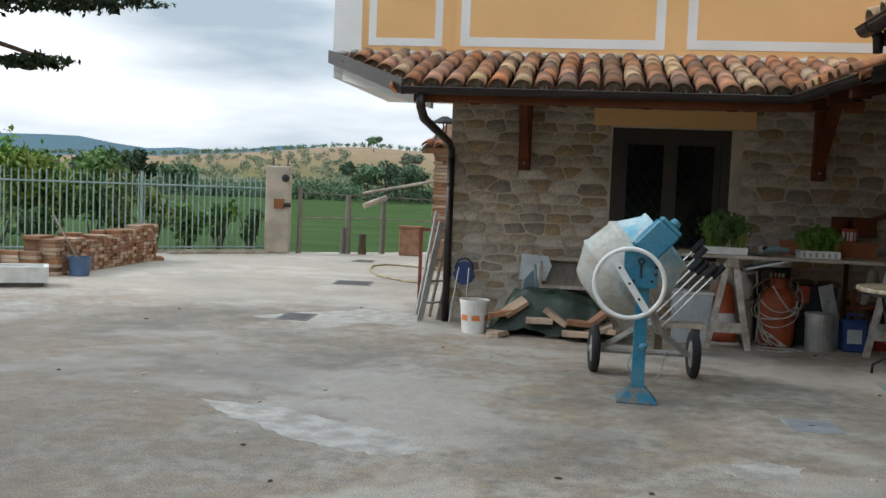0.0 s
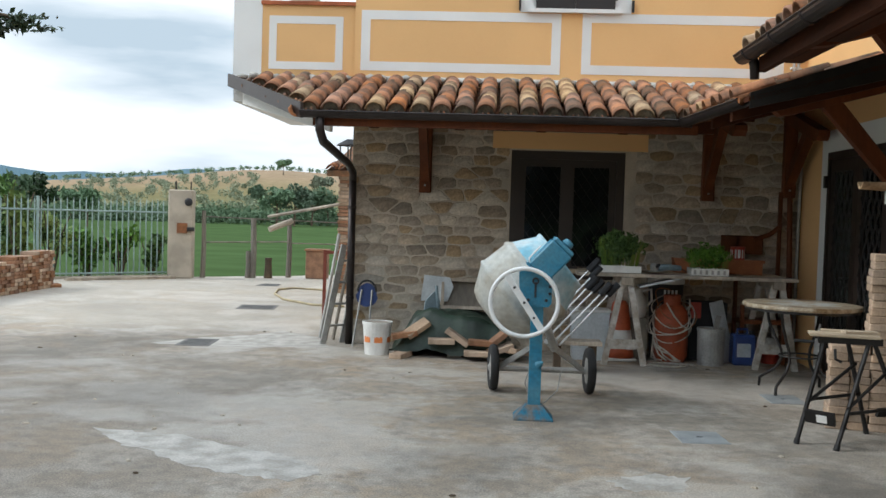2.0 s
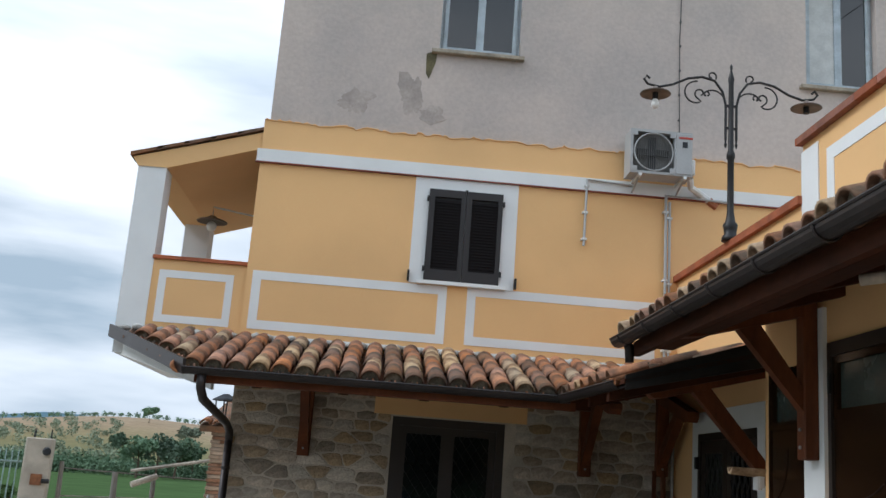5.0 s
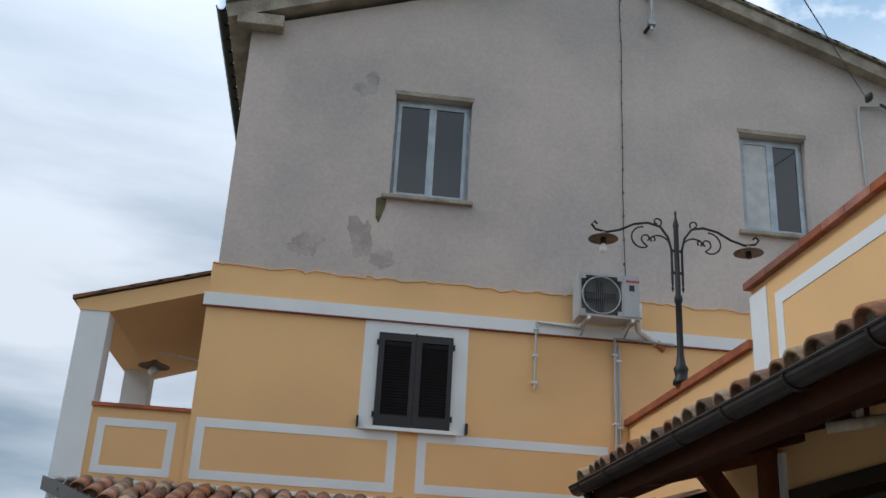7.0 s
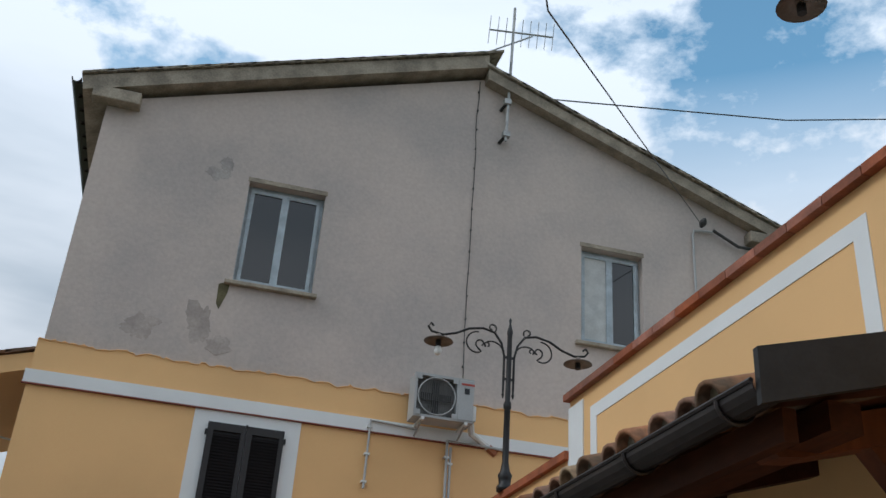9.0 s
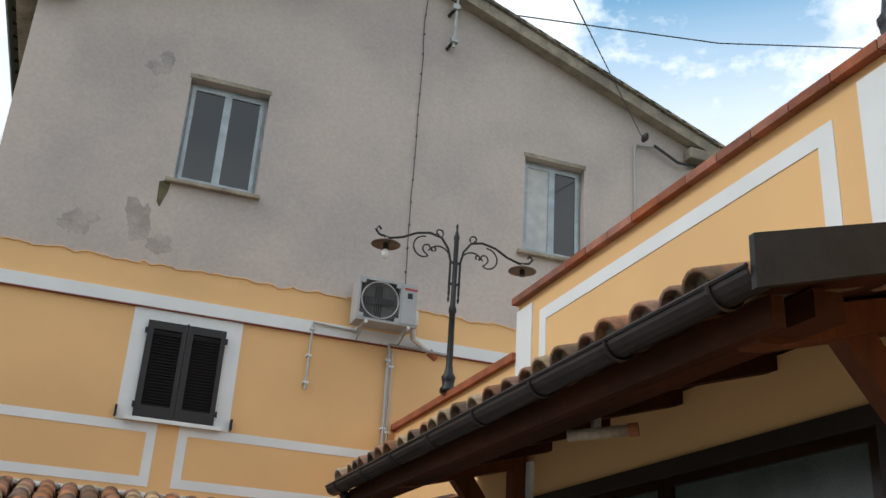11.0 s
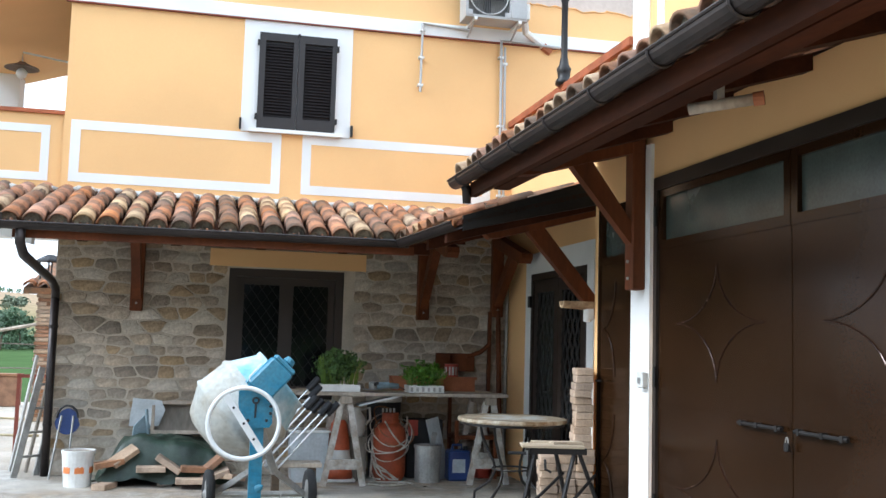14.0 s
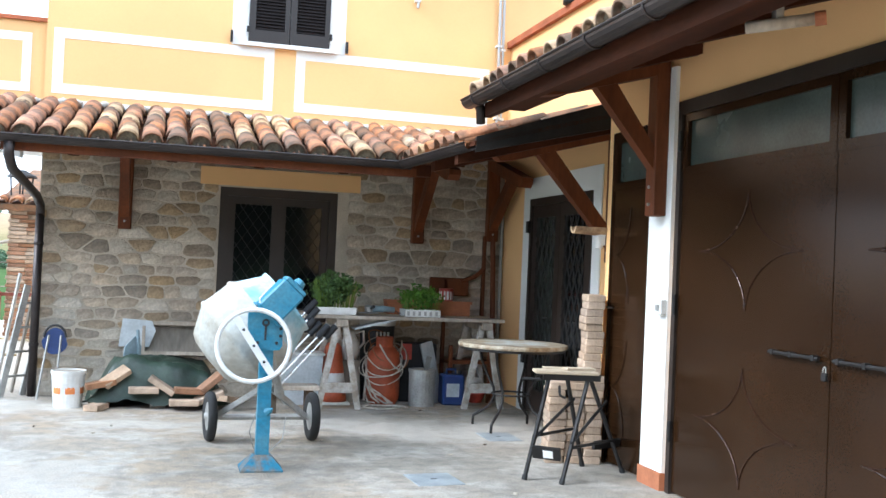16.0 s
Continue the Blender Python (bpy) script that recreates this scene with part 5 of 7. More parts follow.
    for k in (-0.13, 0.0, 0.13):
        part("bolt", L([(0.01, 0), (0.01, 0.012)], 6, Matrix.Translation(hub) @ pose(0, 0, 0, 0, 56, 0) @ pose(k, -0.012, 0, 90, 0, 0)), "dark", wheel)
    hm = Matrix.Translation((0.085, -0.01, 1.175)) @ pose(0, 0, 0, 0, -47, 0)
    mot = part("motor_housing", B(-0.135, 0.115, -0.11, 0.15, -0.095, 0.10, bevel=0.012, m=hm), "blue_paint", m, "blue sheet metal motor housing")
    part("motor_cap", B(0.115, 0.15, -0.10, 0.14, -0.088, 0.092, bevel=0.01, m=hm), "blue_paint", mot)
    part("knob", L([(0.035, 0), (0.045, 0.012), (0.035, 0.045), (0.01, 0.05)], 12, hm @ pose(0.15, 0.02, -0.01, 0, 90, 0)), "blue_paint", mot)
    part("housing_lip", B(-0.145, -0.133, -0.12, 0.16, -0.103, 0.108, m=hm), "blue_paint", mot)
    part("guard_wire", T([hm @ Vector(p) for p in ((-0.12, -0.12, 0.10), (-0.10, -0.125, 0.125), (0.02, -0.125, 0.13))], 0.006, 6), "white_paint", mot)
    part("yoke", T([(0.0, 0.05, 0.9), (0.16, 0.45, 0.46), (0.2, 1.02, 0.42)], 0.032, 8), "grey_metal", m)
    part("axle", T([(-0.31, 1.08, 0.19), (0.50, 1.10, 0.19)], 0.025, 8), "grey_metal", m)
    for x in (-0.26, 0.44):
        part("leg_strut", B(-0.02, 0.02, -0.02, 0.02, 0, 0.47, m=Matrix.Translation((x, 1.08, 0.20)) @ Vector((0.10 - x, -0.25, 0.28)).to_track_quat("Z", "Y").to_matrix().to_4x4()), "grey_metal", m)
    for x, yaw in ((-0.31, 6), (0.50, 4)):
        wm = Matrix.Translation((x, 1.09, 0.195)) @ pose(0, 0, 0, 0, 90, yaw)
        tyre = part("wheel", L([(0.11, -0.022), (0.165, -0.036), (0.185, -0.03), (0.195, -0.012), (0.195, 0.012), (0.185, 0.03), (0.165, 0.036), (0.11, 0.022)], 28, wm, cap=False), "rubber", m, "worn black rubber tyre", smooth=True)
        part("rim", L([(0.02, -0.045), (0.04, -0.03), (0.115, -0.022), (0.115, 0.022), (0.04, 0.03), (0.02, 0.045)], 20, wm), "grey_metal", tyre)
    part("power_cord", T([(0.0, 0.3, 0.42), (-0.06, 0.35, 0.2), (-0.02, 0.4, 0.07), (0.10, 0.45, 0.03), (0.2, 0.5, 0.12), (0.24, 0.7, 0.25)], 0.005, 6), "grey_metal", m)


cement_mixer()


# ---- trestle table and what stands on it ----
def trestle(at, rz):
    t = thing("trestle", "paint-splashed wooden sawhorse trestle", "trestle", at, rz, group="table trestles")
    part("top_beam", B(-0.06, 0.06, -0.35, 0.35, 0.82, 0.90, bevel=0.006), "old_wood", t)
    for y in (-0.28, 0.28):
        for s in (-1, 1):
            part("leg", B(-0.022, 0.022, -0.03, 0.03, 0, 0.875, m=Matrix.Translation((s * 0.20, y, 0)) @ Vector((-s * 0.165, 0, 0.86)).to_track_quat("Z", "Y").to_matrix().to_4x4()), "trestle", t)
        part("tie_board", B(-0.165, 0.165, y - 0.045, y - 0.028, 0.17, 0.27), "trestle", t)
    return t


tr = trestle((2.10, 10.2, 0), 0)
copy_thing(tr, pose(3.62, 10.25, 0, 0, 0, 0))
tb = thing("work_table", "rough board tabletop of scaffold planks on trestles", "table", (0, 0, 0.90))
for i, (y0, x0, x1, dz) in enumerate(((9.88, 1.60, 3.80, 0.0), (10.14, 1.55, 3.72, 0.003), (10.40, 1.66, 3.76, 0.0))):
    part("board", B(x0, x1, y0, y0 + 0.25, dz, 0.035 + dz, bevel=0.004), "plank" if i else "old_wood", tb)
sb = thing("loose_board", "short grey board hanging under the tabletop", "board", (2.45, 10.0, 0.76))
part("board", B(-0.22, 0.26, -0.1, 0.1, 0.0, 0.02, m=pose(0, 0, 0.085, 0, -14, 0)), "sheet_pale", sb)


def leaf_cloud(bm, centre, radii, count, size, rng, low=-1.0, shell=0.0):
    """Many small leaves in and over an uneven rounded form."""
    c = Vector(centre)
    for _ in range(count):
        while True:
            p = Vector((rng.uniform(-1, 1), rng.uniform(-1, 1), rng.uniform(low, 1)))
            if shell < p.length < 1:
                break
        k = 0.75 + 0.5 * noise.noise(p * 2.3 + c)
        q = c + Vector((p.x * radii[0], p.y * radii[1], p.z * radii[2])) * k
        a = Vector((rng.gauss(0, 1), rng.gauss(0, 1), rng.gauss(0, 1))).normalized()
        b = a.cross(Vector((rng.gauss(0, 1), rng.gauss(0, 1), rng.gauss(0, 1)))).normalized()
        s = size * rng.uniform(0.6, 1.35)
        v = [bm.verts.new(q + x) for x in (-a * s, b * s * 0.5, a * s, -b * s * 0.5)]
        bm.faces.new(v)
    return bm


def seedling_tray(at, width, height, seed, label, tall):
    r = random.Random(seed)
    t = thing("seedling_tray", label, "plant tray", at, group="seedling trays")
    tray = part("tray", pierced(bmesh.new(), -width / 2, width / 2, 0, 0.07, -0.13, -0.11, []), "plastic_white", t, "white polystyrene tray")
    for q in ((-width / 2, width / 2, 0.11, 0.13, 0, 0.07), (-width / 2, -width / 2 + 0.02, -0.11, 0.11, 0, 0.07), (width / 2 - 0.02, width / 2, -0.11, 0.11, 0, 0.07), (-width / 2 + 0.02, width / 2 - 0.02, -0.11, 0.11, 0.0, 0.045)):
        part("tray_side", B(*q), "plastic_white", tray)
    if not tall:
        for i in range(6):
            part("cell", B(-width / 2 + 0.02 + i * width / 6.3, -width / 2 + 0.045 + i * width / 6.3, -0.136, -0.13, 0.012, 0.055), "grey_metal", tray)
    bm = bmesh.new()
    for i in range(110 if tall else 60):
        x, y = r.uniform(-width / 2, width / 2) * 0.9, r.uniform(-0.10, 0.10)
        h = height * r.uniform(0.55, 0.9)
        tube(bm, [(x, y, 0.05), (x * 1.08, y * 1.1, h * 0.5), (x * 1.2 + r.uniform(-0.03, 0.03), y * 1.3, h)], 0.003, 3)
    part("stem_tuft", bm, "leaf_light", t)
    bm = bmesh.new()
    leaf_cloud(bm, (0, 0, height * 0.66), (width * 0.74, 0.22, height * 0.46), 2200 if tall else 1100, 0.022, r)
    part("leaves", bm, "leaf", t)


seedling_tray((2.04, 10.05, 0.938), 0.41, 0.40, 1, "white tray crowded with tall green seedlings", True)
seedling_tray((2.93, 10.05, 0.938), 0.37, 0.30, 2, "white cell tray with bushy green seedlings", False)
pb = thing("planter_box", "long terracotta window planter box", "planter", (3.10, 10.42, 0.938))
part("box", P([(-0.42, 0.15), (-0.46, 0.15), (-0.44, 0.0), (0.44, 0.0), (0.46, 0.15), (0.42, 0.15), (0.41, 0.03), (-0.41, 0.03)], -0.09, 0.09), "terracotta", pb)
part("side", B(-0.45, 0.45, -0.10, -0.088, 0.0, 0.15), "terracotta", pb)
part("rim", B(-0.47, 0.47, -0.112, -0.10, 0.125, 0.155), "terracotta", pb)
part("soil", B(-0.41, 0.41, -0.085, 0.085, 0.03, 0.12), "dark", pb)
tn = thing("paint_tin", "small red and white paint tin", "tin", (3.33, 10.50, 1.075))
part("tin", L([(0.075, 0), (0.078, 0.005), (0.075, 0.01), (0.075, 0.14), (0.079, 0.146), (0.07, 0.15)], 20), "red_paint", tn, smooth=True)
part("label_band", L([(0.0765, 0.03), (0.0765, 0.12)], 12, pose(0, 0, 0, 0, 0, 0)), "plastic_white", tn)
gr = thing("angle_grinder", "dark grey angle grinder lying on the boards", "power tool", (2.45, 10.05, 0.938), 12)
part("body", T([(-0.02, 0, 0.06), (0.10, 0, 0.065), (0.22, 0, 0.055)], 0.036, 10, 0.03), "steel_blue_grey", gr, smooth=True)
part("head", L([(0.04, 0), (0.045, 0.05), (0.03, 0.07)], 12, pose(-0.06, 0, 0.03)), "grey_metal", gr)
part("disc", L([(0.10, 0), (0.10, 0.006)], 24, pose(-0.06, 0, 0.018)), "grey_metal", gr)
part("handle", T([(-0.05, 0, 0.06), (-0.05, -0.10, 0.09)], 0.016, 8), "dark", gr)
part("cord", T([(0.22, 0, 0.055), (0.30, 0.03, 0.02), (0.36, -0.04, 0.012), (0.30, -0.09, 0.012)], 0.006, 6), "cable", gr)
ch = thing("wooden_chair", "old red-brown wooden armchair frame against the stone wall", "chair", (3.60, 10.60, 0))
for x, y, h in ((-0.22, -0.2, 0.62), (0.22, -0.2, 0.62), (-0.22, 0.14, 1.34), (0.22, 0.14, 1.82)):
    part("leg", B(x - 0.02, x + 0.02, y - 0.02, y + 0.02, 0, h, bevel=0.004), "wood_red", ch)
part("seat", B(-0.24, 0.24, -0.22, 0.12, 0.42, 0.46, bevel=0.006), "wood_red", ch)
part("backrest", B(-0.40, 0.05, 0.12, 0.15, 1.14, 1.34, bevel=0.008), "wood_red", ch)
part("arm_rail", T([(-0.05, 0.13, 1.30), (0.12, 0.13, 1.36), (0.23, 0.13, 1.46)], 0.025, 8), "wood_red", ch)
part("cross_rail", B(-0.22, 0.22, 0.13, 0.16, 0.85, 0.9), "wood_red", ch)
sp = thing("leaning_pole", "dark wooden pole leaning in the corner of the walls", "pole", (3.93, 10.68, 0))
part("pole", T([(0, -0.1, 0.0), (-0.02, 0.05, 1.9)], 0.03, 8), "wood_red", sp)

# ---- under the table ----
gas = thing("gas_cylinder", "orange gas cylinder wound with pale rope", "gas cylinder", (2.64, 10.35, 0))
part("body", L([(0.14, 0.0), (0.15, 0.02), (0.17, 0.06), (0.175, 0.12), (0.175, 0.44), (0.16, 0.53), (0.11, 0.59), (0.05, 0.61)], 24), "orange_tank", gas, smooth=True)
part("collar", L([(0.09, 0.58), (0.09, 0.70), (0.085, 0.70), (0.085, 0.58)], 18, cap=False), "orange_tank", gas)
part("valve", L([(0.025, 0.60), (0.03, 0.66), (0.015, 0.69)], 10), "grey_metal", gas)
r = random.Random(8)
for k in range(8):
    a0 = r.uniform(0, 6)
    pts = [(0.186 * math.cos(a0 + 0.45 * i) * (1 if i < 6 else 1.06), 0.186 * math.sin(a0 + 0.45 * i), max(0.03, 0.62 - 0.08 * i + 0.06 * math.sin(i + k))) for i in range(9)]
    part("rope", T(pts, 0.009, 6), "rope", gas)
for k in range(6):
    tilt_m = Matrix.Translation((r.uniform(-0.05, 0.05), -0.02, 0.48 + r.uniform(-0.14, 0.14))) @ pose(0, 0, 0, r.uniform(25, 70), r.uniform(-30, 30), r.uniform(-40, 40))
    q = r.uniform(0.17, 0.23)
    part("rope", T([tilt_m @ Vector((q * math.cos(a), q * 1.1 * math.sin(a), 0.012 * math.sin(3 * a + k))) for a in (6.2832 * j / 24 for j in range(24))], 0.0065, 5, closed=True), "rope" if k < 4 else "rust", gas)
rp = thing("rope_coil", "pale rope lying in loose loops on the concrete", "rope", (2.55, 10.0, 0.01))
part("rope", T([(0.28 * math.cos(0.5 * i) * (1 - 0.02 * i), 0.13 * math.sin(0.5 * i), 0.004 * (i % 3)) for i in range(30)], 0.008, 5), "rope", rp)


def bucket(name, label, at, r0, r1, h, mat, group="", handle=True, lid=None, band=None):
    b = thing(name, label, "bucket", at, group=group)
    part("body", L([(r0 * 0.9, 0.012), (r0, 0.0), (r1, h - 0.03), (r1 + 0.008, h - 0.03), (r1 + 0.008, h), (r1 - 0.006, h), (r0 - 0.006, 0.015)], 24, cap=False), mat, b, smooth=False)
    part("bottom", L([(r0 * 0.96, 0.004), (r0 * 0.96, 0.014)], 20), mat, b)
    if lid:
        part("content", L([(r1 - 0.008, h - 0.02), (r1 - 0.008, h - 0.01)], 20), lid, b)
    if band:
        part("label_band", L([(r0 + (r1 - r0) * 0.25 + 0.002, h * 0.25), (r0 + (r1 - r0) * 0.62 + 0.002, h * 0.62)], 24, cap=False), band, b)
    if handle:
        part("handle", T([(r1 * math.cos(k), -0.02, h - 0.03 - 0.5 * r1 * math.sin(k)) for k in (math.pi * j / 10 for j in range(11))], 0.005, 5), "grey_metal", b)
    return b


wb = bucket("paint_bucket", "white plastic bucket with orange label and pink rim", (-0.43, 10.05, 0), 0.125, 0.15, 0.34, "plastic_white", lid="stone_pale")
for a0 in (-150, -95, -35):
    part("label_patch", P([(0.1395 * math.cos(radians(a0 + k * 6)), 0.1395 * math.sin(radians(a0 + k * 6))) for k in range(7)] + [(0.1375 * math.cos(radians(a0 + k * 6)), 0.1375 * math.sin(radians(a0 + k * 6))) for k in range(6, -1, -1)], 0.13, 0.23, "z"), "label_orange", wb, "orange label patch")
dr = bucket("mortar_drum", "dented grey metal drum streaked with plaster", (3.03, 10.22, 0), 0.135, 0.14, 0.38, "grey_metal", lid="stone_pale")
part("trowel_blade", B(-0.03, 0.03, -0.004, 0.004, 0.30, 0.50, m=pose(-0.02, 0, 0.02, 0, 12, 20)), "grey_metal", dr)
cn = thing("blue_canister", "blue plastic jerrycan with a pale label", "canister", (3.38, 10.32, 0))
part("body", B(-0.12, 0.12, -0.10, 0.10, 0, 0.32, bevel=0.02), "plastic_blue", cn)
part("label_plate", B(-0.08, 0.06, -0.104, -0.10, 0.09, 0.23), "sheet_pale", cn)
part("handle", T([(-0.06, 0, 0.32), (-0.06, 0, 0.37), (0.04, 0, 0.37), (0.04, 0, 0.32)], 0.014, 8), "plastic_blue", cn)
part("cap", L([(0.025, 0.32), (0.025, 0.355)], 12, pose(0.085, 0, 0)), "dark", cn)
cone = thing("traffic_cone", "red and white plastic cone on the floor", "cone", (2.10, 10.35, 0))
part("base", B(-0.17, 0.17, -0.17, 0.17, 0, 0.03, bevel=0.008), "plastic_white", cone)
part("foot_cone", L([(0.16, 0.03), (0.145, 0.14)], 24), "cone_red", cone, smooth=True)
part("white_band", L([(0.145, 0.14), (0.12, 0.32)], 24), "plastic_white", cone, "dirty white reflective band")
part("upper_cone", L([(0.12, 0.32), (0.085, 0.58), (0.06, 0.62)], 24), "cone_red", cone)
bb = thing("cement_bucket", "dark bucket with a white lid and plain label bars", "bucket", (2.62, 10.66, 0.0))
part("body", L([(0.15, 0), (0.19, 0.80), (0.19, 0.82)], 20), "dark", bb)
part("lid", L([(0.195, 0.80), (0.2, 0.82), (0.195, 0.86), (0.05, 0.865)], 20), "plastic_white", bb)
for x in (-0.05, -0.01, 0.03, 0.07):
    part("label_bar", B(x, x + 0.022, -0.192, -0.186, 0.68, 0.74), "plastic_white", bb)
bx = thing("storage_crate", "dark plastic crate pushed against the stone wall", "crate", (3.05, 10.62, 0))
part("body", B(-0.20, 0.20, -0.13, 0.13, 0, 0.62, bevel=0.01), "dark", bx)
part("panel", B(-0.19, -0.08, -0.14, -0.13, 0.45, 0.62), "red_paint", bx)
pn = thing("plastic_board", "pale plastic board leaning beside the canister", "panel", (3.26, 10.42, 0))
part("panel", B(-0.08, 0.08, -0.01, 0.01, 0.0, 0.66, m=pose(0, 0, 0.0, -6, -12, 25)), "sheet_pale", pn)
wp = thing("white_tub", "white plastic tub under the table", "tub", (1.78, 10.35, 0))
part("body", P([(-0.17, 0), (0.17, 0), (0.20, 0.50), (-0.20, 0.50)], -0.15, 0.15), "sheet_pale", wp)
part("rim", B(-0.215, 0.215, -0.165, 0.165, 0.50, 0.525, bevel=0.004), "plastic_white", wp)
pl = thing("plank_bench", "rough plank resting on two wooden blocks", "plank", (1.66, 9.45, 0))
for x in (-0.26, 0.08):
    part("block", B(x - 0.035, x + 0.035, -0.05, 0.10, 0.0, 0.26), "bark", pl)
part("plank", B(-0.36, 0.16, -0.12, 0.12, 0.26, 0.30, bevel=0.004), "old_wood", pl)
red_pot = bucket("red_bowl", "small red plastic bowl under the table", (3.70, 10.5, 0), 0.08, 0.11, 0.12, "red_paint", handle=False)
jug = thing("watering_jug", "white plastic jug with an orange side", "jug", (2.30, 10.5, 0.0))
part("stand", B(-0.1, 0.1, -0.1, 0.1, 0, 0.44), "grey_wood", jug)
part("body", L([(0.08, 0.44), (0.1, 0.5), (0.1, 0.62), (0.05, 0.70), (0.05, 0.74)], 16), "plastic_white", jug, smooth=True)
part("handle", T([(0.05, 0, 0.72), (0.14, 0, 0.74), (0.15, 0, 0.62), (0.1, 0, 0.56)], 0.014, 8), "plastic_white", jug)
poles = thing("prop_bundle", "bundle of bright steel props with dark sleeves leaning on the pallet", "steel props", (0, 0, 0))
for i, (x, y, z) in enumerate(((1.20, 9.28, 0.32), (1.26, 9.30, 0.29), (1.33, 9.26, 0.27), (1.41, 9.32, 0.26), (1.24, 9.34, 0.42), (1.22, 9.36, 0.49))):
    a, b = Vector((x, y, z)), Vector((x + 0.50, y + 0.1, z + 0.54))
    p = part("prop", T([a, b], 0.010, 8), "bright_steel", poles, "bright steel tube")
    part("sleeve", T([a.lerp(b, 0.90), a.lerp(b, 1.10)], 0.032, 10), "dark", p, "dark plastic sleeve")

# ---- round table, folding workbench, brick stack ----
rt = thing("garden_table", "round mosaic-topped garden table with curved iron legs", "table", (3.50, 8.78, 0))
part("tabletop", L([(0.47, 0.745), (0.50, 0.75), (0.505, 0.765), (0.50, 0.785), (0.47, 0.787)], 48), "mosaic", rt, "worn patterned mosaic top")
part("inlay", L([(0.30, 0.7872), (0.34, 0.7885), (0.0, 0.7890)], 40), "mosaic_pale", rt, "pale blue and cream centre of the mosaic")
part("rim_band", L([(0.485, 0.725), (0.485, 0.747)], 40), "iron", rt)
for k in range(4):
    a = radians(45 + 90 * k)
    c, s = math.cos(a), math.sin(a)
    part("leg", T([(c * q, s * q, z) for q, z in ((0.34, 0.73), (0.31, 0.60), (0.24, 0.46), (0.18, 0.36), (0.17, 0.28), (0.22, 0.19), (0.32, 0.12), (0.38, 0.08), (0.385, 0.0))], 0.013, 8), "iron", rt, smooth=True)
part("leg_ring", T([(0.175 * math.cos(k), 0.175 * math.sin(k), 0.32) for k in (6.2832 * j / 24 for j in range(24))], 0.009, 6, closed=True), "iron", rt)

wbn = thing("folding_workbench", "black steel folding workbench with a worn plywood top", "workbench", (3.27, 6.85, 0), -12)
part("top_board", B(-0.30, 0.15, -0.20, -0.02, 0.735, 0.757, bevel=0.004), "plank", wbn)
part("top_board", B(-0.20, 0.18, 0.03, 0.16, 0.735, 0.757, bevel=0.004), "plank", wbn)
part("offcut", B(-0.10, 0.12, -0.12, -0.03, 0.760, 0.775, m=pose(0, 0, 0, 0, 0, 15)), "plank", wbn)
for y in (-0.14, 0.11):
    part("top_rail", B(-0.24, 0.17, y - 0.02, y + 0.02, 0.69, 0.735), "iron", wbn)
part("clamp_screw", T([(-0.27, -0.21, 0.70), (-0.40, -0.21, 0.70)], 0.012, 6), "iron", wbn)
part("crank", T([(-0.14, -0.24, 0.66), (-0.14, -0.28, 0.60), (-0.10, -0.28, 0.58)], 0.010, 6), "iron", wbn)
for x0, y0, x1, y1 in ((-0.20, -0.14, -0.36, -0.24), (0.08, -0.14, -0.12, -0.36), (0.15, 0.11, 0.42, 0.10), (-0.02, 0.11, 0.16, 0.30)):
    leg = part("leg", T([(x0, y0, 0.69), (x1, y1, 0.0)], 0.016, 8), "iron", wbn)
    part("foot", T([(x1 + (x0 - x1) * 0.05, y1 + (y0 - y1) * 0.05, 0.035), (x1, y1, 0.0)], 0.020, 8), "rubber", leg)
part("side_brace", T([(-0.05, -0.29, 0.27), (0.28, 0.11, 0.52)], 0.012, 6), "iron", wbn)
part("side_brace", T([(-0.30, -0.21, 0.28), (0.05, 0.17, 0.52)], 0.012, 6), "iron", wbn)
part("cross_bar", T([(-0.05, -0.29, 0.24), (0.36, 0.1, 0.24)], 0.012, 6), "iron", wbn)
part("cross_bar", T([(-0.30, -0.2, 0.30), (0.08, 0.2, 0.30)], 0.012, 6), "iron", wbn)
part("step_plate", B(-0.10, 0.10, -0.012, 0.012, -0.045, 0.045, m=Matrix.Translation((-0.22, -0.29, 0.20)) @ pose(0, 0, 0, 20, 0, -28)), "iron", wbn)
part("step_label", B(-0.02, 0.05, -0.016, -0.012, -0.03, 0.025, m=Matrix.Translation((-0.22, -0.29, 0.20)) @ pose(0, 0, 0, 20, 0, -28)), "plastic_white", wbn, "white sticker")
part("step_plate", B(-0.16, 0.16, -0.012, 0.012, -0.03, 0.03, m=Matrix.Translation((0.32, 0.16, 0.2)) @ pose(0, 0, 0, 20, 0, 35)), "iron", wbn)

bs = thing("brick_stack", "tall narrow stack of pale handmade bricks by the door", "brick stack", (3.56, 7.32, 0), -14)
brick_mesh = mesh_of("brick", B(-0.135, 0.135, -0.068, 0.068, 0, 0.055, bevel=0.006), "brick_pale")
brick_red = mesh_of("brick", B(-0.135, 0.135, -0.068, 0.068, 0, 0.055, bevel=0.006), "brick")
r = random.Random(3)


def lay(parent, m, red=False):
    ob = new("brick", brick_red if red else brick_mesh)
    ob.parent = parent
    ob.matrix_local = m
    return ob


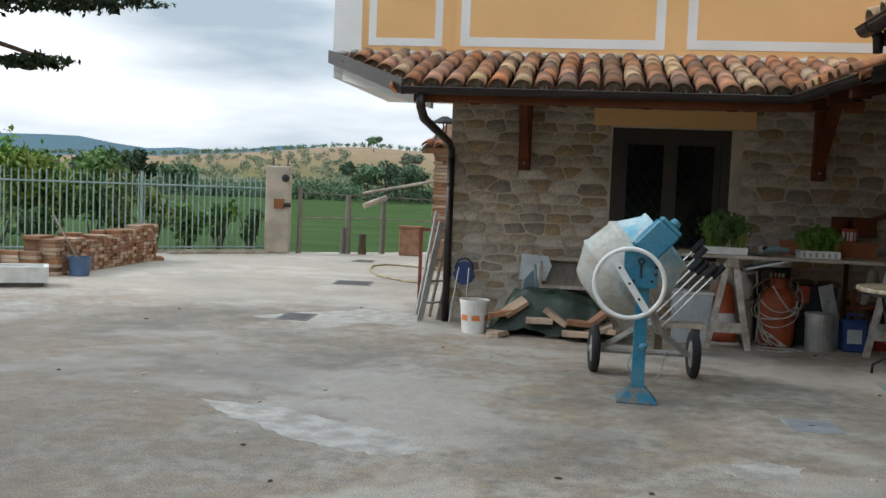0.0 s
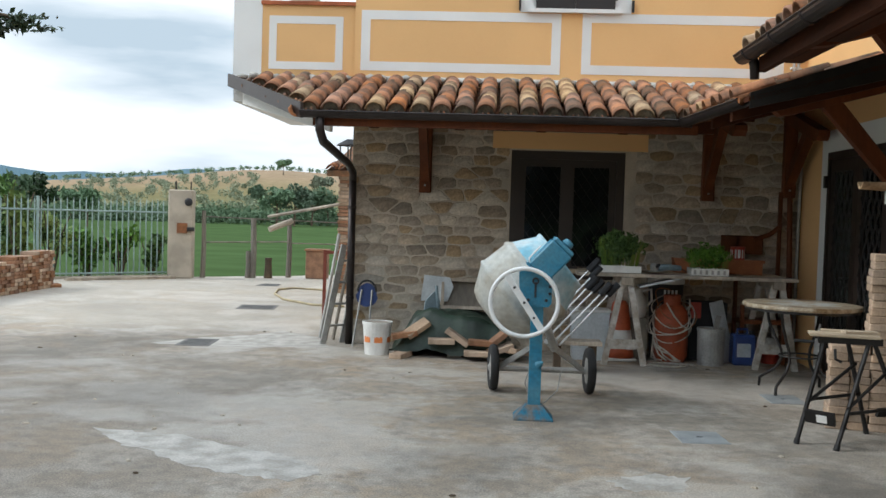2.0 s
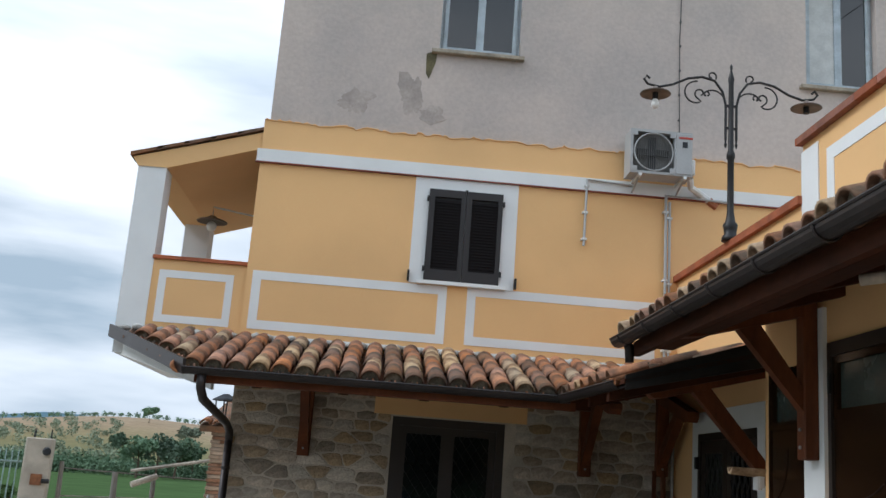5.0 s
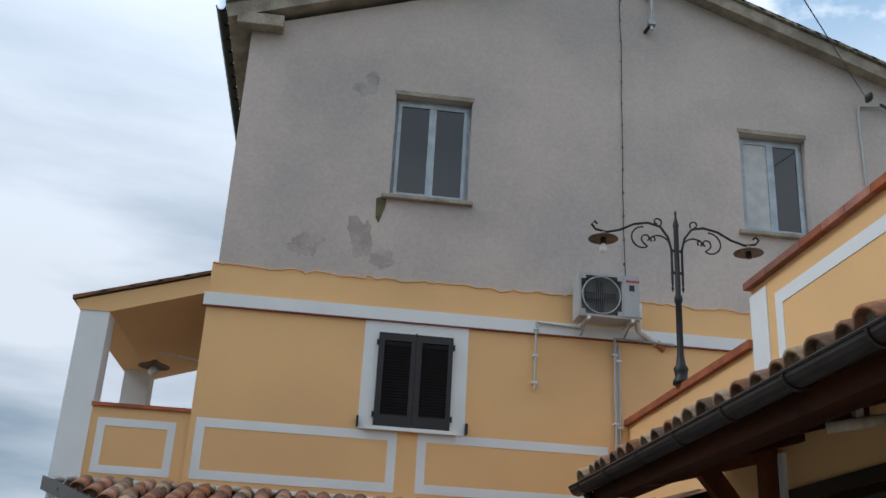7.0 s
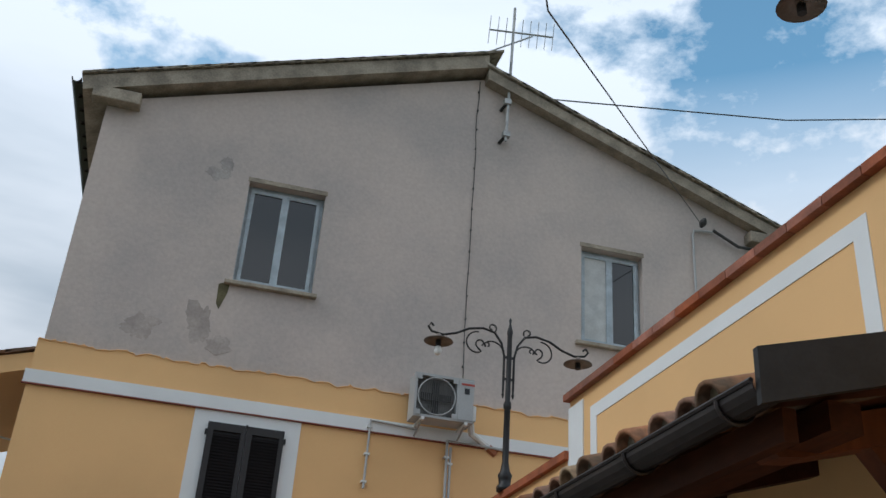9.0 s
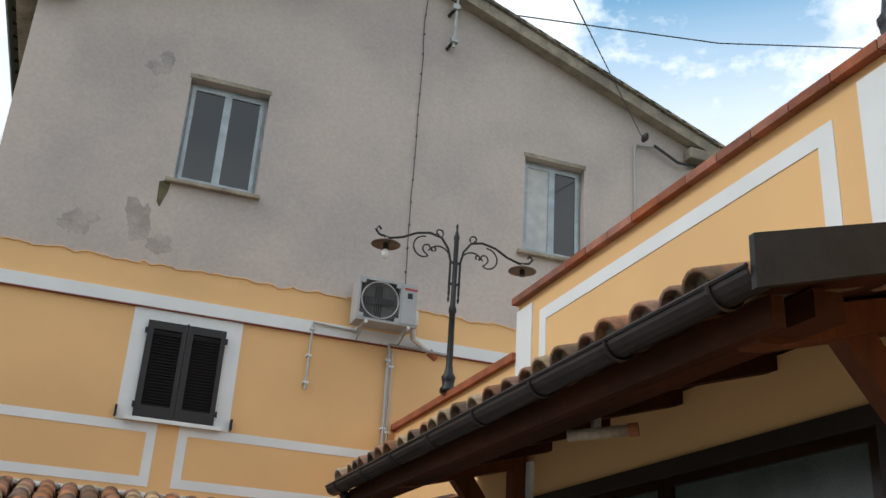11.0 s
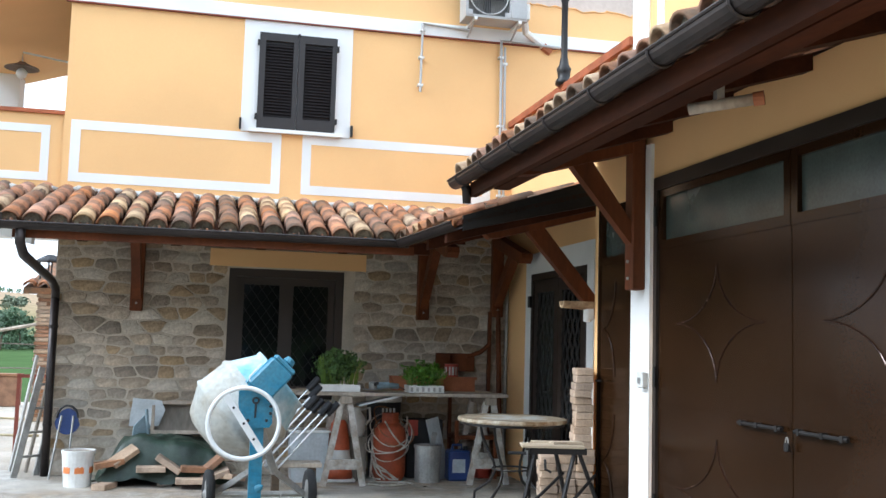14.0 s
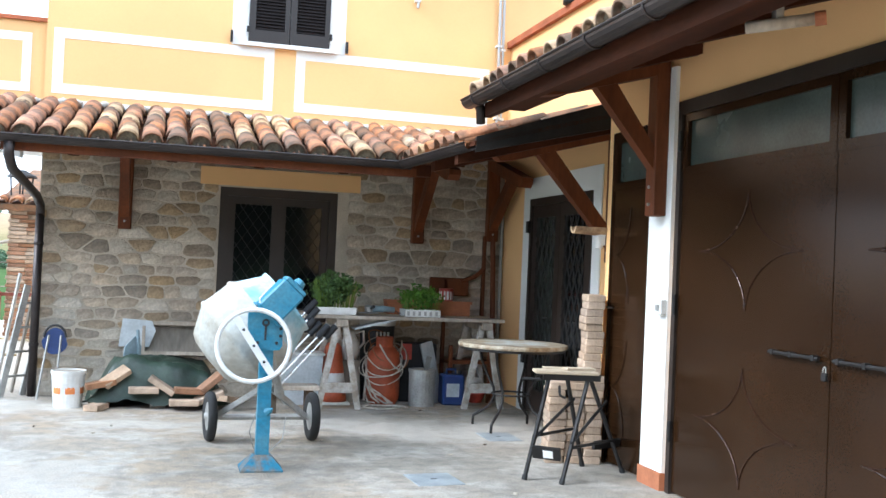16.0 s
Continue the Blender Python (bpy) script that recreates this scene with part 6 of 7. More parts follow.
for i in range(12):
    for s in (-1, 1):
        lay(bs, pose(s * 0.07 + r.uniform(-0.005, 0.005), r.uniform(-0.008, 0.008), i * 0.0562, 0, 0, 90 + r.uniform(-2, 2)))
    if i < 11:
        lay(bs, pose(-0.215 + r.uniform(-0.008, 0.008), -0.02 + r.uniform(-0.008, 0.008), i * 0.0562, 0, 0, 90 + r.uniform(-3, 3)))
for i in range(11):
    lay(bs, pose(0.045 + (i // 3 % 2) * 0.014 + r.uniform(-0.004, 0.004), r.uniform(-0.008, 0.008), (12 + i) * 0.0562, 0, 0, 90 + r.uniform(-2, 2)))

# ---- tarpaulin heap with bricks, tools ----
hp = thing("covered_pallet", "low pallet of material under a dark green tarpaulin", "covered pallet", (0.38, 10.32, 0))
for x in (-0.55, 0.0, 0.5):
    part("block", B(x - 0.07, x + 0.07, -0.34, 0.30, 0.0, 0.08), "old_wood", hp)
bm = bmesh.new()
nx, ny = 44, 22
grid = []
for j in range(ny + 1):
    row = []
    for i in range(nx + 1):
        u, v = i / nx * 2 - 1, j / ny * 2 - 1
        x, y = u * 0.66, v * 0.40
        edge = max(abs(u), abs(v))
        h = 0.40 * (1 - smooth(0.62, 1.0, edge)) * (0.86 + 0.14 * math.cos(u * 2.2)) + 0.05
        h += 0.055 * noise.noise((x * 4, y * 4, 0.7)) + 0.04 * abs(noise.noise((x * 8, y * 8, 2))) + 0.012 * noise.noise((x * 21, y * 21, 4))
        h *= 1.0 - 0.18 * smooth(0.2, 1.0, u)
        row.append(bm.verts.new((x + 0.03 * noise.noise((x * 5, y * 5, 5)), y + 0.04 * noise.noise((x * 5, y * 5, 9)), max(0.02, h))))
    grid.append(row)
for j in range(ny):
    for i in range(nx):
        bm.faces.new((grid[j][i], grid[j][i + 1], grid[j + 1][i + 1], grid[j + 1][i]))
part("tarpaulin", bm, "tarp", hp, "creased dark green sheet", smooth=True)
for i, (x, y, z, rx, ry, rz, red) in enumerate(((-0.13, 9.93, 0.20, 0, -10, 10, True), (0.0, 9.98, 0.27, 20, -32, 25, False), (0.25, 9.90, 0.15, 0, 0, 4, False), (0.40, 9.90, 0.20, 0, 33, -6, False), (0.66, 9.88, 0.15, 0, 3, 5, True), (0.62, 9.80, 0.05, 0, 0, 2, False), (0.86, 9.86, 0.10, 8, -20, 8, False), (0.88, 9.90, 0.24, 0, -38, 20, True), (-0.16, 9.86, 0.0, 0, 0, 70, False), (1.02, 9.9, 0.07, 0, 10, 60, False))):
    ob = tagged(new("loose_brick", brick_red if red else brick_mesh), "terracotta brick weighing down the tarpaulin", "brick", "bricks on the tarpaulin")
    ob.matrix_world = pose(x, y, z, rx, ry, rz)
cr = thing("mortar_tray", "shallow wooden mortar crate leaning on the wall", "crate", (0.52, 10.52, 0.44))
part("base", B(-0.30, 0.32, 0.0, 0.02, 0.0, 0.34, m=pose(0, 0, 0, -12, 0, 0)), "grey_wood", cr)
for q in ((-0.32, 0.34, -0.09, 0.0, 0.0, 0.035), (-0.32, 0.34, -0.09, 0.0, 0.30, 0.335), (-0.32, -0.29, -0.09, 0.0, 0.035, 0.30), (0.31, 0.34, -0.09, 0.0, 0.035, 0.30)):
    part("side", B(*q, m=pose(0, 0, 0, -12, 0, 0)), "old_wood", cr)
ws = thing("white_sheet", "white plastic sheet panel propped on the heap", "panel", (0.13, 10.50, 0.45))
part("panel", P([(-0.15, 0.08), (-0.12, 0.36), (0.16, 0.34), (0.20, 0.24), (0.14, 0.08)], -0.008, 0.008), "sheet_pale", ws)
sv = thing("shovel_blade", "blue-grey metal shovel head stuck in the heap", "shovel", (0.12, 10.18, 0.36), 35)
part("blade", P([(-0.10, 0.02), (0.09, 0.0), (0.10, 0.20), (0.03, 0.30), (-0.08, 0.20)], -0.006, 0.006), "steel_blue_grey", sv)
part("rib", T([(0.08, -0.02, 0.0), (0.04, -0.02, 0.36)], 0.016, 8), "steel_blue_grey", sv)
st = thing("folding_stool", "folded blue plastic stool with metal legs against the wall", "stool", (-0.62, 10.62, 0))
part("seat", P([(0.11 * math.cos(k) * (1.1 if math.sin(k) < 0 else 0.95), 0.56 + 0.13 * math.sin(k)) for k in (6.2832 * j / 24 for j in range(24))], -0.03, 0.02), "plastic_blue", st, "dark blue plastic seat")
part("hoop", T([(0.10 * math.cos(k), -0.04, 0.60 + 0.12 * math.sin(k)) for k in (math.pi * j / 12 for j in range(13))], 0.012, 6), "dark", st)
for x in (-0.07, 0.07):
    part("leg", T([(x * 0.8, -0.04, 0.62), (x * 1.2 - 0.05, -0.12, 0.0)], 0.011, 6), "grey_metal", st)
ld = thing("ladder", "worn aluminium ladder leaning at the house corner", "ladder", (-0.88, 10.95, 0))
for q in (-0.09, 0.09):
    part("rail", B(-0.014, 0.014, -0.03, 0.03, 0, 1.12, m=Matrix.Translation((q - 0.13, -0.25 + q, 0.0)) @ Vector((0.19, 0.12, 1.1)).to_track_quat("Z", "Y").to_matrix().to_4x4()), "grey_metal", ld)
for i in range(4):
    z = 0.2 + i * 0.24
    part("rung", T([(-0.22 + z * 0.172, -0.34 + z * 0.11, z), (-0.04 + z * 0.172, -0.16 + z * 0.11, z)], 0.014, 6), "grey_metal", ld)
for i, (x, c) in enumerate(((-1.02, "old_wood"), (-0.95, "grey_wood"), (-1.12, "grey_metal"))):
    o = thing("leaning_stake", "old stake leaning against the side of the house", "stake", (x - 0.02, 11.1 + 0.1 * i, 0), group="leaning stakes")
    part("stake", T([(-0.08, -0.2, 0), (0.08, 0.0, 1.0 + 0.1 * i)], 0.02, 6), c, o)
rd = thing("red_post", "thin rusty red iron post by the house corner", "post", (-1.45, 12.6, 0))
part("post", B(-0.02, 0.02, -0.02, 0.02, 0, 0.95), "line_red", rd)
part("bar", B(-0.02, 0.35, -0.015, 0.015, 0.90, 0.94), "line_red", rd)

# ---- yard covers and hose ----
for i, (x, y, w, h, mtl, rz) in enumerate(((2.23, 6.74, 0.33, 0.36, "drain_metal", 4), (-2.42, 10.36, 0.36, 0.55, "grate", 4), (-2.72, 14.2, 0.55, 0.6, "grate", 6), (-3.5, 18.2, 0.4, 0.4, "grate", 0), (3.25, 8.35, 0.30, 0.4, "drain_metal", 0))):
    d = thing("drain_cover", "flat square metal drain cover set in the concrete", "drain cover", (x, y, 0.0), rz, group="drain covers")
    part("plate", B(-w / 2, w / 2, -h / 2, h / 2, -0.01, 0.006, bevel=0.003), mtl, d)
    part("lift_hole", B(-0.02, 0.02, -0.006, 0.006, 0.004, 0.008), "dark", d)
    if mtl == "grate":
        for k in range(5):
            part("slot", B(-w / 2 + 0.04, w / 2 - 0.04, -h / 2 + 0.08 + k * 0.09, -h / 2 + 0.11 + k * 0.09, 0.004, 0.008), "dark", d)
ho = thing("garden_hose", "long pale yellow hose looped on the concrete", "hose", (0, 0, 0.018))
part("hose", T([(-1.5, 14.6, 0), (-2.0, 14.7, 0), (-2.6, 15.4, 0), (-2.95, 16.3, 0), (-3.1, 17.2, 0), (-2.9, 17.6, 0), (-2.3, 17.4, 0), (-1.6, 16.9, 0), (-1.0, 16.8, 0)], 0.018, 6), "hose", ho, smooth=True)
r = random.Random(12)
for i in range(46):
    o = tagged(new("pebble", mesh_of("pebble", L([(0.004, 0), (0.016, 0.004), (0.012, 0.012), (0.003, 0.015)], 6), "mortar" if i % 3 else "bark")), "small chip or dry leaf lying on the concrete", "debris", "debris on the concrete")
    o.matrix_world = pose(r.uniform(-4, 3.2), r.uniform(3.0, 12), 0, 0, 0, r.uniform(0, 360)) @ Matrix.Diagonal((r.uniform(0.6, 2.2), r.uniform(0.5, 1.3), 0.8, 1))


# ---- trees and shrubs ----
def towards(az, d):
    x, y = 0.7 + d * math.sin(radians(az)), d * math.cos(radians(az))
    return x, y, ground_height(x, y)


def tree(name, label, at, height, spread, leaf, count, size, seed, group="", trunk_share=0.3):
    r = random.Random(seed)
    t = thing(name, label, "tree", at, group=group)
    bm = bmesh.new()
    tube(bm, [(0, 0, -0.2), (0.02 * height, 0, height * 0.3), (0, 0.02 * height, height * 0.62)], 0.028 * height, 7, 0.012 * height)
    tips = []
    for i in range(6):
        a = r.uniform(0, 6.28)
        z = height * r.uniform(trunk_share, 0.6)
        tip = Vector((math.cos(a) * spread * r.uniform(0.4, 0.75), math.sin(a) * spread * r.uniform(0.4, 0.75), min(height * 0.9, z + height * r.uniform(0.1, 0.3))))
        tube(bm, [(0, 0, z), tip * 0.5 + Vector((0, 0, z * 0.5)), tip], 0.012 * height, 5, 0.004 * height)
        tips.append(tip)
    part("trunk", bm, "bark", t)
    bm = bmesh.new()
    tips.append(Vector((0, 0, height * 0.8)))
    tips.append(Vector((0, 0, height * 0.62)))
    for tip in tips:
        k = r.uniform(0.36, 0.55)
        leaf_cloud(bm, tip, (spread * k, spread * k, height * 0.19), count // len(tips), size, r, shell=0.35)
    part("crown", bm, leaf, t)
    return t


for i, (az, d, h, w, m) in enumerate(((-12.9, 150, 6.4, 3.6, "leaf_far_hazy"), (-11.9, 152, 7.0, 3.6, "leaf_far_hazy"), (-10.9, 156, 6.6, 4.0, "leaf_far_hazy"), (-10.0, 160, 5.6, 3.4, "leaf_far_hazy"), (-23.2, 110, 4.6, 2.8, "leaf_far_hazy"), (-27.0, 130, 6.6, 2.6, "leaf_far_hazy"), (-25.6, 135, 6.4, 2.8, "leaf_dark"), (-28.3, 125, 5.6, 2.4, "leaf_far_hazy"), (-31.0, 120, 5.5, 3.0, "leaf_far_hazy"), (-13.9, 230, 6, 3, "leaf_far_hazy"), (-10.4, 300, 6, 4, "leaf_olive"), (-12.6, 420, 7, 5, "leaf_far_hazy"))):
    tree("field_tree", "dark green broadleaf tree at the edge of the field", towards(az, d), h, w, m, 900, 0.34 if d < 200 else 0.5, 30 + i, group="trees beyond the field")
r = random.Random(41)
bm = bmesh.new()
for i in range(300):
    az = -34 + 26.5 * i / 300
    d = 165 + r.uniform(-10, 18)
    x, y, z = towards(az, d)
    s = r.uniform(0.8, 1.6)
    leaf_cloud(bm, (x, y, z + 0.8 * s), (2.4 * s, 2.0 * s, 1.5 * s), 90, 0.32, r)
solid("hedgerow", bm, "leaf_far_hazy", "dense hedgerow of scrub along the field", "hedge", kind="stuff")
bm = bmesh.new()
for i in range(150):
    az, d = r.uniform(-24.5, -14.0), r.uniform(190, 420)
    x, y, z = towards(az, d)
    s = r.uniform(0.7, 1.2)
    leaf_cloud(bm, (x, y, z + 1.2 * s), (2.0 * s, 2.0 * s, 1.4 * s), 80, 0.36, r)
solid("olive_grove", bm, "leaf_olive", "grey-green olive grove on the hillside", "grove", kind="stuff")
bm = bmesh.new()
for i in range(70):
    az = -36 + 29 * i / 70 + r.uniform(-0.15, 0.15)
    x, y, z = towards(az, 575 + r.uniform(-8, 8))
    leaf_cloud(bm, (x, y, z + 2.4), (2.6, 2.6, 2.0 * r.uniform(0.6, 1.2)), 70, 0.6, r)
solid("tree_line", bm, "leaf_far_hazy", "row of small trees along the hill crest", "tree line", kind="stuff")


def shrub(at, rad, h, n, leaf, seed, label, name="shrub", size=0.06):
    r = random.Random(seed)
    s = thing(name, label, "shrub", at, group="shrubs along the fence")
    bm = bmesh.new()
    for i in range(7):
        a = r.uniform(0, 6.28)
        tube(bm, [(0, 0, -0.1), (math.cos(a) * rad * 0.3, math.sin(a) * rad * 0.3, h * 0.5), (math.cos(a) * rad * 0.7, math.sin(a) * rad * 0.7, h * r.uniform(0.7, 0.95))], 0.02, 4, 0.006)
    part("stem_tuft", bm, "bark", s)
    bm = bmesh.new()
    for i in range(7):
        a, q = r.uniform(0, 6.28), r.uniform(0, 0.65) * rad
        leaf_cloud(bm, (math.cos(a) * q, math.sin(a) * q, h * r.uniform(0.3, 0.85)), (rad * 0.45, rad * 0.45, h * 0.24), n // 7, size, r)
    part("leaves", bm, leaf, s)


for i, (x, y, rad, h, n, m) in enumerate(((-11.4, 17.2, 1.3, 2.15, 3000, "leaf_light"), (-10.2, 18.2, 1.2, 2.1, 2800, "leaf_light"), (-9.2, 18.6, 0.9, 2.2, 1900, "leaf"), (-12.6, 16.4, 1.3, 2.2, 2600, "leaf_light"), (-8.3, 18.0, 0.45, 1.85, 800, "leaf_light"), (-7.2, 18.7, 0.5, 1.15, 500, "leaf"), (-6.7, 19.0, 0.5, 1.2, 600, "leaf"), (-6.2, 19.4, 0.35, 1.0, 350, "leaf"), (-7.8, 18.4, 0.5, 1.6, 500, "leaf_light"), (-9.6, 17.2, 0.6, 0.9, 400, "leaf"), (-11.8, 19.5, 1.4, 2.4, 2400, "leaf"))):
    shrub((x, y, -0.12), rad, h, n, m, 60 + i, "bushy vine with yellow-green leaves behind the fence", size=0.075)

# tree whose boughs hang into view, and the trees behind the walker
big = thing("walnut_tree", "broadleaf tree with boughs hanging over the yard", "tree", (-6.6, 4.6, 0.0))
bm = bmesh.new()
tube(bm, [(0, 0, -0.1), (0.1, 0, 1.6), (0.25, 0.1, 3.0), (0.2, 0.1, 5.2)], 0.22, 10, 0.10)
for tip in ((4.6, 0.9, 2.54), (4.1, 0.95, 2.14), (2.6, 0.3, 4.4), (3.2, 1.3, 3.1), (-1.6, 1.2, 4.8), (-1.2, -1.6, 4.6), (1.2, -1.9, 4.4), (0.6, 2.2, 4.6)):
    tube(bm, [(0.2, 0.08, 2.5), (tip[0] * 0.5, tip[1] * 0.5, 2.9 + 0.35 * (tip[2] - 2.5)), tip], 0.07, 6, 0.012)
part("trunk", bm, "bark", big)
bm = bmesh.new()
r = random.Random(77)
for c, rad, n in (((3.7, 0.7, 2.56), (0.50, 0.4, 0.20), 3600), ((3.3, 1.2, 2.8), (0.5, 0.5, 0.35), 2600), ((4.25, 0.9, 2.51), (0.70, 0.2, 0.09), 1500), ((3.9, 0.95, 2.15), (0.40, 0.12, 0.06), 650), ((3.42, 0.75, 2.17), (0.14, 0.25, 0.28), 700)):
    leaf_cloud(bm, c, rad, n, 0.024, r)
# the 9000 and 5000 leaf masses, out of view, are added to shade the yard
for c, rad, n in (((2.3, 0.3, 4.5), (1.1, 1.0, 0.6), 1500), ((0.3, 0.2, 5.4), (1.8, 1.8, 0.9), 1800), ((0.2, -0.6, 5.3), (2.2, 2.6, 0.9), 9000), ((0.3, 2.0, 5.5), (1.9, 1.7, 0.8), 5000), ((-1.5, 1.2, 4.9), (1.2, 1.2, 0.7), 1000), ((-1.1, -1.6, 4.6), (1.2, 1.2, 0.7), 1000), ((1.2, -1.9, 4.5), (1.1, 1.1, 0.6), 1000)):
    leaf_cloud(bm, c, rad, n, 0.055, r)
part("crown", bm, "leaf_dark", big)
for i, (x, y, h, w) in enumerate(((-12, -15, 8, 4), (-7.5, -16, 9, 4.5), (-3, -15, 8.5, 4.5), (1, -16, 8.5, 4.5), (5, -15, 8.5, 4.5), (9, -17, 8, 4), (13, -15, 8, 4))):
    tree("garden_tree", "leafy garden tree standing behind the yard", (x, y, -0.12), h, w, "leaf_dark", 5000, 0.30, 90 + i, group="trees behind the yard", trunk_share=0.12)


# ---- fence, gate post, field fence ----
fence = thing("picket_fence", "pale green iron fence with pointed pickets", "fence", (-5.86, 19.30, 0.0))
way = Vector((-1.77, -1.6, 0)).normalized()
flen, step = 7.6, 0.118
picket = mesh_of("picket", lathe(T([(0, 0, 0.04), (0, 0, 1.46)], 0.013, 6), [(0.018, 1.45), (0.006, 1.51), (0.001, 1.56)], 6), "fence_paint")
for i in range(int(flen / step)):
    ob = new("picket", picket)
    ob.parent = fence
    ob.matrix_local = Matrix.Translation(way * (0.08 + i * step))
for z in (0.10, 1.30):
    part("rail", T([(0, 0, z), way * flen + Vector((0, 0, z))], 0.02, 6), "fence_paint", fence)
for k in (2.5, 5.0, 7.5):
    part("post", T([way * k, way * k + Vector((0, 0, 1.55))], 0.03, 8), "fence_paint", fence)
part("foot_beam", B(0, flen, -0.05, 0.05, 0.0, 0.05, m=way.to_track_quat("X", "Z").to_matrix().to_4x4()), "mortar", fence)
gp = thing("gate_post", "rough concrete gate post with rusty hinges and rebar", "gate post", (-5.56, 19.3, 0.0), 10)
part("shaft", B(-0.24, 0.24, -0.2, 0.2, 0.0, 1.76, bevel=0.02), "mortar", gp)
part("rust_plate", B(-0.06, 0.14, -0.23, -0.2, 0.90, 1.10), "rust", gp)
part("hinge_pin", T([(0.14, -0.24, 0.98), (0.28, -0.24, 0.98)], 0.04, 8), "iron", gp)
part("lamp_box", L([(0.06, 0), (0.08, 0.04), (0.05, 0.08)], 12, pose(0.16, -0.2, 1.52, 90, 0, 0)), "dark", gp)
for x, y in ((-0.15, 0.1), (-0.1, -0.1), (0.16, 0.1), (0.18, -0.1)):
    part("rebar", T([(x, y, 1.74), (x, y, 1.93)], 0.010, 5), "iron", gp)
plankp = thing("fence_plank", "old plank lying at the foot of the fence", "plank", (-6.35, 18.35, 0.0), 42)
part("plank", B(-1.1, 1.0, -0.1, 0.1, 0.0, 0.05), "old_wood", plankp)
for i, (x, y, h, rad) in enumerate(((-5.18, 19.5, 1.36, 0.055), (-4.27, 19.95, 1.22, 0.07), (-4.36, 19.90, 0.55, 0.06), (-3.62, 20.4, 1.2, 0.06))):
    o = thing("wooden_post", "weathered grey wooden post of the field fence", "post", (x, y, -0.12), group="field fence posts")
    part("post", T([(0, 0, 0), (0.02, 0, h * 0.5 + 0.1), (0.0, 0.02, h + 0.12)], rad, 8, rad * 0.8), "grey_wood", o)
rl = thing("fence_rails", "thin wooden rails and wire of the field fence", "fence rail", (0, 0, 0))
for a, b, q in (((-5.18, 19.5, 0.72), (-3.6, 20.4, 0.75), 0.016), ((-5.18, 19.5, 1.24), (-2.0, 21.3, 1.16), 0.014), ((-3.6, 20.4, 0.72), (-2.0, 21.3, 0.7), 0.014)):
    part("rail", T([a, b], q, 6), "grey_wood", rl)
part("slanting_rail", T([(-4.0, 20.1, 1.27), (-2.2, 19.6, 1.62)], 0.035, 6), "old_wood", rl)
part("slanting_rail", T([(-3.85, 19.6, 1.02), (-3.45, 19.9, 1.20)], 0.06, 8), "old_wood", rl)
rb = thing("rusty_tank", "rusty brown box beside the field fence", "tank", (-3.0, 20.4, 0))
part("body", B(-0.22, 0.22, -0.18, 0.18, 0.0, 0.58, bevel=0.02), "brick", rb)
part("lid", B(-0.24, 0.24, -0.2, 0.2, 0.58, 0.62), "brick", rb)
stump = thing("tree_stump", "short cut stump at the yard edge", "stump", (-3.95, 20.0, 0))
part("stump", L([(0.09, 0), (0.07, 0.3), (0.075, 0.42)], 10), "bark", stump)

# ---- brick pile, sink, blue bucket ----
pile = thing("brick_pile", "long uneven pile of reclaimed red bricks", "brick pile", (-6.85, 12.9, 0))
part("core", B(-0.40, -0.145, 0.05, 3.15, 0, 0.50), "brick", pile)
r = random.Random(15)
for j in range(24):
    y = 0.07 + j * 0.137
    k = y / 3.2
    h = 9 if k < 0.22 else 8 + int(1.6 * r.random()) if k < 0.62 else 10 + int(5 * (k - 0.62))
    for i in range(h):
        lay(pile, pose(r.uniform(-0.03, 0.015), y, i * 0.0575, 0, 0, r.uniform(-3, 3)), r.random() < 0.65)
    if r.random() < 0.5:
        lay(pile, pose(-0.27, y, 0.50, 0, 0, r.uniform(-20, 20)), True)
for x, y, rz in ((0.1, 3.3, 30), (0.0, 3.45, 80), (-0.3, 3.5, 10)):
    lay(pile, pose(x, y, 0, 0, 0, rz), True)
for j in range(3):
    for i in range(6):
        lay(pile, pose(-0.2 - j * 0.28, -0.10, i * 0.0575, 0, 0, r.uniform(-3, 3)), r.random() < 0.6)
blue = bucket("blue_bucket", "blue plastic bucket standing before the brick pile", (-6.50, 13.15, 0), 0.13, 0.16, 0.27, "bucket_blue")
stick = thing("pale_stick", "pale wooden stick leaning out of the bucket", "stick", (-6.45, 13.15, 0.05))
part("stick", T([(0.02, 0, 0.0), (-0.52, 0.1, 0.80)], 0.012, 6), "old_wood", stick)
sink = thing("stone_sink", "white ceramic sink standing on the concrete", "sink", (-6.52, 11.65, 0), 30)
part("basin", pierced(bmesh.new(), -0.36, 0.36, 0.06, 0.26, -0.26, -0.20, []), "plastic_white", sink)
for q in ((-0.36, 0.36, 0.20, 0.26, 0.06, 0.26), (-0.36, -0.30, -0.2, 0.2, 0.06, 0.26), (0.30, 0.36, -0.2, 0.2, 0.06, 0.26), (-0.30, 0.30, -0.2, 0.2, 0.06, 0.10)):
    part("side", B(*q), "plastic_white", sink)
part("support", B(-0.3, 0.3, -0.18, 0.18, 0, 0.06), "grey_wood", sink)

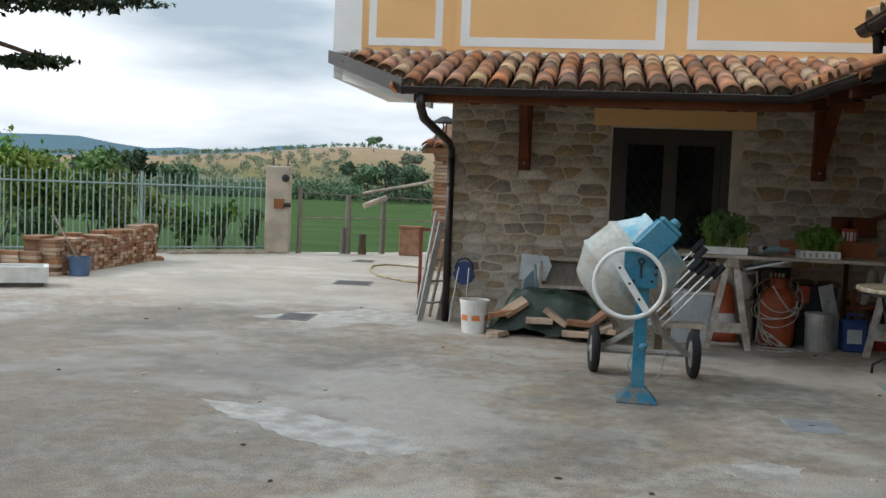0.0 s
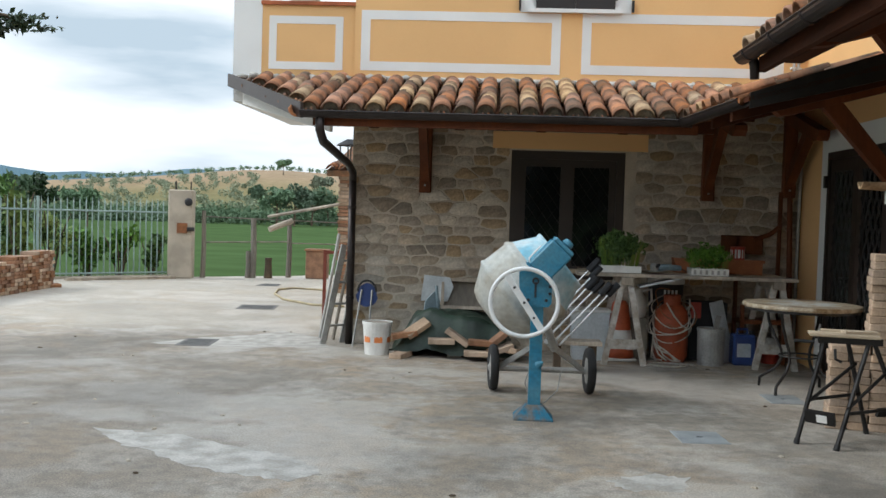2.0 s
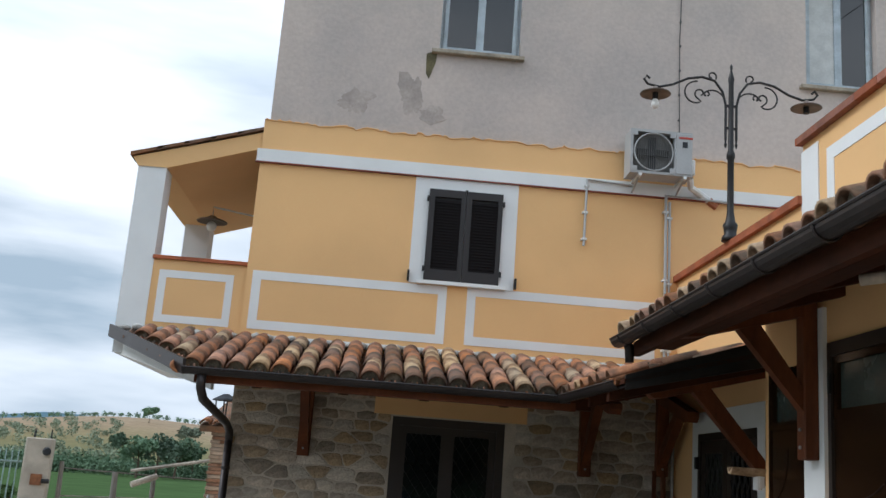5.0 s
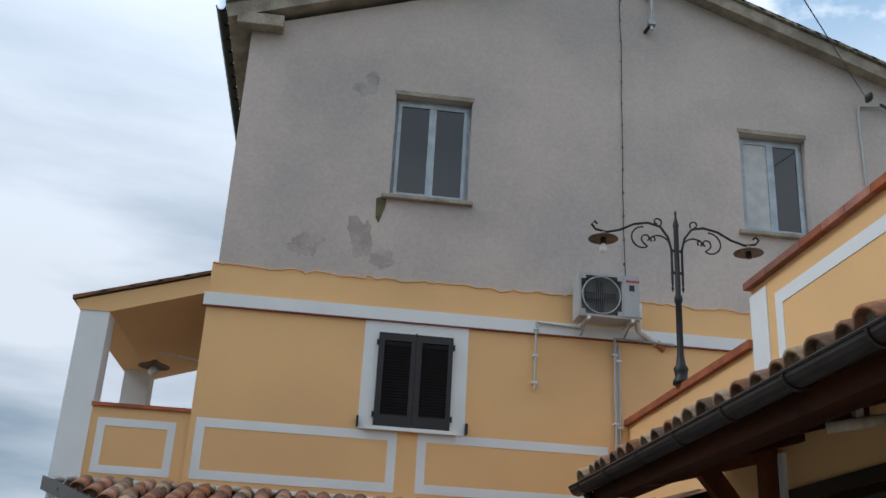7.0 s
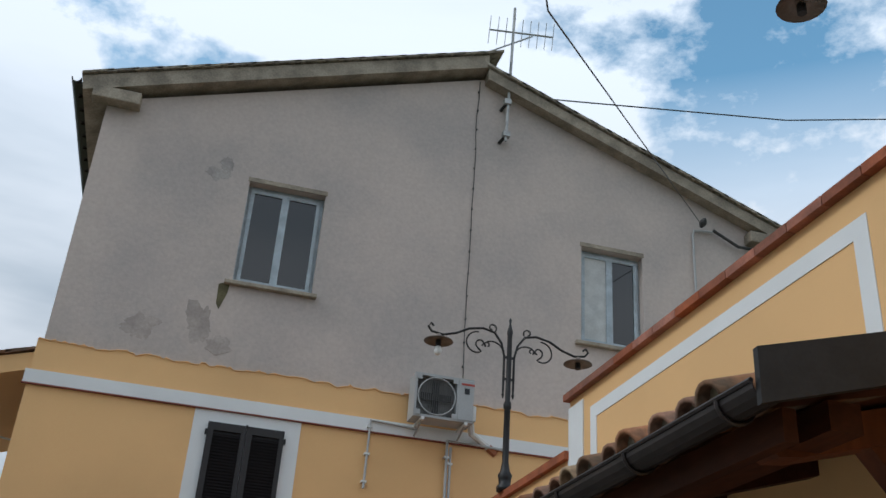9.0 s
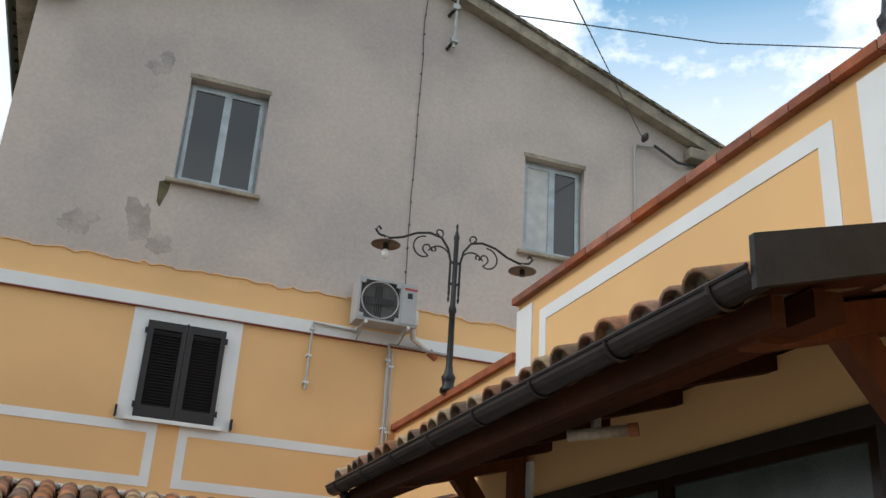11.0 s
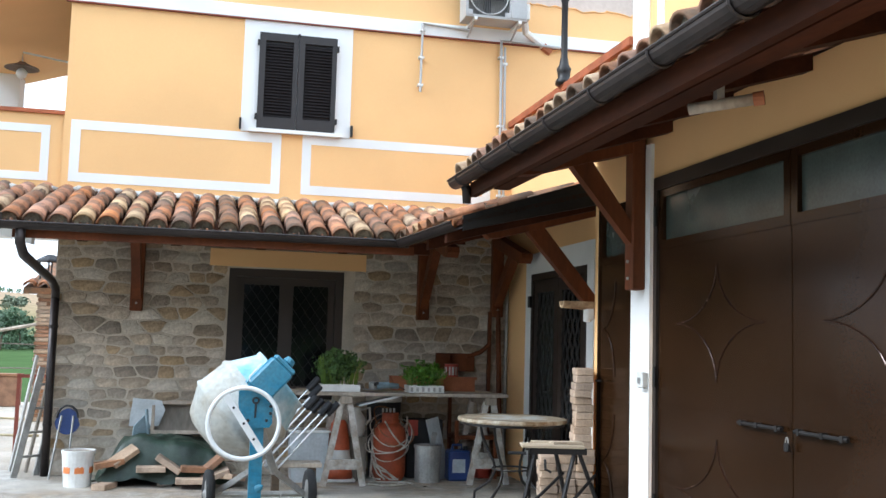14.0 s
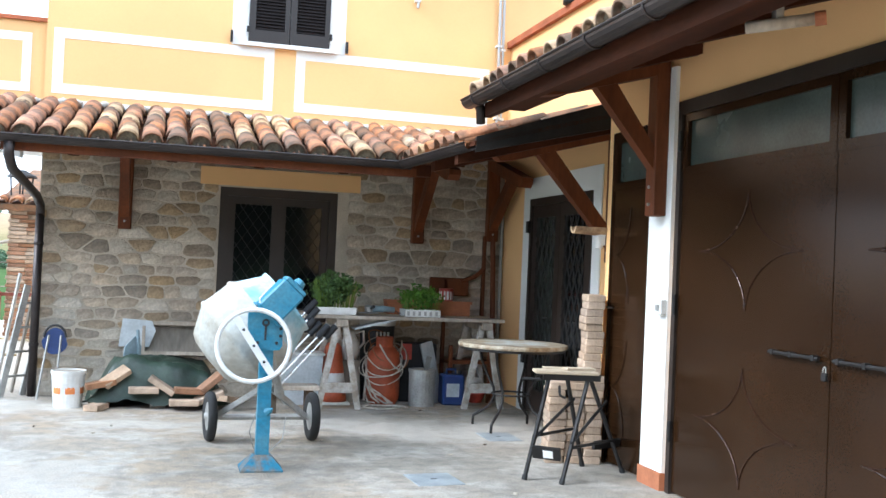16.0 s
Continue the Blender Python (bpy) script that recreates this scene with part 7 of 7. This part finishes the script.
# ---- brick outbuilding ----
shed = thing("brick_outbuilding", "small old brick outbuilding with a tiled roof", "outbuilding", (0, 0, 0))
part("wall", B(-2.0, -0.82, 17.03, 20.5, 0, 2.06), "mortar", shed)
r = random.Random(23)
for i in range(32):
    for j in range(5):
        x = -2.02 + j * 0.275 - (0.13 if i % 2 else 0)
        if x > -0.95:
            continue
        ob = new("brick", brick_red if r.random() < 0.6 else brick_mesh)
        ob.parent = shed
        ob.matrix_local = pose(max(x + 0.135, -1.9) + r.uniform(-0.006, 0.006), 17.06 + r.uniform(-0.01, 0.01), 0.01 + i * 0.064)
part("roof", P([(16.75, 2.04), (20.8, 2.9), (20.8, 3.0), (16.75, 2.14)], -2.2, -0.82, "x"), "tile_dark", shed)
for i in range(6):
    ob = new("roof_tile", TILES[i % len(TILES)])
    ob.parent = shed
    ob.matrix_local = pose(-2.12 + i * 0.22, 16.72, 2.16, 12, 0, 0)
cage = thing("roof_vent", "small black metal cowl on the outbuilding roof", "cowl", (-1.95, 17.6, 2.32))
part("cap", L([(0.24, 0.30), (0.22, 0.33), (0.05, 0.42)], 12), "dark", cage)
for k in range(4):
    part("leg", T([(0.15 * math.cos(k * 1.57), 0.15 * math.sin(k * 1.57), 0), (0.17 * math.cos(k * 1.57), 0.17 * math.sin(k * 1.57), 0.31)], 0.014, 5), "dark", cage)

# ---- stones of the ground floor wall ----
r = random.Random(101)


def clipped(poly, px, pz, nx, nz):
    """The part of a polygon on the side of the line through (px, pz) away from (nx, nz)."""
    out = []
    for i, a in enumerate(poly):
        b = poly[(i + 1) % len(poly)]
        da, db = (a[0] - px) * nx + (a[1] - pz) * nz, (b[0] - px) * nx + (b[1] - pz) * nz
        if da <= 0:
            out.append(a)
        if da * db < 0:
            k = da / (da - db)
            out.append((a[0] + (b[0] - a[0]) * k, a[1] + (b[1] - a[1]) * k))
    return out


def rubble(x0, x1, z0, z1):
    """Roughly coursed rubble: every stone is the ground nearest to its own centre, wider than high."""
    seeds, z = [], z0 - 0.03
    while z < z1 + 0.05:
        h = r.choice((0.075, 0.10, 0.12, 0.14, 0.17))
        x = x0 - r.uniform(0, 0.2)
        while x < x1 + 0.1:
            w = r.choice((r.uniform(0.11, 0.18), r.uniform(0.2, 0.3), r.uniform(0.26, 0.40))) * (1.12 if h > 0.12 else 0.9)
            seeds.append((x + w / 2, z + h / 2 + r.uniform(-0.17, 0.17) * h))
            x += w
        z += h
    for i, (a, b) in enumerate(seeds):
        poly = [(a - 0.5, b - 0.3), (a + 0.5, b - 0.3), (a + 0.5, b + 0.3), (a - 0.5, b + 0.3)]
        for j, (c, d) in enumerate(seeds):
            if j != i and abs(c - a) < 0.8 and abs(d - b) < 0.45:
                poly = clipped(poly, (a + c) / 2, (b + d) / 2, (c - a) * 0.15, d - b)
                if len(poly) < 3:
                    break
        for px, pz, nx, nz in ((x0, 0, -1, 0), (x1, 0, 1, 0), (0, z0, 0, -1), (0, z1, 0, 1)):
            poly = clipped(poly, px, pz, nx, nz) if len(poly) > 2 else poly
        if len(poly) < 3:
            continue
        cx, cz = sum(p[0] for p in poly) / len(poly), sum(p[1] for p in poly) / len(poly)
        wx0, wx1, wz0, wz1 = 0.895, 2.265, 0.785, 2.41
        if wx0 < cx < wx1 and wz0 < cz < wz1:
            continue
        if cx <= wx0 and wz0 < cz < wz1:
            poly = clipped(poly, wx0, 0, 1, 0)
        elif cx >= wx1 and wz0 < cz < wz1:
            poly = clipped(poly, wx1, 0, -1, 0)
        elif wx0 - 0.1 < cx < wx1 + 0.1:
            poly = clipped(poly, 0, wz0 if cz < 1.5 else wz1, 0, 1 if cz < 1.5 else -1)
        if len(poly) > 2:
            yield poly


def stone_mesh(poly, cx, cz, mat):
    """One rough-hewn stone: an irregular outline with rounded arrises, its back at y = 0, its face towards -y."""
    loop = [(x - cx, z - cz) for x, z in poly]
    for k in (0.13, 0.24):
        cut = []
        for i, p in enumerate(loop):
            q = loop[(i + 1) % len(loop)]
            cut += [(p[0] + (q[0] - p[0]) * k, p[1] + (q[1] - p[1]) * k), (q[0] + (p[0] - q[0]) * k, q[1] + (p[1] - q[1]) * k)]
        loop = [p for i, p in enumerate(cut) if math.dist(p, cut[i - 1]) > 0.012]
        if len(loop) < 4:
            return None
    ext = max(0.02, min(max(p[0] for p in loop) - min(p[0] for p in loop), max(p[1] for p in loop) - min(p[1] for p in loop)))
    joint = 1 - r.uniform(0.010, 0.024) / ext
    if joint < 0.55:
        return None
    base = [(x * (joint + 1) / 2 * r.uniform(0.96, 1.015), z * joint * r.uniform(0.94, 1.02)) for x, z in loop]
    d = r.uniform(0.003, 0.010)
    tx, tz = r.uniform(-0.02, 0.02), r.uniform(-0.05, 0.05)
    bm = bmesh.new()
    n = len(base)
    rings = [[bm.verts.new((x * k, y + (tx * x + tz * z if y < 0 else 0) + r.uniform(-0.0015, 0.0015), z * k)) for x, z in base] for k, y in ((1.0, 0.004), (0.985, -d * 0.75), (0.93, -d), (0.5, -d - r.uniform(0, 0.003)))]
    for a, b in zip(rings, rings[1:]):
        for i in range(n):
            bm.faces.new((a[i], a[(i + 1) % n], b[(i + 1) % n], b[i]))
    bm.faces.new(rings[-1])
    return mesh_of("stone", bm, mat)


for poly in rubble(-0.845, 4.055, 0.02, 2.64):
    cx, cz = sum(p[0] for p in poly) / len(poly), sum(p[1] for p in poly) / len(poly)
    q = r.random()
    me = stone_mesh(poly, cx, cz, "stone_warm" if q < 0.2 else "stone_pale" if q < 0.42 else "stone")
    if me:
        ob = new("stone", me)
        ob.parent = wall_stone
        ob.matrix_local = pose(cx, YF - 0.001, cz)
